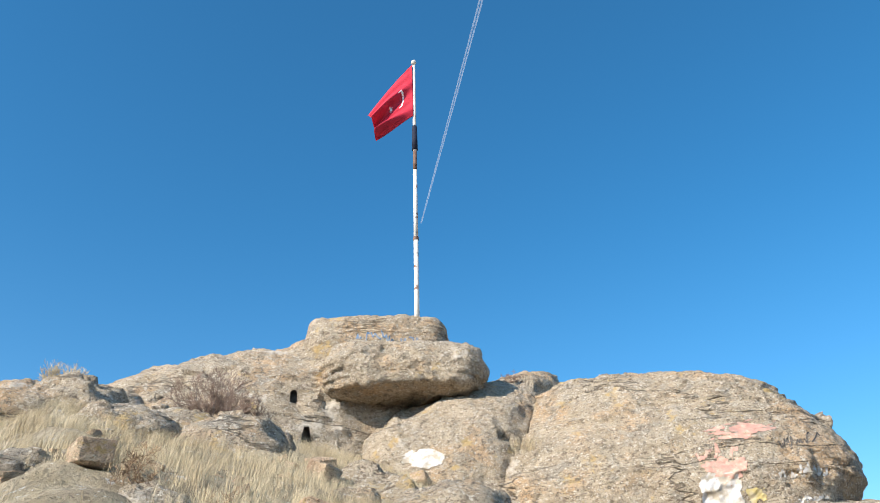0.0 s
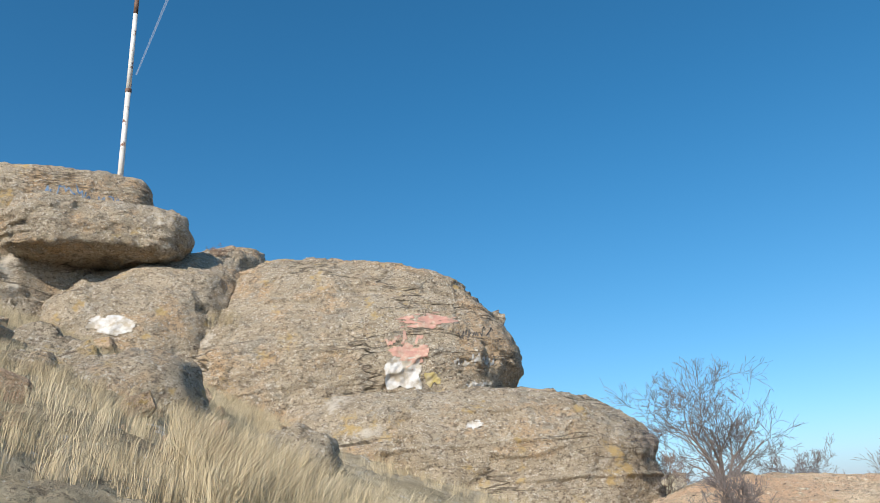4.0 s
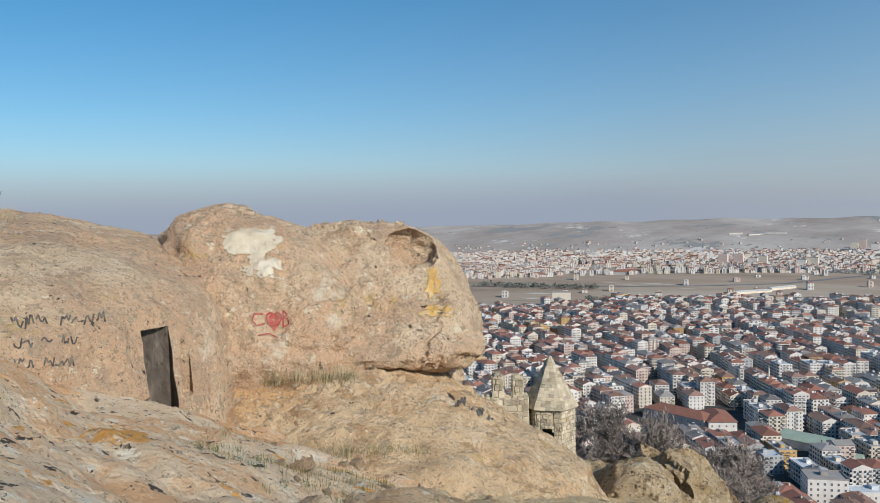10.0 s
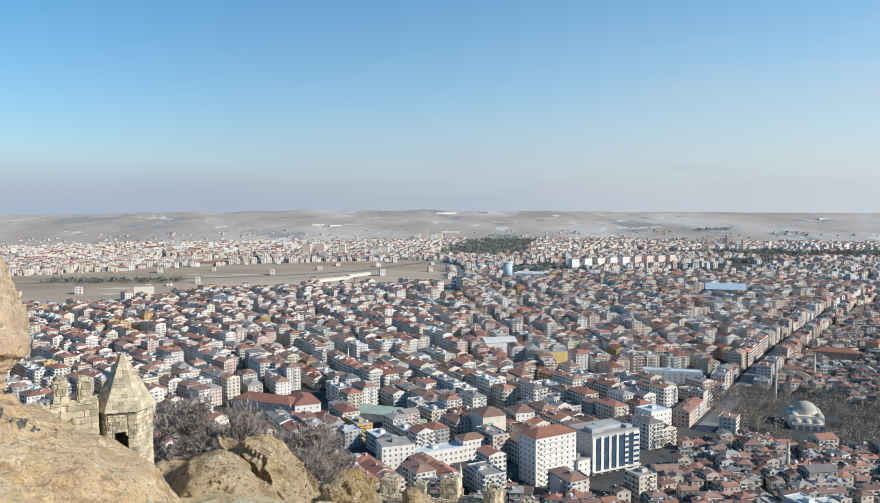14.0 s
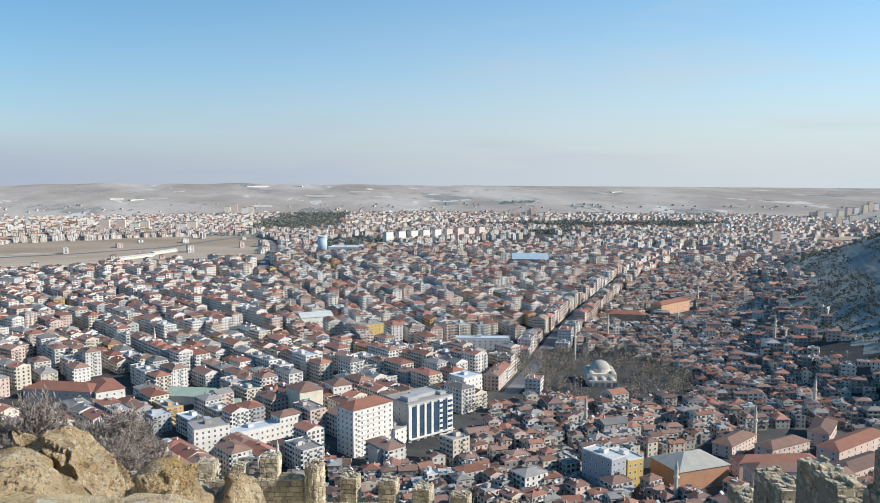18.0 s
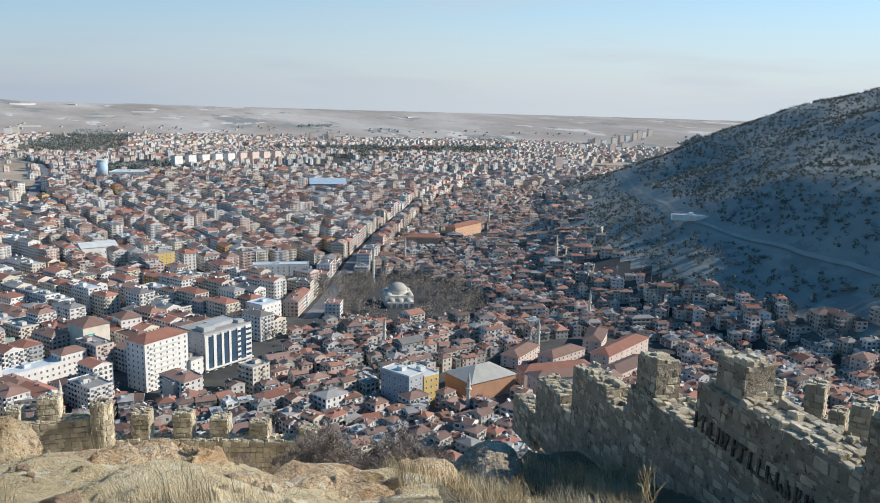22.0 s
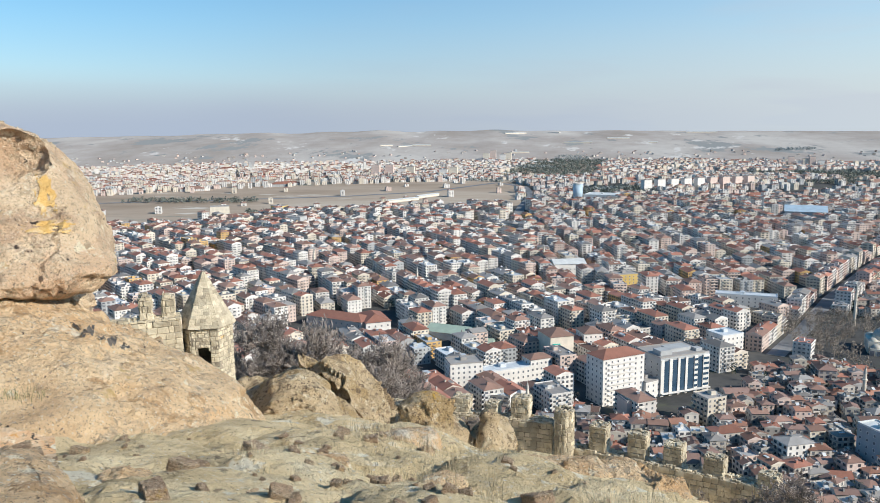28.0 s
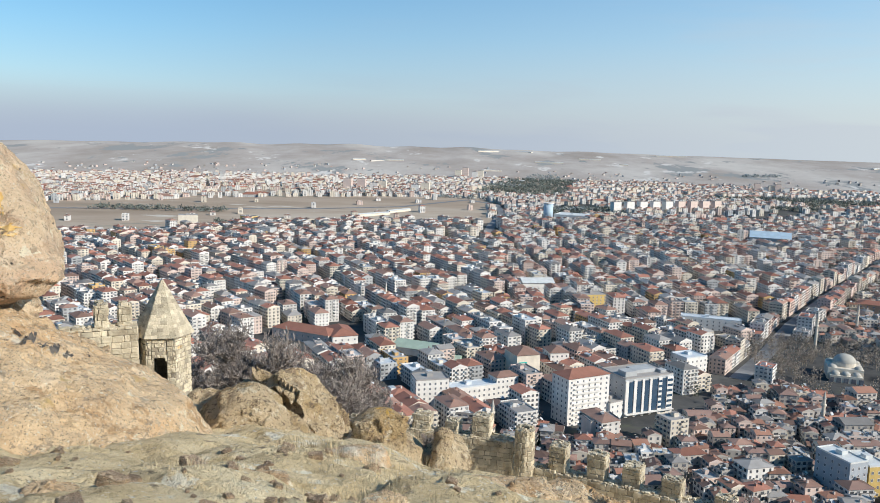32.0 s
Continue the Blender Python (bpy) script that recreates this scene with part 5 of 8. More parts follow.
class Masonry:
    """A masonry thing: cores join into one mesh; stones are parts of their own up to a limit, the rest one joined part."""

    def __init__(self, name, label, category, limit=0):
        self.root = thing(name, Matrix(), label, category)
        self.cores, self.limit, self.n, self.v, self.f, self.inset = [], limit, 0, [], [], 0.012

    def stone(self, m):
        k = random.randrange(7)
        if self.n < self.limit:
            ob = new("stone", stone_shapes[k])
            ob.parent, ob.matrix_basis = self.root, m
        else:
            base = len(self.v)
            mm = np.array(m)
            self.v += (STONE_V[k] @ mm[:3, :3].T + mm[:3, 3]).tolist()
            self.f += [tuple(i + base for i in p) for p in STONE_F[k]]
        self.n += 1

    def block(self, a, d, L, thick, z0, z1, faces="fblr", ch=0.19, lo=0.13, hi=0.42, proud=0.03, top=True):
        """A straight block from a along d, its front on the left-hand normal side."""
        d = d.normalized()
        n = Vector((-d.y, d.x, 0))
        m = face_matrix(Vector((a.x, a.y, z0)), d, n)
        e = self.inset
        b = box(e, -thick + e, 0, L - e, -e, z1 - z0 - 0.02)
        bmesh.ops.transform(b, matrix=m, verts=b.verts[:])
        self.cores.append(b)
        H = z1 - z0
        for tag in faces:
            o, ux, nn, ll = {"f": (Vector((a.x, a.y, z0)), d, n, L), "b": (Vector((a.x, a.y, z0)) - n * thick, d, -n, L),
                             "l": (Vector((a.x, a.y, z0)) - n * thick, n, -d, thick), "r": (Vector((a.x, a.y, z0)) + d * L - n * thick, n, d, thick)}[tag]
            fm = face_matrix(o, ux, nn)
            for cx, cz, w, hh in courses(ll, H, lo, hi, ch):
                self.stone(fm @ Matrix.Translation((cx, proud - 0.09 + random.uniform(-0.03, 0.02), cz)) @ pose(0, 0, 0, random.uniform(-4, 4), random.uniform(-3, 3), random.uniform(-4, 4)) @ Matrix.Diagonal((w * 1.06, 0.2, hh * 1.06, 1)))
        if top:
            tm = face_matrix(Vector((a.x, a.y, z1)), d, n)
            for cx, cy, w, hh in courses(L, thick, 0.12, 0.32, 0.2):
                if random.random() < 0.88:
                    self.stone(tm @ Matrix.Translation((cx, -cy, -0.05 + random.uniform(-0.07, 0.07))) @ pose(0, 0, 0, random.uniform(-9, 9), random.uniform(-9, 9), random.uniform(-14, 14)) @ Matrix.Diagonal((w * 1.05, hh * 1.05, 0.2, 1)))

    def done(self, core_name="wall_core"):
        for b in self.cores:
            part(core_name, b, M_MORTAR, self.root)
        if self.v:
            o = new("stonework", mesh("stonework", self.v, self.f, [M_STONES]))
            o.parent = self.root
            tagged(o, kind="stuff")
        return self.root


# battlemented wall beside the path
# darker, more stained copy of the wall stone: the near wall's shade as colour
SHADED_STONE = mat("shaded_wall_stone", [(0.3, (0.19, 0.16, 0.12)), (0.5, (0.33, 0.28, 0.21)), (0.68, (0.50, 0.435, 0.335))], 1.6, 12, bump=0.05, bump_scale=9, spots=[((0.30, 0.20, 0.08), 1.1, 0.62, 0.74), (DARK, 1.4, 0.58, 0.68)], rand=0.3)
for me in stone_shapes:
    me.materials[0] = SHADED_STONE
near_wall = Masonry("castle_wall", "rough stone battlement wall with black scrawled marks", "wall", 300)
near_wall.inset = -0.004
W0, W1 = Vector((15.2, 19.2, 0)) + SLOPE, Vector((11.4, 3.0, 0)) + SLOPE
wd = (W1 - W0).normalized()


def along(az):
    """How far along the wall's front a bearing meets it."""
    b = Vector((math.sin(radians(az)), math.cos(radians(az))))
    det = wd.x * -b.y + b.x * wd.y
    return (-(W0.x - HERE.x) * -b.y - b.x * (W0.y - HERE.y)) / det


def wall_piece(w, a0, a1, z0, z1, thick=1.05, back=0.0, **kw):
    kw = dict(kw, proud=-0.002, ch=0.2, lo=0.13, hi=0.42)
    s0, s1 = along(a0), along(a1)
    n = Vector((-wd.y, wd.x, 0))
    face = n if n.x < 0 else -n
    if face.dot(n) > 0:
        w.block(W0 + wd * s0 - n * back, wd, s1 - s0, thick, z0, z1, **kw)
    else:
        w.block(W0 + wd * s1 + n * back, -wd, s1 - s0, thick, z0, z1, **kw)


wall_piece(near_wall, 61.3, 70, -8.8, -4.95)
wall_piece(near_wall, 62.0, 64.2, -4.95, -4.0, 0.8, 0.1)
wall_piece(near_wall, 50.2, 61.3, -9.0, -6.0)
wall_piece(near_wall, 51.0, 52.9, -6.0, -5.25, 0.72, 0.15)
wall_piece(near_wall, 45.3, 50.2, -9.6, -7.15)
wall_piece(near_wall, 45.6, 47.0, -7.15, -6.2, 0.66, 0.1)
wall_piece(near_wall, 43.6, 45.3, -10.4, -7.9, 0.9)
wall_piece(near_wall, 41.2, 43.7, -10.6, -7.6, 0.7)
wall_piece(near_wall, 40.2, 41.2, -10.6, -9.1, 0.7)
wall_piece(near_wall, 38.5, 40.3, -11.0, -8.8, 0.7)
wall_piece(near_wall, 36.8, 38.5, -11.4, -10.1, 0.7)
near_wall.done()

# scrawl on the wall's inner face
front = Vector((-wd.y, wd.x, 0))
front = front if front.x < 0 else -front
for k in range(17):
    s0 = along(50.3) + (along(61.0) - along(50.3)) * (k + 0.5) / 17
    a = W0 + wd * s0 + front * 0.05
    zc = -6.75 - 0.02 * k
    bm = bmesh.new()
    r = random.Random(k)
    for st in range(r.choice((2, 2, 3))):
        x0, z0_, x1, z1_ = r.uniform(-0.16, 0.16), r.choice((-0.17, 0.0, 0.17)), r.uniform(-0.16, 0.16), r.choice((-0.17, 0.17))
        if st == 0:
            x0, z0_, x1, z1_ = -0.12, -0.18, -0.10, 0.18
        e0, e1 = Vector((x0, 0, z0_)), Vector((x1, 0, z1_))
        dv = (e1 - e0)
        if dv.length < 0.05:
            continue
        sv = Vector((-dv.z, 0, dv.x)).normalized() * 0.028
        q = [a + wd * p.x + front * (0.002 * st) + Vector((0, 0, zc + p.z)) for p in (e0 - sv, e0 + sv, e1 + sv, e1 - sv)]
        vsx = [bm.verts.new(p) for p in q] + [bm.verts.new(p - front * 0.1) for p in q]
        bm.faces.new(vsx[:4])
        for e in range(4):
            bm.faces.new((vsx[e], vsx[(e + 1) % 4], vsx[4 + (e + 1) % 4], vsx[4 + e]))
    part("painted_mark", bm, M_BLACKPAINT, near_wall.root, "black scrawled mark")
# lower curtain wall with its round pier
low_wall = Masonry("castle_wall", "lower stone curtain wall with square merlons and a pier", "wall", 0)


def low_run(a0, r0, a1, r1, z0, z1, thick=0.9, **kw):
    p, q = at(a0, r0), at(a1, r1)
    low_wall.block(q, p - q, (q - p).length, thick, z0, z1, ch=0.27, lo=0.25, hi=0.55, **kw)


low_run(-8, 46, 5.6, 43.2, -23, -17.2)
low_run(7.0, 43, 22, 40.5, -23, -18.55)
for a0, a1, r0, z0, z1 in ((-6.9, -5.7, 45.6, -17.2, -16.9), (-4.2, -3.0, 45.1, -17.2, -16.6), (-2.0, -0.7, 44.7, -17.2, -16.3), (0.5, 1.4, 44.2, -17.2, -16.5), (2.5, 3.8, 43.8, -17.2, -16.0),
                           (8.4, 9.6, 42.8, -18.55, -17.05), (11.2, 12.5, 42.3, -18.55, -17.15), (13.8, 15.1, 41.9, -18.55, -17.4), (16.6, 18.0, 41.4, -18.55, -17.65), (20.3, 21.6, 40.8, -18.55, -17.95)):
    low_run(a0, r0, a1, r0 - 0.25, z0, z1, 0.85)
pier = at(6.5, 43.0)
for k in range(10):
    a = 2 * math.pi * k / 10
    p = Vector((pier.x + 0.52 * math.cos(a), pier.y + 0.52 * math.sin(a), 0))
    d = Vector((math.sin(a), -math.cos(a), 0))
    low_wall.block(p - d * 0.18, d, 0.36, 0.3, -21, -16.25, "f", ch=0.3, lo=0.25, hi=0.36)
low_wall.done()

# far stretch of wall with merlons down the slope
far_wall = Masonry("castle_wall", "distant stone battlements lower on the slope", "wall", 0)
for a0, a1, r, z0, z1 in ((52, 64, 36, -16, -12.9), (54.3, 55.6, 36, -12.9, -12.0), (57.0, 58.2, 35, -12.9, -11.4), (58.6, 59.6, 34, -13, -12.1), (59.9, 61.2, 33, -13, -11.3), (62, 63.2, 32, -13, -11.0)):
    p, q = at(a0, r), at(a1, r - (1.5 if a1 - a0 > 5 else 0.1))
    far_wall.block(q, p - q, (q - p).length, 0.9, z0, z1, ch=0.28, lo=0.25, hi=0.55)
far_wall.done()

# watch turret with a stone pyramid roof
turret = Masonry("watch_turret", "small six-sided stone turret with pyramid roof and arched doorway", "turret", 0)
TC, TR = at(-19.85, 37.0), 1.2
for k in range(6):
    a0, a1 = radians(-106 + 60 * k), radians(-46 + 60 * k)
    p0, p1 = Vector((TC.x + TR * math.cos(a0), TC.y + TR * math.sin(a0), 0)), Vector((TC.x + TR * math.cos(a1), TC.y + TR * math.sin(a1), 0))
    d = p0 - p1
    dn, L = d.normalized(), d.length
    laid = dict(ch=0.19, lo=0.12, hi=0.34, top=False, proud=0.004)
    if k == 0:
        # doorway with a stepped arch
        for x0, x1, z0, z1 in ((0, 0.36, -14.5, -9.25), (L - 0.2, L, -14.5, -9.25), (0.36, L - 0.2, -14.5, -11.35), (0.36, L - 0.2, -10.1, -9.25), (0.36, 0.46, -10.27, -10.1), (L - 0.3, L - 0.2, -10.27, -10.1)):
            turret.block(p1 + dn * x0, d, x1 - x0, 0.35, z0, z1, "f", **laid)
    else:
        turret.block(p1, d, L, 0.35, -14.5, -9.25, "f", **laid)
    # roof courses step in towards the tip
    for c in range(17):
        t0 = c / 17
        rr = (TR + 0.10) * (1 - t0) + 0.02
        q0, q1 = Vector((TC.x + rr * math.cos(a0), TC.y + rr * math.sin(a0), 0)), Vector((TC.x + rr * math.cos(a1), TC.y + rr * math.sin(a1), 0))
        dd = q0 - q1
        ll = dd.length
        n = max(1, round(ll / 0.24))
        rn = dd.normalized()
        nn = Vector((-rn.y, rn.x, 0))
        for j in range(n):
            c0 = q1 + rn * (ll * (j + 0.5) / n) - nn * 0.015 * random.random()
            m = face_matrix(Vector((c0.x, c0.y, -9.2 + 2.4 * (t0 + 0.03))), rn, nn) @ pose(0, 0, 0, 25, 0, 0)
            turret.stone(m @ Matrix.Diagonal((ll / n * 1.02, 0.05, 0.16, 1)))
cone = bmesh.new()
bmesh.ops.create_cone(cone, cap_ends=True, segments=6, radius1=TR + 0.08, radius2=0.01, depth=2.5, matrix=Matrix.Translation((TC.x, TC.y, -8.02)) @ pose(0, 0, 0, 0, 0, -106 + 90))
part("roof_core", cone, M_MORTAR, turret.root)
turret.done()
side_wall = Masonry("castle_wall", "broken stone wall with two merlons joining the turret", "wall", 0)
for a0, a1, r, z0, z1 in ((-26.5, -21.5, 36, -13.5, -8.6), (-24.2, -23.4, 36, -8.6, -7.6), (-22.7, -21.9, 36.2, -8.6, -7.7)):
    p, q = at(a0, r), at(a1, r)
    side_wall.block(q, p - q, (q - p).length, 0.8, z0, z1, ch=0.25, lo=0.22, hi=0.5)
side_wall.done()

HERE = UPHILL
# ---- flagpole and flag ----
PB = at(-114.12, 36.0)
pole_z0, pole_z1 = 15.0, h(36.0, 42.65) + 0.22
flagpole = thing("flagpole", Matrix.Translation((PB.x, PB.y, pole_z0)), "tall worn white flagpole with rusty joints on the cap rock", "flagpole")


def tube(r0, r1, z0, z1, seg=20):
    bm = bmesh.new()
    bmesh.ops.create_cone(bm, cap_ends=True, segments=seg, radius1=r0, radius2=r1, depth=z1 - z0, matrix=Matrix.Translation((0, 0, (z0 + z1) / 2)))
    return bm


PH = pole_z1 - pole_z0
part("lower_pole", tube(0.135, 0.125, 0, PH * 0.33), M_POLE, flagpole, smooth=True)
part("joint", tube(0.15, 0.15, PH * 0.325, PH * 0.335), M_RUST, flagpole, "rusty joint collar")
part("middle_pole", tube(0.122, 0.112, PH * 0.33, PH * 0.57), M_POLE, flagpole, smooth=True)
part("bare_length", tube(0.112, 0.108, PH * 0.57, PH * 0.64), M_RUST, flagpole, "rusty bare length", smooth=True)
part("upper_pole", tube(0.105, 0.09, PH * 0.64, PH * 0.985), M_POLE, flagpole, smooth=True)
part("cloth_wrap", tube(0.17, 0.14, PH * 0.645, PH * 0.735, 14), M_BLACKCLOTH, flagpole, "dark cloth bound round the pole", smooth=True)
bm = bmesh.new()
bmesh.ops.create_uvsphere(bm, u_segments=16, v_segments=10, radius=0.16, matrix=Matrix.Translation((0, 0, PH)))
part("finial", bm, M_POLE, flagpole, smooth=True)
# drooping cloth: hoist on the pole, fly falling down to the side
side = Vector((-math.cos(radians(-114.45)), math.sin(radians(-114.45)), 0))
depth = Vector((math.sin(radians(-114.45)), math.cos(radians(-114.45)), 0))
NU, NV = 70, 48
cloth_v, cloth_f, cloth_m = [], [], []
for iu in range(NU + 1):
    u = iu / NU
    for iv in range(NV + 1):
        v = iv / NV
        top = Vector((0.10 + 2.6 * u, PH * 0.985 - 3.8 * u + 0.25 * math.sin(math.pi * u)))
        low = Vector((0.06 + 2.15 * u, PH * 0.985 - 3.9 - 1.6 * u))
        p = top.lerp(low, v)
        fold = 0.30 * math.sin(12 * v + 2.2 * u) * u ** 0.7 + 0.16 * math.sin(25 * v + 3 * u + 1) * u ** 0.8
        inward = -0.25 * math.sin(math.pi * v) ** 2 * u ** 2
        q = side * (p.x + inward + 0.06 * math.sin(14 * v + 3 * u) * u) + depth * (fold - 0.1) + Vector((0, 0, p.y))
        cloth_v.append(tuple(q))


def emblem(u, v):
    """White crescent and star in the cloth's own measure."""
    x, y = u * 1.5, v
    if math.hypot(x - 0.48, y - 0.5) < 0.15 and math.hypot(x - 0.52, y - 0.5) > 0.13:
        return True
    dx, dy = x - 0.84, y - 0.5
    a, d = math.atan2(dy, dx), math.hypot(dx, dy)
    k = (a + math.pi) % (2 * math.pi / 5) - math.pi / 5
    return d < 0.03 / max(0.2, math.cos(math.pi / 5 * 2 - abs(k))) and d < 0.125


for iu in range(NU):
    for iv in range(NV):
        a = iu * (NV + 1) + iv
        cloth_f.append((a, a + 1, a + NV + 2, a + NV + 1))
        cloth_m.append(1 if emblem((iu + 0.5) / NU, (iv + 0.5) / NV) else 0)
flag = new("flag", mesh("flag", cloth_v, cloth_f, [M_FLAG, M_WHITE], True, cloth_m))
flag.matrix_basis = Matrix.Translation((PB.x, PB.y, pole_z0))
sol = flag.modifiers.new("thickness", "SOLIDIFY")
sol.thickness = 0.012
tagged(flag, "red cloth flag with white crescent and star, drooping from its pole", "flag")

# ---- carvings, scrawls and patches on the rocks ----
# niche and knoll holes take the rock with shade in its colour
carve(whaleback, cutter_at(whaleback, -46.7, -10.7, 0.66, 1.6, 0.42, 16, 0.96, material=M_RECESS_SHADE))
carve(whaleback, cutter_at(whaleback, -45.0, -10.4, 0.26, 1.0, 0.14, 10, 0.7))
carve(knoll, cutter_at(knoll, -123.4, 18.7, 0.32, 0.62, 0.5, 0, 1, True, material=M_RECESS_SHADE))
carve(knoll, cutter_at(knoll, -122.3, 15.6, 0.72, 1.35, 0.6, 0, 0.3, material=M_RECESS_SHADE))
carve(end_rock, bowl_at(end_rock, -28.7, -2.5, 0.70, 0.7, 0.62, -0.22, -30))
HERE = SLOPE
carve(pitted, bowl_at(pitted, -11.9, -19.8, 0.42, 0.7, 0.6, -0.1, 10))
carve(pitted, bowl_at(pitted, -10.4, -19.9, 0.26, 0.45, 0.34, 0.0, 10))
carve(pitted, bowl_at(pitted, -12.2, -21.4, 0.42, 0.5, 0.26, 0.0, 10))
HERE = UPHILL


def marks(rock, az0, az1, el0, el1, n, material, name="painted_mark", label="", width=0.07, seed=0, tree=None):
    """Loose strokes set on a rock between two bearings, like scrawled lines of writing too worn to read."""
    t = tree or tree_of(rock)
    r = random.Random(seed)
    drift = 0.0
    for k in range(n):
        vs, fs = [], []
        a = az0 + (az1 - az0) * (k + 0.5) / n
        step = abs(az1 - az0) / n * r.uniform(0.7, 1.15)
        drift += r.uniform(-0.1, 0.1) * (el1 - el0)
        lo, hi = el0 + drift + r.uniform(-0.1, 0.1) * (el1 - el0), el1 + drift + r.uniform(-0.35, 0.15) * (el1 - el0)
        # a restless zigzag line, too worn to be writing
        if r.random() < 0.1:
            continue
        paths = [[(a + step * (q / 5 - 0.5), r.uniform(lo, hi)) for q in range(6)]]
        for p in paths:
            stroke(t, p, width, vs, fs)
        if fs:
            o = new(name, mesh(name, vs, fs, [material], True))
            o.parent = rock
            tagged(o, label)


def stroke(t, path, width, vs, fs):
    pts = []
    for (a0, e0), (a1, e1) in zip(path, path[1:]):
        for q in range(6):
            pts.append((a0 + (a1 - a0) * q / 6, e0 + (e1 - e0) * q / 6))
    pts.append(path[-1])
    prev = None
    for k, (a, e) in enumerate(pts):
        a2, e2 = pts[min(k + 1, len(pts) - 1)]
        a1, e1 = pts[max(k - 1, 0)]
        p, n, i, d = t.ray_cast(HERE, bearing(a, e))
        if p is None:
            prev = None
            continue
        tx, ty = (a2 - a1), (e2 - e1)
        L = math.hypot(tx, ty) or 1
        half = math.degrees(width / 2 / d)
        s = []
        for sg in (-1, 1):
            pp, nn, _, dd = t.ray_cast(HERE, bearing(a - ty / L * half * sg, e + tx / L * half * sg))
            if pp is None:
                pp, nn = p, n
            s.append(tuple(pp - bearing(a, e) * 0.02))
        if prev is not None:
            b = len(vs)
            vs.extend([prev[0], prev[1], s[1], s[0]])
            fs.append((b, b + 1, b + 2, b + 3))
        prev = s


def patch(rock, az, el, ra, re, material, name="bare_patch", label="", seed=0, tree=None, ragged=0.35, squared=False):
    """An irregular flake or wash of another colour lying on the rock."""
    t = tree or tree_of(rock)
    N, vs, fs, at_ = 64, [], [], {}
    far = np.full((N + 1, N + 1), np.nan)
    for i in range(N + 1):
        for j in range(N + 1):
            d = t.ray_cast(HERE, bearing(az + (2 * i / N - 1) * ra, el + (2 * j / N - 1) * re))[3]
            far[i, j] = np.nan if d is None else d
    for _ in range(5):
        p = np.pad(far, 1, mode="edge")
        far = np.where(np.isnan(far), far, np.nanmean([p[1:-1, 1:-1], p[:-2, 1:-1], p[2:, 1:-1], p[1:-1, :-2], p[1:-1, 2:]], axis=0))
    for i in range(N + 1):
        for j in range(N + 1):
            x, y = 2 * i / N - 1, 2 * j / N - 1
            rad = (max(abs(x), abs(y)) if squared else math.hypot(x, y)) + ragged * noise.fractal(Vector((x * 2.2 + seed * 3, y * 2.2, seed)), 0.8, 2, 4)
            if rad < 0.8 and not np.isnan(far[i, j]):
                at_[i, j] = len(vs)
                vs.append(tuple(HERE + bearing(az + x * ra, el + y * re) * (far[i, j] - 0.03)))
    for i in range(N):
        for j in range(N):
            k = [(i, j), (i + 1, j), (i + 1, j + 1), (i, j + 1)]
            if all(q in at_ for q in k):
                fs.append(tuple(at_[q] for q in k))
    if fs:
        o = new(name, mesh(name, vs, fs, [material], True))
        o.parent = rock
        tagged(o, label)


tw, td, ts, tg, tk, tsl, tc, tsh = (tree_of(o) for o in (whaleback, dome_rock, wide_slab, great_rock, knoll, slab_rock, cap_rock, shelf_rock))
marks(whaleback, -61.4, -50.0, -6.9, -5.9, 16, M_BLACKPAINT, label="black scrawled marks", width=0.028, seed=3, tree=tw)
marks(whaleback, -56.2, -51.7, -8.4, -7.6, 8, M_BLACKPAINT, label="black scrawled marks", width=0.024, seed=4, tree=tw)
marks(whaleback, -55.6, -52.1, -9.7, -9.0, 6, M_BLACKPAINT, label="black scrawled marks", width=0.024, seed=5, tree=tw)
marks(whaleback, -50.3, -47.9, -13.0, -12.2, 5, M_BLUEPAINT, label="faded blue marks", width=0.035, seed=6, tree=tw)
heart = [(-38.85 + 0.62 * 0.055 * 16 * math.sin(t) ** 3, -7.45 + 0.045 * (13 * math.cos(t) - 5 * math.cos(2 * t) - 2 * math.cos(3 * t) - math.cos(4 * t))) for t in np.linspace(0, 2 * math.pi, 15)]
RED_STROKES = (("painted_heart", heart, 0.04), ("heart_filling", [((a - 38.85) / 2, (e - 7.45) / 2) for a, e in heart], 0.08),
               ("painted_stroke", [(-39.6, -7.0), (-40.2, -6.95), (-40.4, -7.4), (-40.1, -7.8), (-39.5, -7.7)], 0.03),
               ("painted_stroke", [(-38.2, -6.8), (-38.2, -8.0), (-37.8, -7.8), (-37.9, -7.4), (-38.2, -7.35), (-37.9, -7.1), (-38.2, -6.8)], 0.03),
               ("painted_stroke", [(-40.0, -8.5), (-39.2, -8.4), (-38.7, -8.7)], 0.025))
for name, line, width in RED_STROKES:
    vs, fs = [], []
    stroke(td, line, width, vs, fs)
    o = new(name, mesh(name, vs, fs, [M_REDPAINT], True))
    o.parent = dome_rock
    tagged(o, "red paint on the rock")
patch(dome_rock, -40.2, -1.8, 2.5, 1.5, M_PATCH, label="pale flaked patch", seed=1, tree=td)
patch(dome_rock, -39.6, -3.6, 1.6, 1.0, M_PATCH, label="pale flaked patch", seed=2, tree=td, ragged=0.6)
patch(end_rock, -27.3, -5.2, 0.7, 1.5, M_ORANGELICHEN, "lichen_patch", "orange lichen patch", 31, tree_of(end_rock), 0.8)
patch(end_rock, -27.2, -7.2, 1.5, 0.5, M_ORANGELICHEN, "lichen_patch", "orange lichen patch", 33, tree_of(end_rock), 0.9)
patch(whaleback, -54.5, -13.2, 3.6, 1.6, M_PATCH, label="pale flaked patch", seed=4, tree=tw, ragged=0.5)
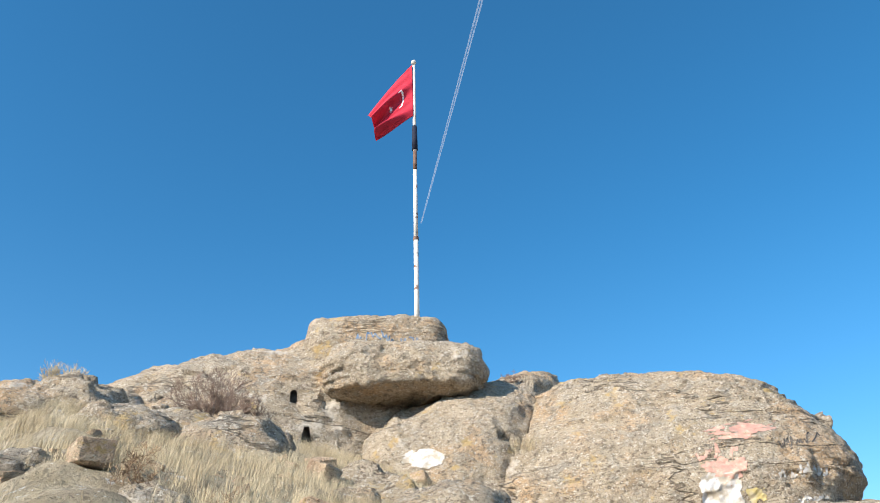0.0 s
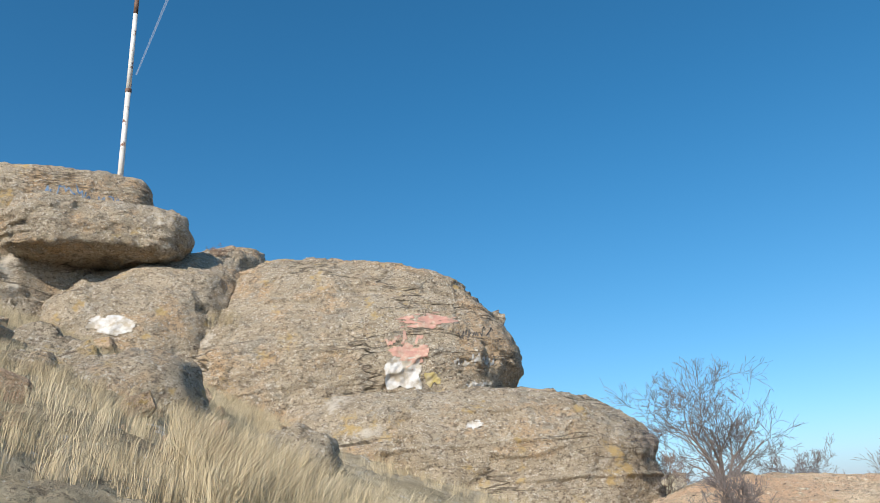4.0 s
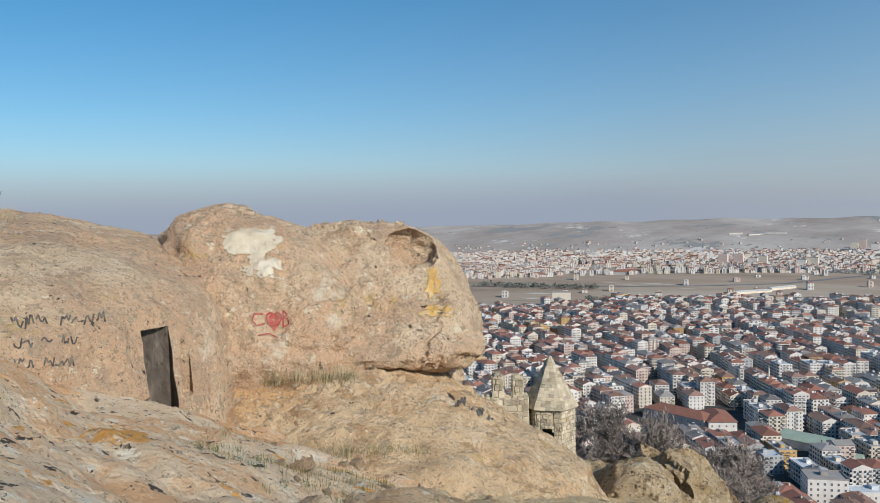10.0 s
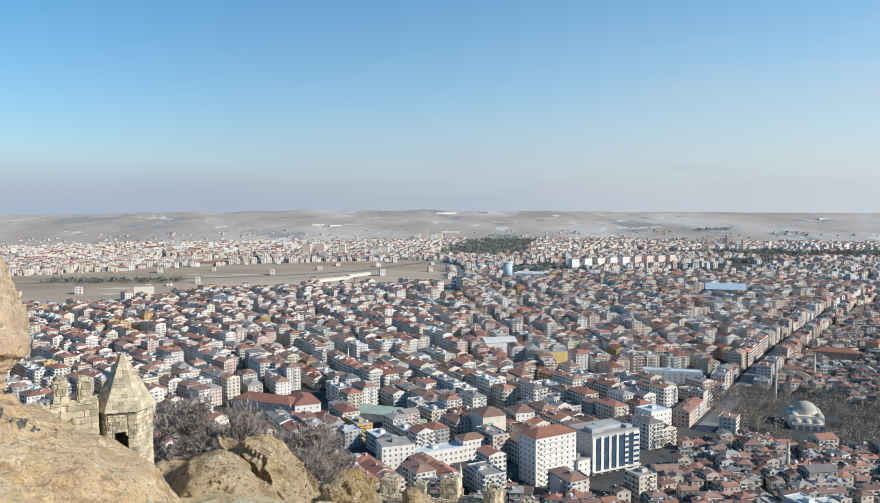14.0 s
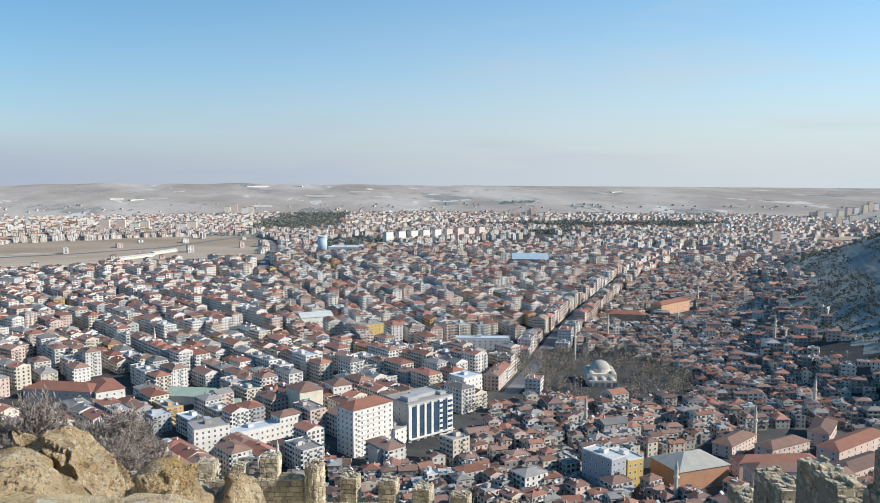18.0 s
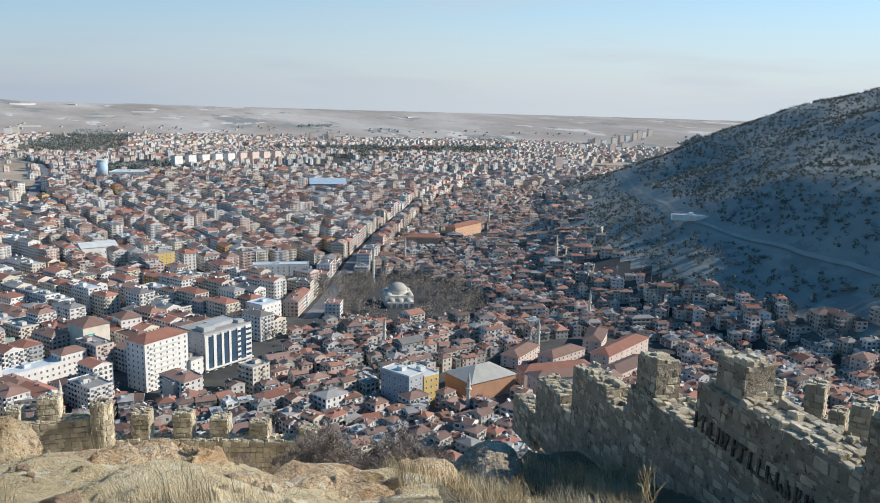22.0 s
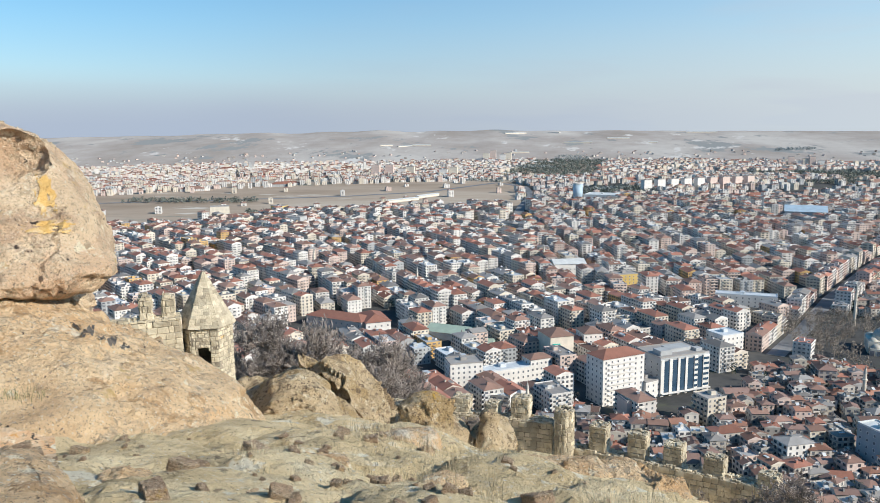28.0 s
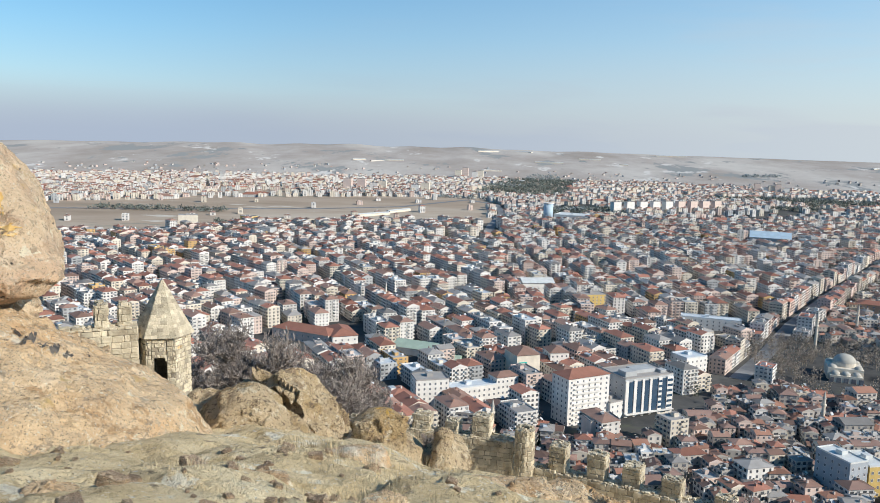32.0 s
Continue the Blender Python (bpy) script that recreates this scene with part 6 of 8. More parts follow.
patch(whaleback, -47.5, -15.4, 2.6, 1.0, M_PATCH, label="pale flaked patch", seed=5, tree=tw, ragged=0.4)
HERE = SLOPE
for k in range(5):
    marks(wide_slab, -28.7 + 0.75 * k, -28.1 + 0.75 * k, -13.5 - 0.42 * k, -12.8 - 0.42 * k, 1, M_BLACKPAINT, label="black scrawled marks", width=0.05, seed=21 + k, tree=ts)
HERE = UPHILL
patch(great_rock, -93.35, 11.1, 1.6, 1.4, M_WHITEPAINT, "whitewashed_patch", "worn white square of paint", 6, tg, 0.16, True)
patch(great_rock, -92.8, 12.4, 1.6, 1.2, M_REDWASH, "red_wash", "faded red paint", 7, tg, 0.5)
patch(great_rock, -91.5, 14.75, 2.4, 0.6, M_REDWASH, "red_wash", "faint red paint under a crack", 21, tg, 0.9)
patch(great_rock, -91.3, 10.5, 0.8, 0.6, M_YELLOWWASH, "yellow_wash", "faint yellow paint", 22, tg, 0.7)
marks(great_rock, -94.6, -91.8, 13.0, 13.9, 5, M_REDWASH, label="faded red marks", width=0.09, seed=10, tree=tg)
marks(great_rock, -89.6, -86.6, 11.3, 12.2, 8, M_WHITEPAINT, label="white painted marks", width=0.07, seed=11, tree=tg)
marks(great_rock, -88.8, -87.0, 9.8, 10.2, 5, M_WHITEPAINT, label="faint white marks", width=0.05, seed=17, tree=tg)
marks(great_rock, -89.8, -86.6, 13.2, 14.0, 6, M_BLACKPAINT, label="grey scrawled marks", width=0.05, seed=12, tree=tg)
marks(cap_rock, -119.2, -114.0, 22.3, 23.4, 7, M_BLUEPAINT, label="faded blue scrawled marks", width=0.06, seed=13, tree=tc)
patch(slab_rock, -113.6, 14.4, 2.0, 0.8, M_WHITEPAINT, "whitewashed_patch", "white washed patch", 9, tsl, 0.3)
patch(knoll, -123.9, 15.4, 0.8, 1.0, M_WHITEPAINT, "whitewashed_patch", "white washed patch", 10, tk, 0.3)
patch(shelf_rock, -88.5, 7.2, 0.8, 0.35, M_WHITEPAINT, "whitewashed_patch", "faint white paint", 11, tsh, 0.6)

HERE = UPHILL

# ---- dry grass, shrubs and bare trees ----
def sheet(ob_list, limit=70):
    vs, fs = [], []
    for ob in ob_list:
        base = len(vs)
        vs += [v.co.copy() for v in ob.data.vertices]
        for p in ob.data.polygons:
            v = ob.data.vertices[p.vertices[0]].co
            if math.hypot(v.x, v.y) < limit:
                fs.append(tuple(i + base for i in p.vertices))
    return BVHTree.FromPolygons(vs, fs)


soil = sheet([ground])
rocks_all = sheet([o for o in scene.objects if o.type == "MESH" and o.name.startswith(("rock_outcrop", "boulder"))])


def drop(x, y):
    """Height of the soil at a place, or None where rock covers it."""
    p = soil.ray_cast(Vector((x, y, 60)), Vector((0, 0, -1)))[0]
    q = rocks_all.ray_cast(Vector((x, y, 60)), Vector((0, 0, -1)))[0]
    if p is None or q is not None and q.z > p.z - 0.05:
        return None
    return p.z


def land(x, y):
    p = soil.ray_cast(Vector((x, y, 60)), Vector((0, 0, -1)))[0]
    q = rocks_all.ray_cast(Vector((x, y, 60)), Vector((0, 0, -1)))[0]
    return max(p.z if p else -300, q.z if q else -300)


M_GRASS = mat("dry_grass", [(0.3, (0.34, 0.26, 0.155)), (0.5, (0.50, 0.40, 0.25)), (0.7, (0.62, 0.53, 0.37))], 0.8, 4, 0.8, island=0.3)
M_GREEN = mat("winter_green", [(0.3, (0.07, 0.09, 0.025)), (0.7, (0.16, 0.17, 0.06))], 1.5, 4, 0.8, island=0.4)
M_BROWN = mat("dead_stems", [(0.3, (0.16, 0.10, 0.06)), (0.7, (0.34, 0.23, 0.13))], 1.5, 4, 0.8, island=0.35)
gr = random.Random(5)


def tuft(vs, fs, x, y, z, n, hgt, spread, lean):
    for _ in range(n):
        a = gr.uniform(0, 2 * math.pi)
        d = spread * gr.random() ** 0.5
        bx, by = x + d * math.cos(a), y + d * math.sin(a)
        hh = hgt * gr.uniform(0.5, 1.15)
        la = lean + gr.gauss(0, 1.1)
        out = hh * gr.uniform(0.1, 0.85)
        w = gr.uniform(0.0013, 0.003) * (1 + 0.5 * hgt)
        wx, wy = w * math.cos(a + 1.3), w * math.sin(a + 1.3)
        mx, my = bx + out * 0.35 * math.cos(la), by + out * 0.35 * math.sin(la)
        tx, ty = bx + out * math.cos(la), by + out * math.sin(la)
        b = len(vs)
        vs.extend([(bx - wx, by - wy, z - 0.05), (bx + wx, by + wy, z - 0.05), (mx + wx * 0.8, my + wy * 0.8, z + hh * 0.6), (mx - wx * 0.8, my - wy * 0.8, z + hh * 0.6), (tx, ty, z + hh * gr.uniform(0.88, 1.0))])
        fs.append((b, b + 1, b + 2, b + 3))
        fs.append((b + 3, b + 2, b + 4))


def meadow(name, label, az0, az1, r0, r1, count, blades, hgt, material, on_rock=False, thin=0.0, spread=0.16):
    vs, fs = [], []
    for k in range(count):
        az, r = gr.uniform(az0, az1), math.sqrt(gr.uniform(r0 * r0, r1 * r1))
        x, y = r * math.sin(radians(az)), r * math.cos(radians(az))
        if noise.noise(Vector((x * 0.35, y * 0.35, 2))) < thin:
            continue
        z = land(x, y) if on_rock else drop(x, y)
        if z is None:
            continue
        tuft(vs, fs, x, y, z, blades, hgt * gr.uniform(0.6, 1.2), spread, 2.2)
    if fs:
        tagged(new(name, mesh(name, vs, fs, [material])), label, "grass", kind="stuff")


meadow("grass", "tall dry yellow grass on the bank", -150, -104, 7, 33, 7600, 20, 0.36, M_GRASS, thin=-0.12)
meadow("grass", "tall dry yellow grass below the boulders", -112, -84, 5.2, 12, 1500, 34, 0.62, M_GRASS, thin=-0.25)
meadow("grass", "tall dry yellow grass beside the path", -90, -80, 5.4, 9, 220, 26, 0.5, M_GRASS, thin=-0.1)
meadow("grass", "long dry straw-coloured grass by the bank", -103, -83, 4.2, 6.4, 250, 34, 0.7, M_GRASS, thin=-0.2)
meadow("grass", "short dry grass round the boulders", -108, -78, 12, 27, 900, 16, 0.4, M_GRASS, thin=0.0)
meadow("grass", "sparse dry grass on the path", -40, 50, 3.2, 14, 1100, 16, 0.09, M_GRASS, thin=0.22)
meadow("grass", "dry yellow tufts at the slope's edge", -12, 2, 8, 17, 36, 22, 0.3, M_GRASS, thin=0.0)
meadow("grass", "dry yellow grass on the slope's edge", 3, 24, 4.4, 7.4, 300, 26, 0.4, M_GRASS, thin=0.0)
meadow("grass", "dry grass on the slope above the lower wall", -4, 40, 14, 40, 1500, 9, 0.5, M_GRASS, thin=0.05)
meadow("grass", "dry yellow grass below the battlement", 26, 46, 11, 21, 900, 20, 0.5, M_GRASS, thin=-0.05)
meadow("grass", "low green and brown growth along the path", -50, -27, 8.0, 12, 260, 14, 0.08, M_GREEN, thin=0.0)


def rock_tuft(name, label, az, el, ra, re, count, blades, hgt, material):
    """Growth rooted in a crevice where a bearing meets the rock."""
    vs, fs = [], []
    for k in range(count):
        a, e = az + gr.uniform(-ra, ra), el + gr.uniform(-re, re)
        p = rocks_all.ray_cast(HERE, bearing(a, e))[0]
        if p is not None:
            tuft(vs, fs, p.x, p.y, p.z, blades, hgt * gr.uniform(0.5, 1.2), 0.16, 1.6)
    if fs:
        tagged(new(name, mesh(name, vs, fs, [material])), label, "grass", kind="stuff")


rock_tuft("grass", "brown grass growing in a rock crevice", -36.2, -11.6, 3.2, 0.4, 120, 14, 0.22, M_GRASS)
rock_tuft("grass", "green grass growing in a rock crevice", -36.6, -11.8, 3.4, 0.2, 60, 10, 0.13, M_GREEN)
rock_tuft("grass", "dry grass growing in a rock crevice", -64.6, -5.3, 2.8, 0.45, 90, 12, 0.10, M_GRASS)
rock_tuft("grass", "dry grass growing on the whaleback rock", -57.5, 0.1, 2.4, 0.4, 46, 7, 0.34, M_GRASS)
rock_tuft("grass", "green tuft on the whaleback rock", -58.6, 0.0, 0.7, 0.25, 20, 16, 0.4, M_GREEN)
rock_tuft("grass", "brown grass at the foot of the slab", -38, -16.6, 7, 0.5, 110, 12, 0.16, M_GRASS)
rock_tuft("grass", "green grass at the foot of the slab", -35, -17.0, 7, 0.3, 90, 10, 0.12, M_GREEN)
rock_tuft("grass", "dry grass below the carved niche", -47.6, -16.2, 1.8, 0.4, 60, 14, 0.35, M_GRASS)
rock_tuft("grass", "dry tuft between the boulders", -106.3, 14.8, 1.0, 0.4, 40, 14, 0.6, M_GRASS)

M_BARK = mat("grey_bark", [(0.3, (0.15, 0.12, 0.10)), (0.6, (0.28, 0.235, 0.20))], 6, 8, 0.9, bump=0.01, bump_scale=30)
M_TWIG = mat("bare_twigs", [(0.3, (0.20, 0.165, 0.145)), (0.7, (0.34, 0.29, 0.26))], 3, 4, 0.9, island=0.25)
M_TWIG_DARK = mat("dark_bare_twigs", [(0.3, (0.12, 0.10, 0.095)), (0.7, (0.22, 0.19, 0.18))], 3, 4, 0.9, island=0.25)
M_TWIG_RED = mat("reddish_twigs", [(0.3, (0.18, 0.12, 0.09)), (0.7, (0.30, 0.21, 0.16))], 3, 4, 0.9, island=0.25)


def limb(vs, fs, p, q, r0, r1, sides):
    d = (q - p)
    if d.length < 1e-5:
        return
    d.normalize()
    a = d.orthogonal().normalized()
    b = d.cross(a)
    n = len(vs)
    for o, r in ((p, r0), (q, r1)):
        for k in range(sides):
            t = 2 * math.pi * k / sides
            vs.append(tuple(o + a * (r * math.cos(t)) + b * (r * math.sin(t))))
    for k in range(sides):
        fs.append((n + k, n + (k + 1) % sides, n + sides + (k + 1) % sides, n + sides + k))


def grow(seed, hgt, levels, spread, trunk_r, up=0.25, first=0.3, kids=(3, 5), twig_r=0.005, stems=1, lean=0.0):
    """Trunk and crown geometry of a leafless tree."""
    r = random.Random(seed)
    tv, tf, cv, cf = [], [], [], []

    def go(p, d, L, rad, lev):
        steps = 4 if lev < 2 else 3
        thin = lev >= 2
        pts = [(p, rad)]
        for s in range(steps):
            d = (d + Vector([r.gauss(0, 0.16) for _ in range(3)]) + Vector((0, 0, up * 0.18))).normalized()
            q = p + d * (L / steps)
            r1 = max(twig_r, rad * (1 - 0.55 * (s + 1) / steps))
            limb(*((cv, cf) if thin else (tv, tf)), p, q, pts[-1][1], r1, 3 if thin else 7)
            p = q
            pts.append((p, r1))
        if lev >= levels:
            return
        for k in range(r.randint(*kids)):
            i = r.randint(max(1, int(first * steps)), steps)
            b, br = pts[i]
            side = Vector([r.gauss(0, 1) for _ in range(3)])
            side = (side - d * side.dot(d)).normalized()
            nd = (d * (1 - spread * 0.5) + side * spread * r.uniform(0.7, 1.3) + Vector((0, 0, up))).normalized()
            go(b, nd, L * r.uniform(0.5, 0.78), br * 0.65, lev + 1)

    for k in range(stems):
        a = 2 * math.pi * (k + r.random()) / stems
        tilt = lean * r.uniform(0.25, 1.0)
        go(Vector((0, 0, -0.2)), Vector((math.sin(tilt) * math.cos(a), math.sin(tilt) * math.sin(a), math.cos(tilt))), hgt * r.uniform(0.36, 0.46), trunk_r, 0)
    return tv, tf, cv, cf


def bare_tree(name, label, m, seed, hgt, levels=5, spread=0.75, trunk_r=0.12, up=0.25, twigs=None, group="bare trees", kids=(3, 5), first=0.3, twig_r=0.006, stems=1, lean=0.0):
    tv, tf, cv, cf = grow(seed, hgt, levels, spread, trunk_r, up, first, kids, twig_r, stems, lean)
    root = thing(name, m, label, "tree" if name == "bare_tree" else "shrub", group)
    for n, v, f, mt in (("trunk", tv, tf, M_BARK), ("crown", cv, cf, twigs or M_TWIG)):
        if f:
            o = new(n, mesh(n, v, f, [mt]))
            o.parent = root
    return root


def stand(az, r, dz=0.0, turn=0.0):
    p = at(az, r)
    return pose(p.x, p.y, land(p.x, p.y) + dz, 0, 0, turn)


FAN = dict(spread=0.55, up=0.1, first=0.25, kids=(3, 4))
bare_tree("bare_tree", "broad leafless grey tree behind the smooth rock", stand(-71.9, 27, -0.3, 40), 3, 5.7, 5, trunk_r=0.06, twigs=M_TWIG_DARK, stems=6, lean=0.75, twig_r=0.005, **FAN)
bare_tree("bare_shrub", "dark leafless bush at the foot of the tree", stand(-71.6, 20.5, -0.1), 15, 1.9, 4, trunk_r=0.03, twigs=M_TWIG_DARK, stems=9, lean=1.1, twig_r=0.005, **FAN)
bare_tree("bare_tree", "small leafless tree behind the boulder", stand(-75.9, 36, -0.4), 4, 4.0, 5, trunk_r=0.07, twigs=M_TWIG_DARK, stems=2, lean=0.4, **FAN)
bare_tree("bare_tree", "small dark reddish tree with a bent trunk", stand(-74.8, 34, -0.3), 5, 3.9, 6, 0.6, 0.11, 0.15, M_TWIG_RED, kids=(3, 4), first=0.7)
bare_tree("bare_shrub", "leafless grey shrub behind the smooth rock", stand(-67.8, 36, -1.2), 6, 3.2, 5, trunk_r=0.035, twigs=M_TWIG_DARK, stems=5, lean=0.8, **FAN)
bare_tree("bare_shrub", "leafless grey shrub behind the rock crest", stand(-60.4, 34, -0.9), 8, 3.7, 5, trunk_r=0.035, twigs=M_TWIG_DARK, stems=7, lean=0.85, **FAN)
bare_tree("bare_shrub", "leafless grey shrub behind the rock crest", stand(-58.6, 34.5, -0.9), 16, 2.6, 5, trunk_r=0.035, twigs=M_TWIG_DARK, stems=5, lean=0.8, **FAN)
hp_ = at(-75.2, 40)
shed = thing("stone_hut", pose(hp_.x, hp_.y, land(hp_.x, hp_.y) + 0.6, 0, 0, 30), "small pale stone hut behind the boulder", "hut")
part("wall", box(-0.42, -0.42, -1.5, 0.42, 0.42, 1.2, None, 0.03), M_PATCH, shed)
part("roof", box(-0.46, -0.46, 1.203, 0.46, 0.46, 1.3, None, 0.03), M_PATCH, shed)
bare_tree("bare_shrub", "spreading leafless shrub against the knoll", stand(-129.3, 29, -0.2), 9, 3.0, 4, 0.5, 0.04, 0.12, M_TWIG_RED, stems=9, lean=1.0)
bare_tree("bare_shrub", "spreading leafless shrub against the knoll", stand(-128.0, 29.5, -0.2, 80), 10, 2.4, 4, 0.5, 0.04, 0.12, M_TWIG_RED, stems=8, lean=1.0)
bare_tree("bare_shrub", "pale rounded shrub on the bank", stand(-139.0, 33, -0.2), 12, 2.0, 4, 0.4, 0.03, 0.2, M_GRASS, stems=12, lean=0.8)
bare_tree("bare_shrub", "pale rounded shrub on the bank", stand(-143.5, 31, -0.2), 13, 2.0, 4, 0.4, 0.03, 0.2, M_GRASS, stems=12, lean=0.8)
bare_tree("bare_shrub", "reddish shrub between the boulders", stand(-106.6, 35, -1.1), 14, 1.6, 5, 0.9, 0.04, 0.2, M_TWIG_RED, first=0.05)
for k, (a, r) in enumerate(((-116.5, 20), (-120.5, 17), (-108.5, 19), (-133, 10.5), (-128.5, 9.5))):
    bare_tree("bare_shrub", "low dark brown shrub in dry grass", stand(a, r, -0.1), 20 + k, 0.9, 4, 1.0, 0.02, 0.15, M_BROWN, first=0.02, kids=(4, 6), twig_r=0.004)
HERE = SLOPE
# the wood of leafless trees below the turret, and thickets by the walls
kinds = [bare_tree("bare_tree", "large leafless tree on the slope below the turret", pose(0, 0, -400), 30 + k, 7.6, 6, 0.75, 0.19, 0.3, kids=(3, 5), twig_r=0.02) for k in range(3)]
WOOD = [(-17.3, 44, 1.0), (-15.6, 50, 1.15), (-14.2, 46, 1.0), (-12.6, 52, 1.2), (-11.2, 47, 1.1), (-9.8, 51, 1.2), (-8.6, 46, 1.05), (-7.4, 50, 1.1), (-6.3, 45, 0.95), (-5.4, 48, 0.9), (-16.3, 58, 1.3), (-13.4, 62, 1.3), (-10.6, 60, 1.3), (-7.9, 58, 1.2), (-18.4, 52, 1.0), (-22.0, 46, 0.7),
        (-16.0, 41, 0.8), (-14.8, 54, 1.2), (-11.9, 44, 0.9), (-10.4, 55, 1.2), (-9.2, 43, 0.85), (-7.0, 42, 0.8), (-6.8, 55, 1.1), (-12.0, 57, 1.25), (-17.0, 48, 1.1), (-5.8, 52, 1.0), (-4.6, 42, 0.55), (-0.8, 41, 0.5), (-2.6, 47, 0.6), (-17.6, 38.5, 0.45), (-18.9, 34.5, 0.4)]
for k, (a, r, s) in enumerate(WOOD):
    p = at(a, r)
    m = pose(p.x, p.y, land(p.x, p.y) - 0.4, 0, 0, 47 * k) @ Matrix.Diagonal((s, s, s, 1))
    if k < 3:
        kinds[k].matrix_basis = m
    else:
        o = copy_thing(kinds[k % 3], m)
        o.scale = (s, s, s)
shrub_kinds = [bare_tree("bare_shrub", "leafless brown thicket shrub on the slope", pose(0, 0, -400), 40 + k, 2.6, 5, 0.9, 0.05, 0.25, M_TWIG, "thicket shrubs", (4, 5), 0.05, 0.009) for k in range(3)]
for k in range(86):
    a, r = gr.uniform(20, 38), gr.uniform(15, 36)
    if k > 74:
        a, r = gr.uniform(10, 22), gr.uniform(34, 39)
    if a > 31 and r < 24:
        a, r = a - 9, r + 12
    s = gr.uniform(0.45, 0.85)
    p = at(a, r)
    m = pose(p.x, p.y, land(p.x, p.y) - 0.2, 0, 0, 61 * k)
    o = shrub_kinds[k] if k < 3 else copy_thing(shrub_kinds[k % 3], m)
    o.matrix_basis = m
    o.scale = (s, s, s)
weed_kinds = [bare_tree("dry_weed", "tall dry seed-headed weed stems", pose(0, 0, -400), 60 + k, 1.1, 3, 0.5, 0.012, 0.5, M_GRASS, "dry weeds", (4, 6), 0.2, 0.005) for k in range(2)]
for k, (a, r, s) in enumerate(((41, 8.2, 1.2), (43, 8.0, 1.35), (44.6, 8.4, 1.1), (46.5, 8.1, 1.4), (38.5, 8.6, 1.0), (48.4, 7.9, 1.2), (39.6, 8.0, 0.9), (36, 8.3, 0.9), (34, 8.9, 0.8))):
    p = at(a, r)
    m = pose(p.x, p.y, land(p.x, p.y) - 0.05, 0, 0, 70 * k)
    o = weed_kinds[k] if k < 2 else copy_thing(weed_kinds[k % 2], m)
    o.matrix_basis = m
    o.scale = (s, s, s)
# loose stones on the path
for k in range(430):
    a, r = gr.uniform(-45, 34), gr.uniform(3.4, 13)
    if k > 330:
        a, r = gr.uniform(-148, -104), gr.uniform(9, 30)
    elif k > 270:
        a, r = gr.uniform(-104, -85), gr.uniform(4.6, 8)
    p = at(a, r)
    z = drop(p.x, p.y)
    if z is None:
        continue
    s = gr.uniform(0.035, 0.1) if gr.random() < 0.8 else gr.uniform(0.1, 0.24)
    s *= 1.0 if k <= 330 else 2.2
    o = new("loose_stone", stone_shapes[k % 7])
    o.matrix_basis = pose(p.x, p.y, z + s * 0.2, gr.uniform(-25, 25), gr.uniform(-25, 25), gr.uniform(0, 360))
    o.scale = (s * 1.5, s * 1.1, s * 0.8)
    o.material_slots[0].link = "OBJECT"
    o.material_slots[0].material = M_ROCK
    tagged(o, "small pale loose stone on the dusty path", "stone", "loose stones")

# ---- landmarks of the town ----
def on_land(az, el):
    """Where a downward bearing meets the land."""
    r = np.geomspace(120, 4800, 1500)
    z = ground_z(np.full_like(r, az), r)
    hit = np.nonzero(r * math.tan(radians(el)) <= z)[0]
    k = hit[0] if len(hit) else len(r) - 1
    return Vector((r[k] * math.sin(radians(az)), r[k] * math.cos(radians(az)), z[k]))


def shared(name, bm, material):
    me = bpy.data.meshes.new(name)
    bm.to_mesh(me)
    bm.free()
    me.materials.append(material)
    return me


frame_bm = box(-0.68, -0.09, -0.12, 0.68, 0.03, 0.0)
box(-0.68, -0.09, 1.45, 0.68, 0.03, 1.56, frame_bm)
box(-0.68, -0.09, 0.003, -0.58, 0.03, 1.447, frame_bm)
box(0.58, -0.09, 0.003, 0.68, 0.03, 1.447, frame_bm)
win_mesh = shared("window", frame_bm, M_TOWNSET[0])
pane_mesh = shared("pane", box(-0.575, -0.04, 0.006, 0.575, 0.05, 1.444), M_TOWNSET[5])


def window(parent, m):
    w = new("window", win_mesh)
    w.parent, w.matrix_basis = parent, m
    p = new("pane", pane_mesh)
    p.parent = w


M_BLUEGLASS = mat("blue_glass", [(0.3, (0.03, 0.06, 0.10)), (0.7, (0.06, 0.10, 0.15))], 0.2, 3, 0.12, spec=0.6)
M_ORANGE = paint("plaster_orange", (0.46, 0.25, 0.155), island=0.02)
M_BLUEWALL = paint("plaster_blue", (0.37, 0.39, 0.42), island=0.02)
M_YELLOW = paint("plaster_yellow", (0.58, 0.41, 0.15), island=0.02)
M_SALMON = paint("plaster_salmon", (0.60, 0.36, 0.24), island=0.02)
M_TEAL = paint("hoarding_teal", (0.02, 0.40, 0.36), island=0.02)
M_HOARD_RED = paint("hoarding_red", (0.62, 0.05, 0.12), island=0.02)
M_PALEROOF = paint("pale_roof", (0.62, 0.62, 0.60), 0.6, 0.02)
M_TANROOF = paint("tan_metal_roof", (0.44, 0.41, 0.36), 0.6, 0.02)
M_BLUEROOF = paint("blue_metal_roof", (0.42, 0.52, 0.60), 0.5, 0.02)
M_GREENROOF = paint("green_metal_roof", (0.36, 0.44, 0.36), 0.6, 0.02)
W_, C_, P_, G_, O_ = M_TOWNSET[:5]
RED_, BROWN_, METAL_, FELT_ = M_TOWNSET[6:10]


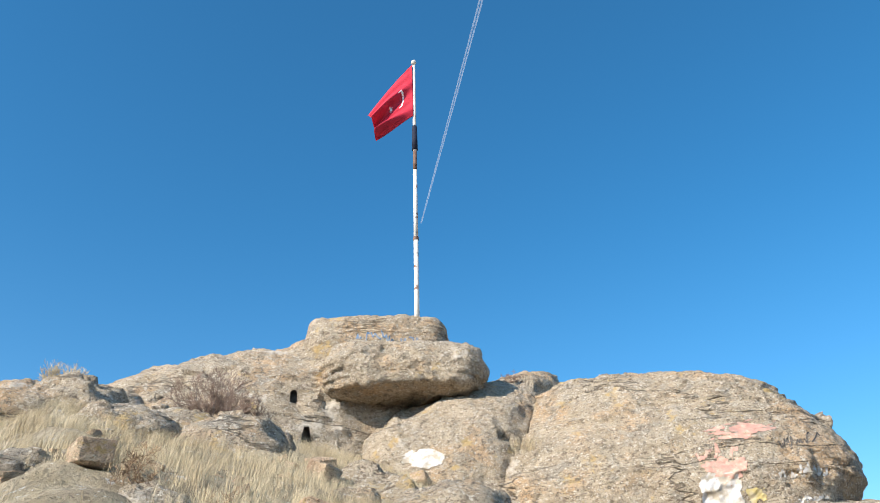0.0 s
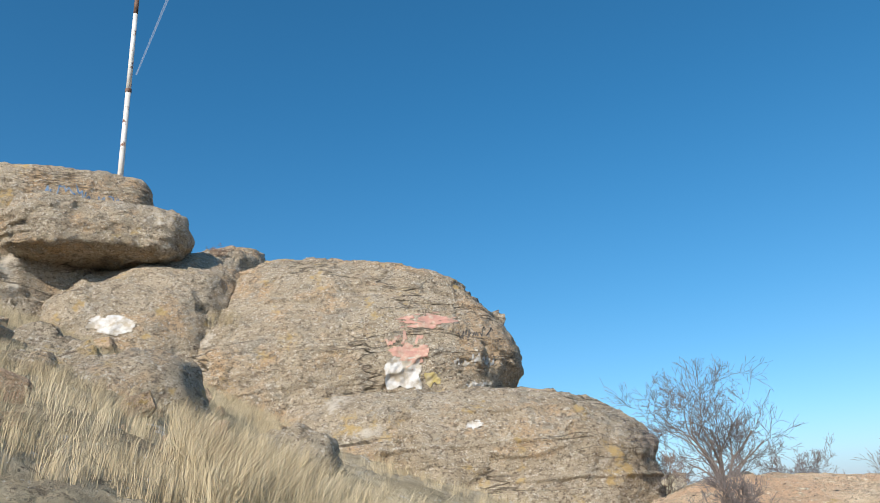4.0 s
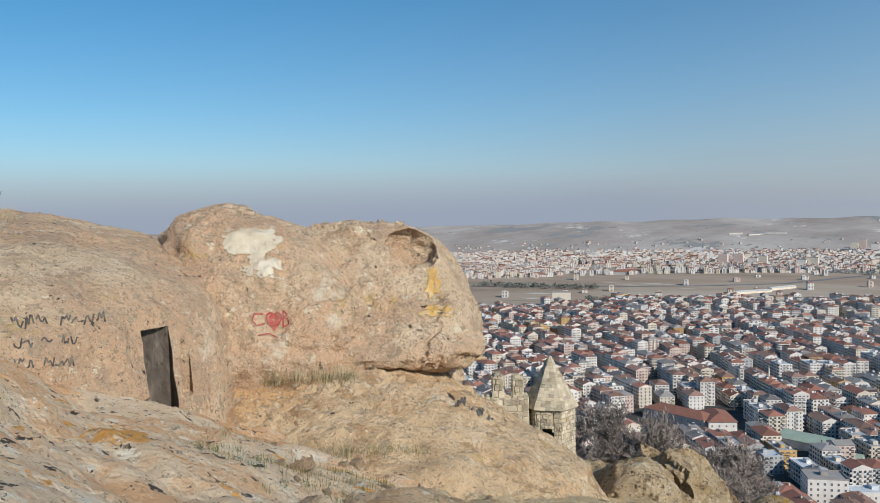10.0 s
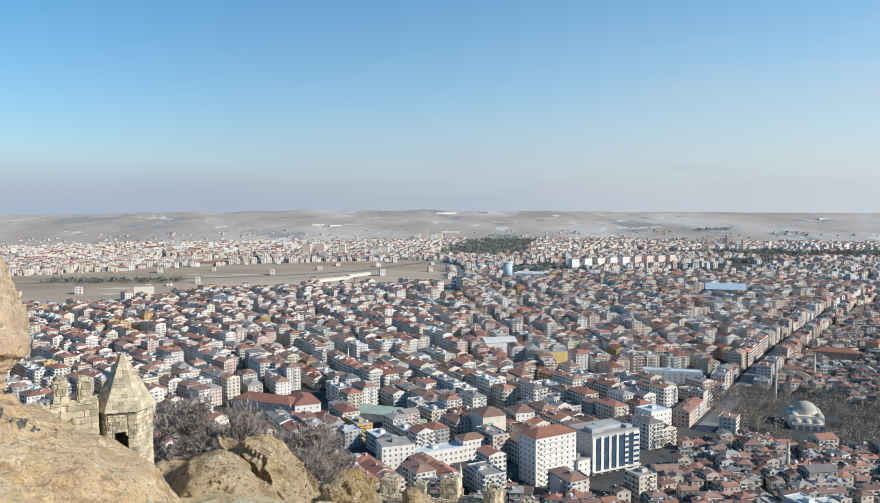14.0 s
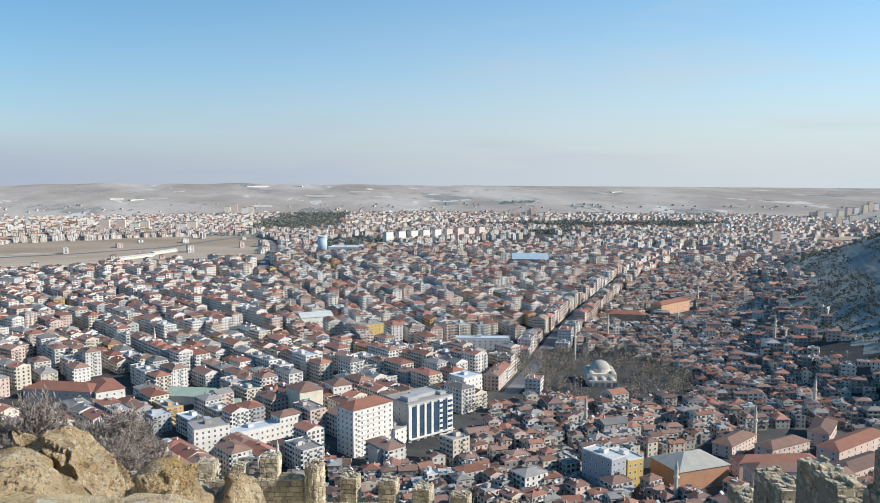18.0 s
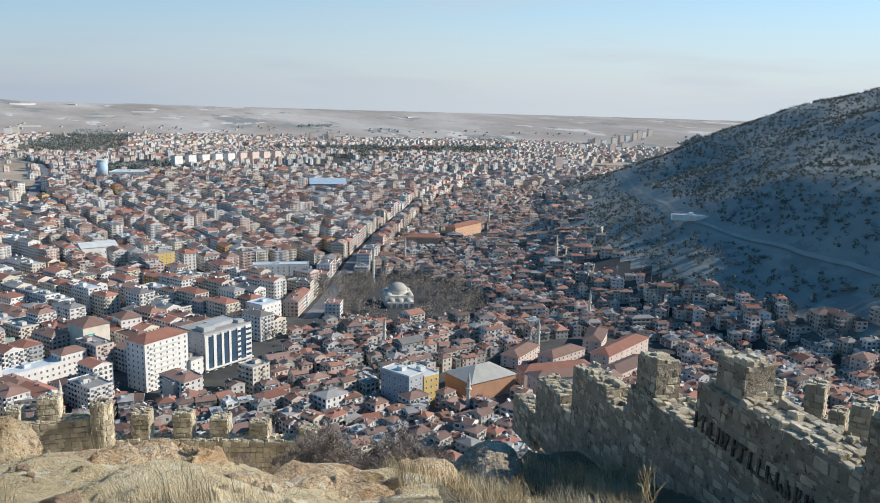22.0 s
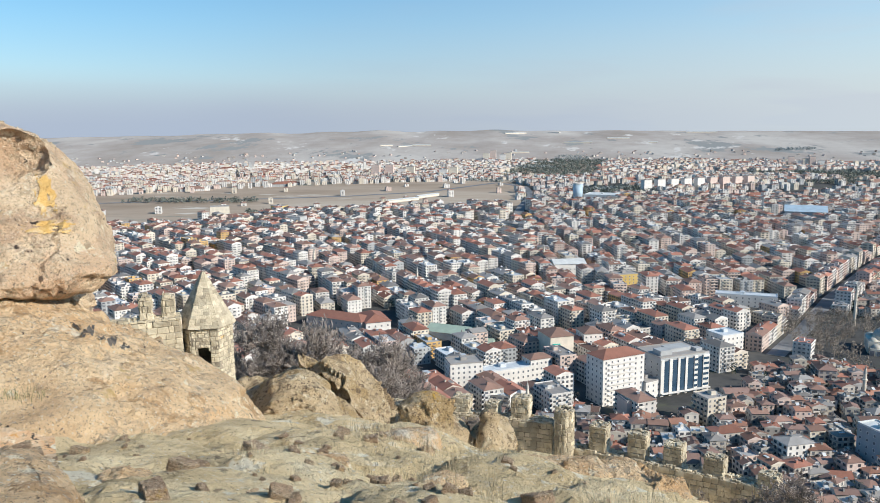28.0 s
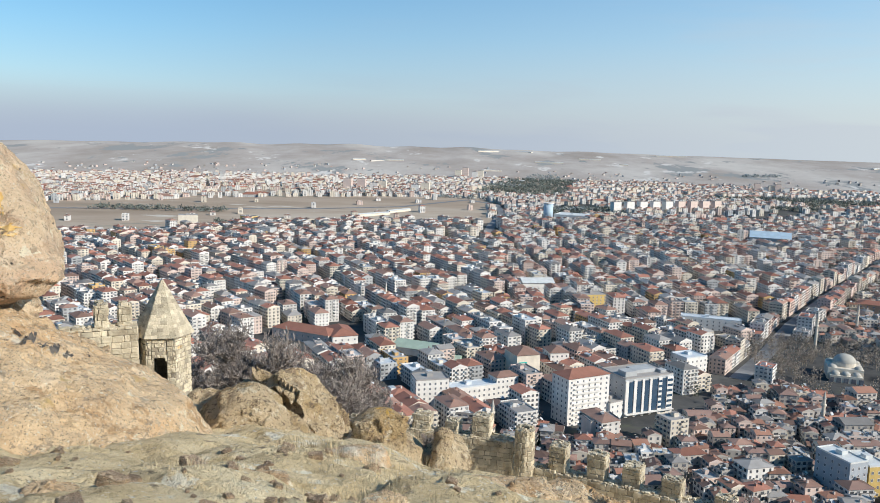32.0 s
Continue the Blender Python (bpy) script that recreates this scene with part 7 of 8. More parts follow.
def block(name, label, ax, ay, bx, by, deep, hgt, wall, roof_m, roof="flat", floors=0, cols=0, side_cols=0, z=None):
    """A building whose front runs from a to b; windows are parts."""
    L = math.hypot(bx - ax, by - ay)
    turn = math.atan2(by - ay, bx - ax)
    z = min(gz(ax, ay), gz(bx, by)) - 1 if z is None else z
    root = thing(name, Matrix.Translation((ax, ay, z)) @ Matrix.Rotation(turn, 4, "Z"), label, "building", "landmark buildings")
    part("wall", box(0, 0, 0, L, deep, hgt), wall, root)
    if roof == "flat":
        bm = box(0.4, 0.4, hgt, L - 0.4, deep - 0.4, hgt + 0.25)
        for x0, y0, x1, y1 in ((0, 0, L, 0.35), (0, deep - 0.35, L, deep), (0, 0.36, 0.35, deep - 0.36), (L - 0.35, 0.36, L, deep - 0.36)):
            box(x0, y0, hgt + 0.003, x1, y1, hgt + 0.9, bm)
        part("roof", bm, roof_m, root)
        part("stair_tower", box(L * 0.4, deep * 0.45, hgt + 0.26, L * 0.4 + 4, deep * 0.45 + 4, hgt + 2.4), roof_m, root)
    else:
        o, rh = 0.8, min(L, deep) * (0.22 if roof == "hip" else 0.16)
        bm = bmesh.new()
        k = min(L, deep) / 2 if roof == "hip" else 0.0
        vs = [bm.verts.new(p) for p in ((-o, -o, hgt), (L + o, -o, hgt), (L + o, deep + o, hgt), (-o, deep + o, hgt))]
        if L >= deep:
            r0, r1 = bm.verts.new((k - (0 if k else o), deep / 2, hgt + rh)), bm.verts.new((L - k + (0 if k else o), deep / 2, hgt + rh))
            fsx = ((0, 1, r1, r0), (2, 3, r0, r1), (1, 2, r1), (3, 0, r0))
        else:
            r0, r1 = bm.verts.new((L / 2, k - (0 if k else o), hgt + rh)), bm.verts.new((L / 2, deep - k + (0 if k else o), hgt + rh))
            fsx = ((1, 2, r1, r0), (3, 0, r0, r1), (0, 1, r0), (2, 3, r1))
        for f in fsx:
            bm.faces.new([vs[q] if isinstance(q, int) else q for q in f])
        bm.faces.new(vs[::-1])
        part("roof", bm, roof_m, root)
    if floors:
        fh = (hgt - 1.5) / floors
        for fl in range(floors):
            zb = 1.6 + fl * fh
            for q in range(cols):
                window(root, pose(L * (q + 0.5) / cols, 0, zb))
            for q in range(side_cols):
                window(root, pose(0, deep * (q + 0.5) / side_cols, zb, 0, 0, -90))
    return root


t0 = block("tower_block", "tall white office block of nine storeys under a red hipped roof", 77, 467, 105, 482, 17, 31, W_, RED_, "hip", 9, 7, 4)
for fl in range(9):
    part("balcony_band", box(4, -1.0, 1.0 + fl * 3.25, 24, -0.02, 1.9 + fl * 3.25), W_, t0)
block("office_annex", "low white annex beside the tall white block", 106, 480, 117, 487, 13, 12, W_, FELT_, "flat", 3, 3, 0)
t1 = block("glass_office", "grey and white office building with tall blue glass bays", 116, 486, 151, 502, 26, 26, G_, FELT_, "flat", 0, 0, 0)
for k, (x0, x1) in enumerate(((2.5, 6.5), (9, 13), (15, 19), (21, 26), (29, 33))):
    part("glass_bay", box(x0, -0.5, 3.5, x1, -0.03, 24), M_BLUEGLASS, t1, "tall blue glass bay")
for k, (x0, x1) in enumerate(((0, 2.4), (6.6, 8.9), (13.1, 14.9), (19.1, 20.9), (26.1, 28.9), (33.1, 38))):
    part("pier", box(x0, -1.0, 0, x1, -0.04, 25), W_, t1, "white wall pier")
part("canopy", box(0, -3, 3.0, 38, -1.05, 3.5), W_, t1)
for x0, y0, x1, y1, z in ((3, 4, 12, 12, 29.5), (14, 8, 30, 18, 28.6), (31, 4, 36, 9, 28.2)):
    part("plant_room", box(x0, y0, 26.26, x1, y1, z, None, 0.1), G_, t1, "grey rooftop plant room")
for fl in range(6):
    part("window_band", box(26.2, -1.06, 4.4 + 3.5 * fl, 28.8, -1.003, 6.0 + 3.5 * fl), M_BLUEGLASS, t1)
    part("window_band", box(33.3, -1.06, 4.4 + 3.5 * fl, 37.6, -1.003, 6.0 + 3.5 * fl), M_BLUEGLASS, t1)
for fl in range(6):
    for q in range(4):
        window(t1, pose(0, 3 + 6 * q, 3 + 3.6 * fl, 0, 0, -90))
block("school_building", "long white three-storey building with many windows", 6, 497, 36, 511, 12, 12.5, W_, METAL_, "flat", 3, 9, 3)
block("school_building", "white five-storey wing under a brown hipped roof", 36, 511, 51, 518, 12, 17, W_, BROWN_, "hip", 4, 5, 3)
block("apartment_building", "white block of flats with rows of balconies", -17, 486, 4, 492, 16, 21, W_, FELT_, "flat", 6, 6, 4)
block("town_house", "low pale building under a red hipped roof", -30, 478, -18, 482, 12, 12, G_, RED_, "hip", 3, 3, 2)
t2 = block("shop_building", "brown building with a large painted end hoarding", 52, 542, 69, 548, 22, 24, C_, BROWN_, "hip", 0, 0, 6)
part("hoarding_upper", box(1.5, -0.5, 9, 7.5, -0.05, 19), M_TEAL, t2, "teal painted hoarding")
part("hoarding_lower", box(1.5, -0.52, 4.5, 7.5, -0.06, 8.95), M_HOARD_RED, t2, "red painted hoarding")
for k in range(3):
    part("hoarding_bar", box(2.2, -0.56, 12 + 1.8 * k, 6.8, -0.51, 12.7 + 1.8 * k), W_, t2, "pale bar of lettering")
block("apartment_building", "white flats with brown tiled roof", 79, 567, 93, 570, 18, 20, W_, BROWN_, "hip", 5, 4, 4)
block("bank_building", "white bank building with dark glazed centre", 178, 562, 196, 571, 17, 20, W_, METAL_, "flat", 5, 5, 4)
block("apartment_building", "pinkish white flats with a plain gable wall", 86, 437, 104, 442, 13, 15, P_, FELT_, "flat", 0, 0, 0)
block("market_hall", "orange hall with wide pale low-pitched roof", 240, 366, 274, 369, 26, 12.5, M_ORANGE, M_TANROOF, "hip", 1, 4, 0)
block("business_centre", "yellow building with pale blue gable", 203, 374, 214, 378, 22, 20, M_BLUEWALL, M_PALEROOF, "flat", 5, 3, 5)
block("business_centre", "yellow and orange office building", 215, 378, 226, 380, 20, 17, M_YELLOW, M_PALEROOF, "flat", 4, 3, 0)
for k, (ax, ay, bx, by, dp, hg) in enumerate(((277, 352, 312, 344, 13, 17), (283, 372, 330, 362, 13, 14), (330, 340, 372, 352, 14, 15), (318, 388, 352, 396, 13, 13), (352, 372, 408, 392, 14, 14), (372, 402, 398, 424, 13, 13), (300, 402, 330, 418, 13, 12))):
    block("barracks", "long pale pink building under a brown tiled hipped roof", ax, ay, bx, by, dp, hg - 3, P_, M_TOWNSET[(7, 6, 11)[k % 3]], "hip", 3, 8, 2)
block("long_hall", "long white modern hall with flat roof", 227, 745, 279, 727, 14, 12, W_, METAL_, "flat", 3, 10, 2)
block("sports_hall", "big hall under a pale blue metal roof", 528, 1369, 590, 1345, 55, 16, G_, M_BLUEROOF, "gable")
block("shopping_centre", "white low shopping centre", 227, 1678, 300, 1650, 60, 16, W_, M_PALEROOF, "flat")
block("yellow_house", "bright yellow block of flats", 146, 818, 172, 826, 16, 15, M_YELLOW, FELT_, "flat", 4, 6, 3)
block("dome_roof_hall", "white hall with a wide pale roof", 88, 879, 124, 884, 26, 15, W_, M_PALEROOF, "gable", 2, 7, 3)
block("orange_flats", "orange block of flats", 134, 916, 160, 923, 15, 13, M_ORANGE, BROWN_, "hip", 4, 6, 2)
block("school_building", "long salmon school under a red tiled roof", 527, 853, 586, 882, 16, 15, M_SALMON, RED_, "hip", 3, 10, 2)
block("school_building", "salmon school under a red tiled roof", 443, 834, 481, 815, 16, 12, M_SALMON, RED_, "hip", 3, 7, 2)
block("grain_silo", "tall beige grain silo on the plain", -478, 1388, -446, 1398, 20, 27, C_, FELT_, "flat")
block("yellow_depot", "yellow depot on the edge of the plain", -399, 1506, -374, 1494, 18, 17, M_YELLOW, FELT_, "flat")
block("tower_block", "unfinished dark tower block", -315, 1273, -287, 1264, 22, 22, G_, FELT_, "flat", 5, 6, 3)
block("school_building", "long pale building under a wide red roof", -148, 660, -96, 634, 20, 10, P_, RED_, "hip", 2, 10, 3)
block("school_building", "pale wing under a wide red roof", -92, 632, -72, 640, 36, 10, W_, RED_, "hip", 2, 4, 6)
block("workshop", "low workshop with green metal roof", -42, 622, -9, 608, 24, 7, W_, M_GREENROOF, "gable")
block("workshop", "low workshop with green metal roof", -20, 592, 10, 580, 18, 7, C_, M_GREENROOF, "gable")
for k in range(9):
    t = k / 8
    x, y = 397 + (680 - 397) * t, 1882 + (2010 - 1882) * t
    block("slab_block", "one of a row of pale high slab blocks" if k < 5 else "one of a row of pinkish high slab blocks", x, y, x + 20, y + 10, 14, 30, W_ if k < 5 else P_, FELT_, "flat")
# pale blocks standing up out of the far suburbs
TOWERS = ((40.6, -3.4), (41.2, -3.1), (41.6, -3.1), (42.1, -3.0), (42.8, -2.9), (43.3, -2.8), (43.7, -2.6), (44.2, -2.5), (44.5, -2.4), (44.8, -2.3), (45.2, -2.2), (21.3, -3.3), (21.8, -3.3), (22.2, -3.3), (22.6, -3.3), (23.1, -3.3))
TOWERS += ((0.7, -2.9), (1.2, -2.8), (1.9, -2.9), (2.3, -2.9), (-6.3, -4.0), (-5.4, -4.0), (-4.8, -4.0), (-7.3, -4.0), (-2.4, -4.1), (-1.7, -4.1), (42.7, -3.6), (43.1, -3.5), (43.5, -3.3), (39.0, -4.9), (39.4, -4.7))
for k, (a, e) in enumerate(TOWERS):
    p = on_land(a, e)
    wide = 20 if a > 20 else 26
    block("slab_block", "pale high slab block in the far suburbs", p.x - wide / 2, p.y, p.x + wide / 2, p.y - 4, 14, 26 + 6 * (k % 3), (W_, C_, P_)[k % 3], FELT_, "flat")
SHEDS = ((-6.9, -1.8, -6.0, -1.8), (-5.6, -1.9, -4.6, -1.8), (-4.6, -1.8, -3.3, -1.8), (2.1, -1.0, 3.6, -1.0), (4.5, -0.9, 5.9, -1.0), (6.2, -1.7, 8.2, -1.7), (9.3, -1.4, 10.8, -1.4), (2.4, -2.4, 3.8, -2.4), (14.6, -1.0, 16.6, -1.0), (28.1, -1.4, 28.8, -1.3), (12.1, -1.7, 12.7, -1.7))
SHEDS += ((3.7, -3.1, 5.5, -3.1), (1.9, -3.9, 3.1, -3.9), (0.4, -3.6, 1.8, -3.8), (25.8, -3.2, 29.2, -3.2), (34.0, -3.4, 35.0, -3.4), (-6.4, -5.9, -4.2, -5.7), (-4.2, -5.6, -2.7, -5.4))
for a0, e0, a1, e1 in SHEDS:
    p, q = on_land(a0, e0), on_land(a1, e1)
    block("long_shed", "long white shed on the open plain", p.x, p.y, q.x, q.y, 12, 6, C_, M_PALEROOF, "gable")
# round glass tower of the shopping centre
rt = thing("round_tower", Matrix.Translation((215, 1680, gz(215, 1680))), "round pale blue glass tower", "building")
part("shaft", tube(10, 10, 0, 38, 28), M_BLUEROOF, rt, smooth=True)
part("crown", tube(11, 11, 38, 40, 28), W_, rt)
# mosque with grey domes
M_DOME = paint("lead_dome", (0.44, 0.41, 0.36), 0.8, 0.02)
mos = thing("mosque", Matrix.Translation((309, 593, gz(309, 593) - 0.5)) @ pose(0, 0, 0, 0, 0, -20) @ Matrix.Diagonal((1.12, 1.12, 1.1, 1)), "pale stone mosque with grey lead domes", "mosque")
part("hall", box(-11, -11, 0, 11, 11, 9), C_, mos)
part("drum", tube(7.6, 7.4, 9, 11.5, 24), C_, mos)


def dome(x, y, z, r):
    bm = bmesh.new()
    bmesh.ops.create_uvsphere(bm, u_segments=24, v_segments=14, radius=r, matrix=Matrix.Translation((x, y, z)) @ Matrix.Diagonal((1, 1, 0.82, 1)))
    return bm


part("main_dome", dome(0, 0, 11, 7.4), M_DOME, mos, smooth=True)
for x, y in ((-8, -8), (8, -8), (8, 8), (-8, 8), (0, -13.5), (-6.5, -13.5), (6.5, -13.5)):
    part("small_dome", dome(x, y, 8.6 if abs(y) < 10 else 5.6, 3.0), M_DOME, mos, smooth=True)
part("porch", box(-10, -17, 0, 10, -11.03, 5.4), C_, mos)
for x in (-9, -4.5, 0, 4.5, 9):
    part("arch_opening", box(x - 1.4, -17.12, 0, x + 1.4, -17.03, 4), M_TOWNSET[5], mos)


def minaret(x, y, hgt):
    root = thing("minaret", Matrix.Translation((x, y, gz(x, y) - 0.5)), "slender pale stone minaret with a pointed cap", "minaret", "minarets")
    part("shaft", tube(1.3, 1.0, 0, hgt * 0.78, 14), C_, root)
    part("gallery", tube(1.7, 1.7, hgt * 0.6, hgt * 0.63, 14), C_, root)
    part("cap", tube(1.15, 0.03, hgt * 0.78, hgt, 14), M_DOME, root)


for x, y, hg in ((321, 667, 38), (229, 352, 26), (330, 420, 28), (420, 470, 28), (30, 452, 22), (505, 620, 30), (-60, 780, 30), (80, 930, 30), (240, 480, 24), (-190, 900, 30), (395, 742, 30), (610, 900, 30)):
    minaret(x, y, hg)
sm = thing("small_mosque", Matrix.Translation((238, 352, gz(238, 352) - 0.5)), "small mosque with one white dome", "mosque")
part("hall", box(-5, -5, 0, 5, 5, 6), C_, sm)
part("dome", dome(0, 0, 6, 4.4), M_PALEROOF, sm, smooth=True)


# ---- roads ----
def ribbon(name, pts, width, material, label, lift=0.35):
    vs, fs = [], []
    dense = []
    for (ax, ay), (bx, by) in zip(pts, pts[1:]):
        n = max(2, int(math.hypot(bx - ax, by - ay) / 12))
        dense += [(ax + (bx - ax) * q / n, ay + (by - ay) * q / n) for q in range(n)]
    dense.append(pts[-1])
    for k, (x, y) in enumerate(dense):
        x1, y1 = dense[min(k + 1, len(dense) - 1)]
        x0, y0 = dense[max(k - 1, 0)]
        L = math.hypot(x1 - x0, y1 - y0) or 1
        nx, ny = -(y1 - y0) / L * width / 2, (x1 - x0) / L * width / 2
        vs += [(x + nx, y + ny, gz(x + nx, y + ny) + lift), (x - nx, y - ny, gz(x - nx, y - ny) + lift)]
    for k in range(len(dense) - 1):
        fs.append((2 * k, 2 * k + 1, 2 * k + 3, 2 * k + 2))
    tagged(new(name, mesh(name, vs, fs, [material])), label, "road", kind="structure")


M_ASPHALT = mat("pale_asphalt", [(0.35, (0.16, 0.16, 0.165)), (0.65, (0.24, 0.24, 0.245))], 0.05, 8, 0.9)
M_TRACK = mat("hill_track", [(0.35, (0.30, 0.29, 0.265)), (0.65, (0.38, 0.365, 0.335))], 0.05, 8, 0.9)
ribbon("road", AVENUE, 13, M_ASPHALT, "wide grey avenue through the town")
ribbon("road", RING, 18, M_ASPHALT, "curving grey ring road across the plain")
hill_pts = [on_land(a, e) for a, e in ((42.8, -4.9), (44.2, -5.7), (45.6, -6.5), (47.2, -7.4), (48.7, -8.0), (50.5, -8.5), (52.7, -9.0), (55.5, -9.5), (58.5, -10.0), (61.5, -10.8))]
ribbon("road", [(p.x, p.y) for p in hill_pts], 4.0, M_TRACK, "pale track winding along the wooded hill", 1.2)
hp = on_land(48.6, -8.0)
hut = block("hill_restaurant", "long low white building beside the hill track", hp.x - 18, hp.y + 12, hp.x + 14, hp.y - 14, 9, 5, W_, M_PALEROOF, "flat", 0, 0, 0, hp.z + 1)

# ---- trees of the town, parks, plantations and hill ----
M_TOWNTREE = mat("town_tree", [(0.3, (0.22, 0.18, 0.145)), (0.7, (0.34, 0.285, 0.235))], 0.4, 3, 0.95, island=0.35)
M_EVERGREEN = mat("evergreen", [(0.3, (0.03, 0.045, 0.03)), (0.7, (0.065, 0.08, 0.05))], 0.4, 3, 0.95, island=0.4)
M_WOODS = mat("evergreen_wood", [(0.3, (0.11, 0.125, 0.11)), (0.7, (0.18, 0.195, 0.17))], 0.2, 3, 0.95, island=0.25)
# foliage lightened to a pale grey-green, standing in for haze over the plain
M_PLANTATION = mat("hazed_plantation", [(0.3, (0.28, 0.30, 0.29)), (0.7, (0.36, 0.38, 0.37))], 0.2, 3, 0.95, island=0.2)
# pines lifted a little too, in place of haze
M_HILLTREE = mat("hill_pines", [(0.3, (0.10, 0.11, 0.095)), (0.7, (0.145, 0.15, 0.125))], 0.2, 3, 0.95, island=0.2)
tr = random.Random(9)


def clump(b, x, y, z, r, hgt, n, size):
    """A ragged crown of small leaf or twig sprays round a thin stem."""
    b.quad((x - 0.15, y, z), (x + 0.15, y, z), (x + 0.1, y, z + hgt * 0.6), (x - 0.1, y, z + hgt * 0.6), 0)
    for k in range(n):
        a, c = tr.uniform(0, 6.283), tr.uniform(-1, 1)
        rr = tr.random() ** 0.4
        px, py, pz = x + r * rr * math.cos(a) * math.sqrt(1 - c * c), y + r * rr * math.sin(a) * math.sqrt(1 - c * c), z + hgt * (0.58 + 0.42 * rr * c)
        d = [Vector([tr.gauss(0, 1) for _ in range(3)]).normalized() * size * tr.uniform(0.5, 1.2) for _ in range(3)]
        b.tri(*[(px + q.x, py + q.y, pz + q.z) for q in d], 0)


groups = {"wood": Bulk(), "bare": Bulk(), "green": Bulk(), "plant": Bulk(), "pine": Bulk()}
for k in range(420):
    a, rr = tr.uniform(0, 6.283), tr.random() ** 0.5
    x, y = 318 + 72 * rr * math.cos(a), 612 + 92 * rr * math.sin(a)
    if math.hypot(x - 309, y - 593) > 30 and math.hypot(x - 290, y - 555) > 18:
        clump(groups["bare"], x, y, gz(x, y), 3.2, tr.uniform(8, 13), 60, 0.85)
for x, y, ln in courts:
    for k in range(4 if ln > 5 else 1):
        px, py = x + tr.uniform(-0.3, 0.3) * ln, y + tr.uniform(-0.3, 0.3) * ln
        clump(groups["green" if tr.random() < 0.45 else "bare"], px, py, gz(px, py), tr.uniform(2.0, 3.2), tr.uniform(6, 13), 26 if math.hypot(x, y) < 900 else 14, 0.95)
# slope wood under the turret, down to the first streets
for k in range(700):
    az, r = tr.uniform(-24, 30), tr.uniform(75, 330)
    x, y = r * math.sin(radians(az)), r * math.cos(radians(az))
    clump(groups["bare"], x, y, gz(x, y), 3.0, tr.uniform(6, 10), 70, 0.6)
for cx, cy, rx, ry in WOODS:
    for k in range(int(rx * ry / 55) + 60):
        y = cy + ry * tr.uniform(-1, 1)
        x = cx + rx * tr.uniform(-1, 1) + 0.22 * (y - cy) * (ry > 300)
        clump(groups["wood"], x, y, gz(x, y), tr.uniform(5, 7), tr.uniform(8, 13), 16, 3.0)
# shelter belts and plantations far out on the plain
BELTS = ((-4.2, -3.7, -0.9, -3.9, 8), (-1.9, -4.3, 3.4, -4.5, 10), (-1.6, -3.5, 1.8, -3.5, 14), (2.3, -3.4, 5.6, -3.5, 45), (5.6, -2.9, 8.0, -2.8, 80), (7.8, -5.1, 10.9, -5.0, 25), (17.0, -2.0, 19.7, -2.1, 20), (19.7, -1.7, 24.8, -1.5, 60), (20.3, -2.2, 22.7, -2.1, 25),
         (21.9, -3.6, 31.7, -3.5, 40), (10.8, -2.0, 13.6, -2.0, 15), (10.8, -1.4, 15.7, -1.4, 12), (28.7, -2.1, 31.8, -1.9, 40))
BELTS += ((31.7, -1.8, 36.4, -1.6, 50), (36.7, -1.2, 40.0, -1.1, 30), (31.8, -3.0, 36.5, -2.9, 70), (36.5, -3.2, 40.2, -3.0, 60), (-5.5, -0.85, -2.4, -1.0, 25), (-3.1, -1.6, -0.3, -1.5, 40), (44.5, -3.0, 48.4, -2.4, 40))
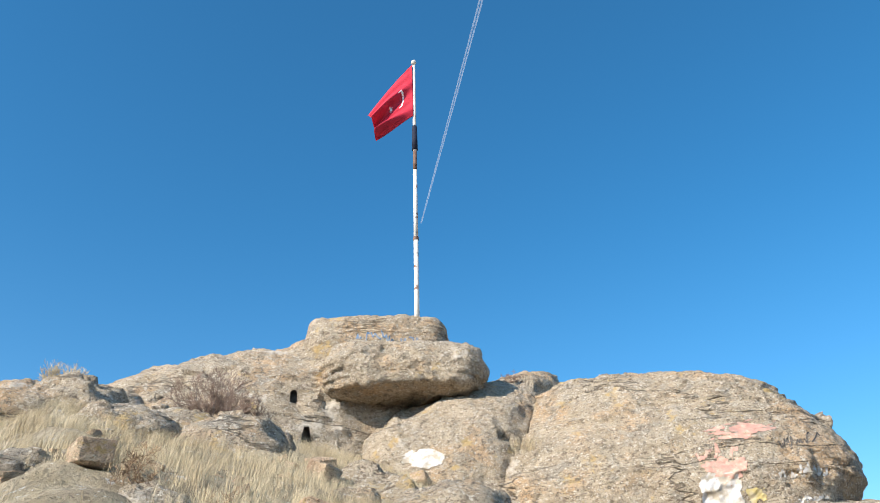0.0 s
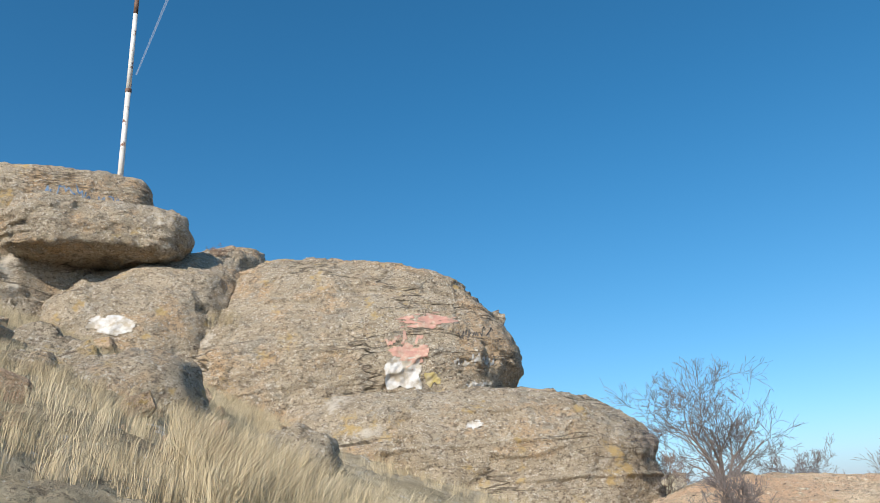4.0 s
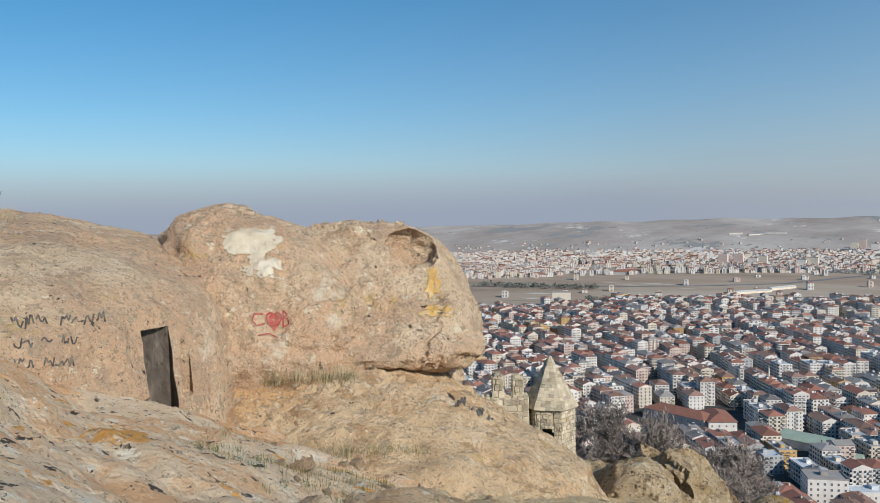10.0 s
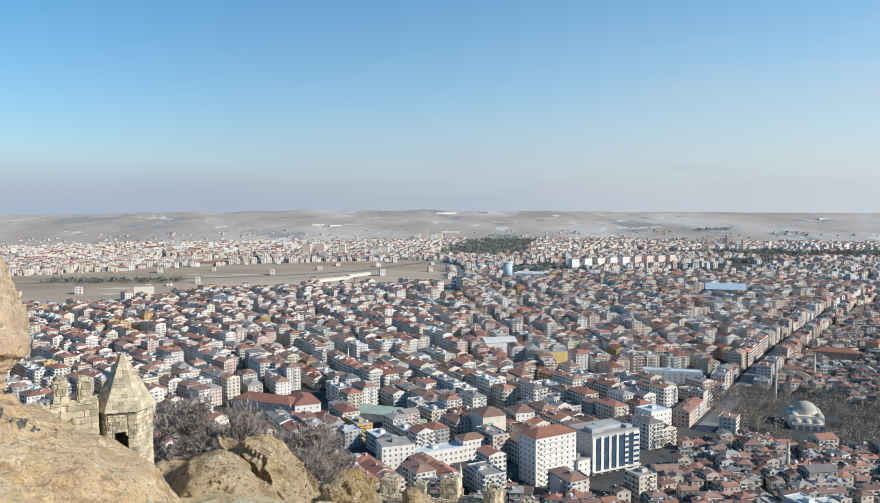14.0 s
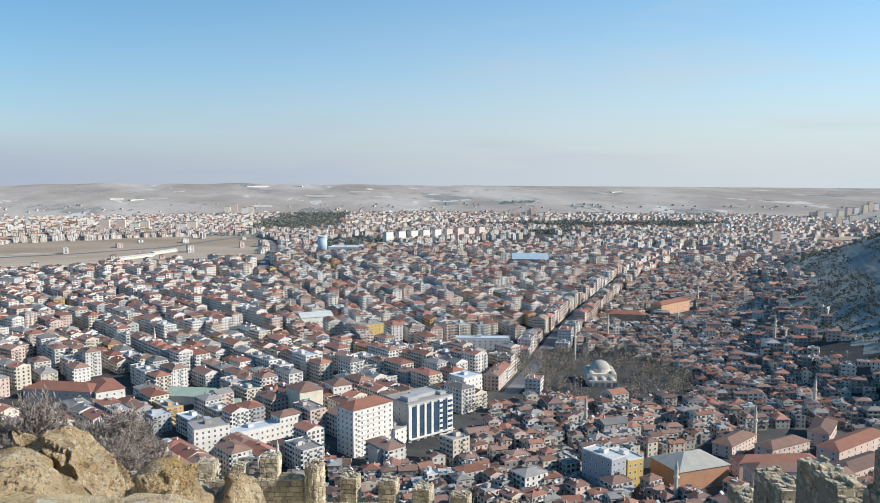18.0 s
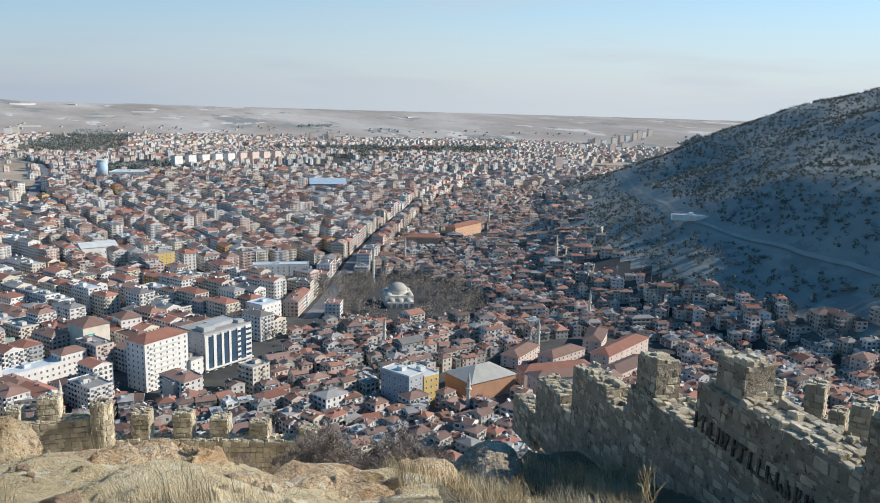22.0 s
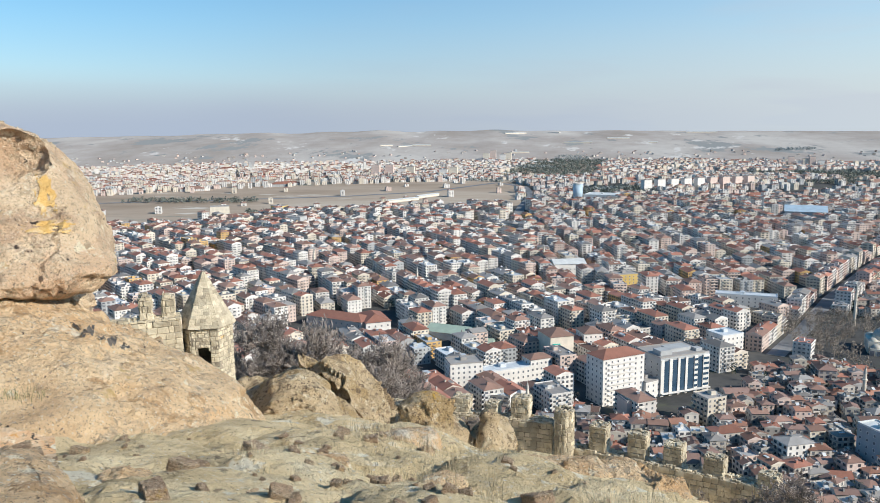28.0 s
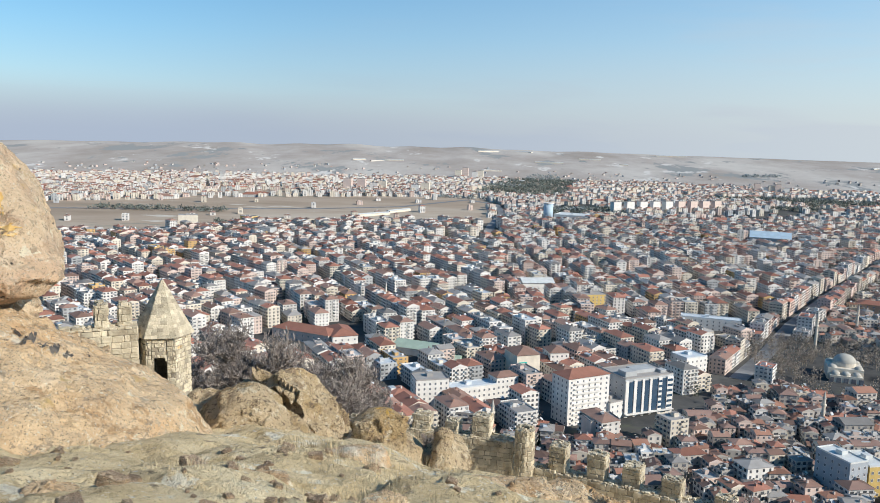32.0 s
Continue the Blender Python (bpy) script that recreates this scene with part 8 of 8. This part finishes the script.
for a0, e0, a1, e1, deep in BELTS:
    if max(e0, e1) > -2.1:
        continue
    p, q = on_land(a0, e0), on_land(a1, e1)
    for k in range(int((q - p).length * (0.35 + deep / 120))):
        t = tr.random()
        x, y = p.x + (q.x - p.x) * t + tr.uniform(-4, 4), p.y + (q.y - p.y) * t + deep * 1.6 * tr.uniform(-1, 1) * (1 - (2 * t - 1) ** 4)
        clump(groups["plant"], x, y, gz(x, y), 5, tr.uniform(7, 12), 12, 3.2)
for k in range(9500):
    az, r = tr.uniform(36, 66), tr.uniform(620, 1750)
    x, y = r * math.sin(radians(az)), r * math.cos(radians(az))
    zz = gz(x, y)
    if zz > TOWN_Z + 28 + 30 * noise.noise(Vector((x / 90, y / 90, 1))) and seg_dist(x, y, [(p.x, p.y) for p in hill_pts]) > 12:
        clump(groups["pine"], x, y, zz - 0.5, tr.uniform(2.0, 3.2), tr.uniform(3, 6), 10, 1.7)
for key, material, name, label in (("wood", M_WOODS, "plantations", "dark evergreen woods among the suburbs"), ("bare", M_TOWNTREE, "town_trees", "leafless street and park trees"), ("green", M_EVERGREEN, "town_trees", "dark evergreen trees between the houses"), ("plant", M_PLANTATION, "plantations", "tree plantations on the plain, paled for haze"), ("pine", M_HILLTREE, "hill_woods", "dark pines covering the hill")):
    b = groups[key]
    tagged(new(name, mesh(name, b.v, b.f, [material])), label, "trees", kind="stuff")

# ---- vapour trails ----
M_TRAIL = bpy.data.materials.new("vapour")
M_TRAIL.use_nodes = True
nt, lt = M_TRAIL.node_tree.nodes, M_TRAIL.node_tree.links
nt["Principled BSDF"].inputs["Base Color"].default_value = (0.9, 0.9, 0.9, 1)
nt["Principled BSDF"].inputs["Roughness"].default_value = 1.0
nt["Principled BSDF"].inputs["Alpha"].default_value = 0.28
for k, off in enumerate((0.0, 0.30)):
    p, q = bearing(-107.0 - off, 47.0), bearing(-113.75 - off * 0.2, 31.2)
    w = (q - p).cross(p).normalized()
    vs, fs = [], []
    for i in range(41):
        t = i / 40
        c = p.lerp(q, t) * 4600
        hw = 5.0 - 2.8 * t
        for sg in (-1, 1):
            vs.append(tuple(c + w * hw * sg))
    for i in range(40):
        fs.append((2 * i, 2 * i + 1, 2 * i + 3, 2 * i + 2))
    o = tagged(new("vapour_trail", mesh("vapour_trail", vs, fs, [M_TRAIL], True)), "thin white vapour trail in the blue sky", "vapour trail", "vapour trails", "structure")
    o.visible_shadow = False
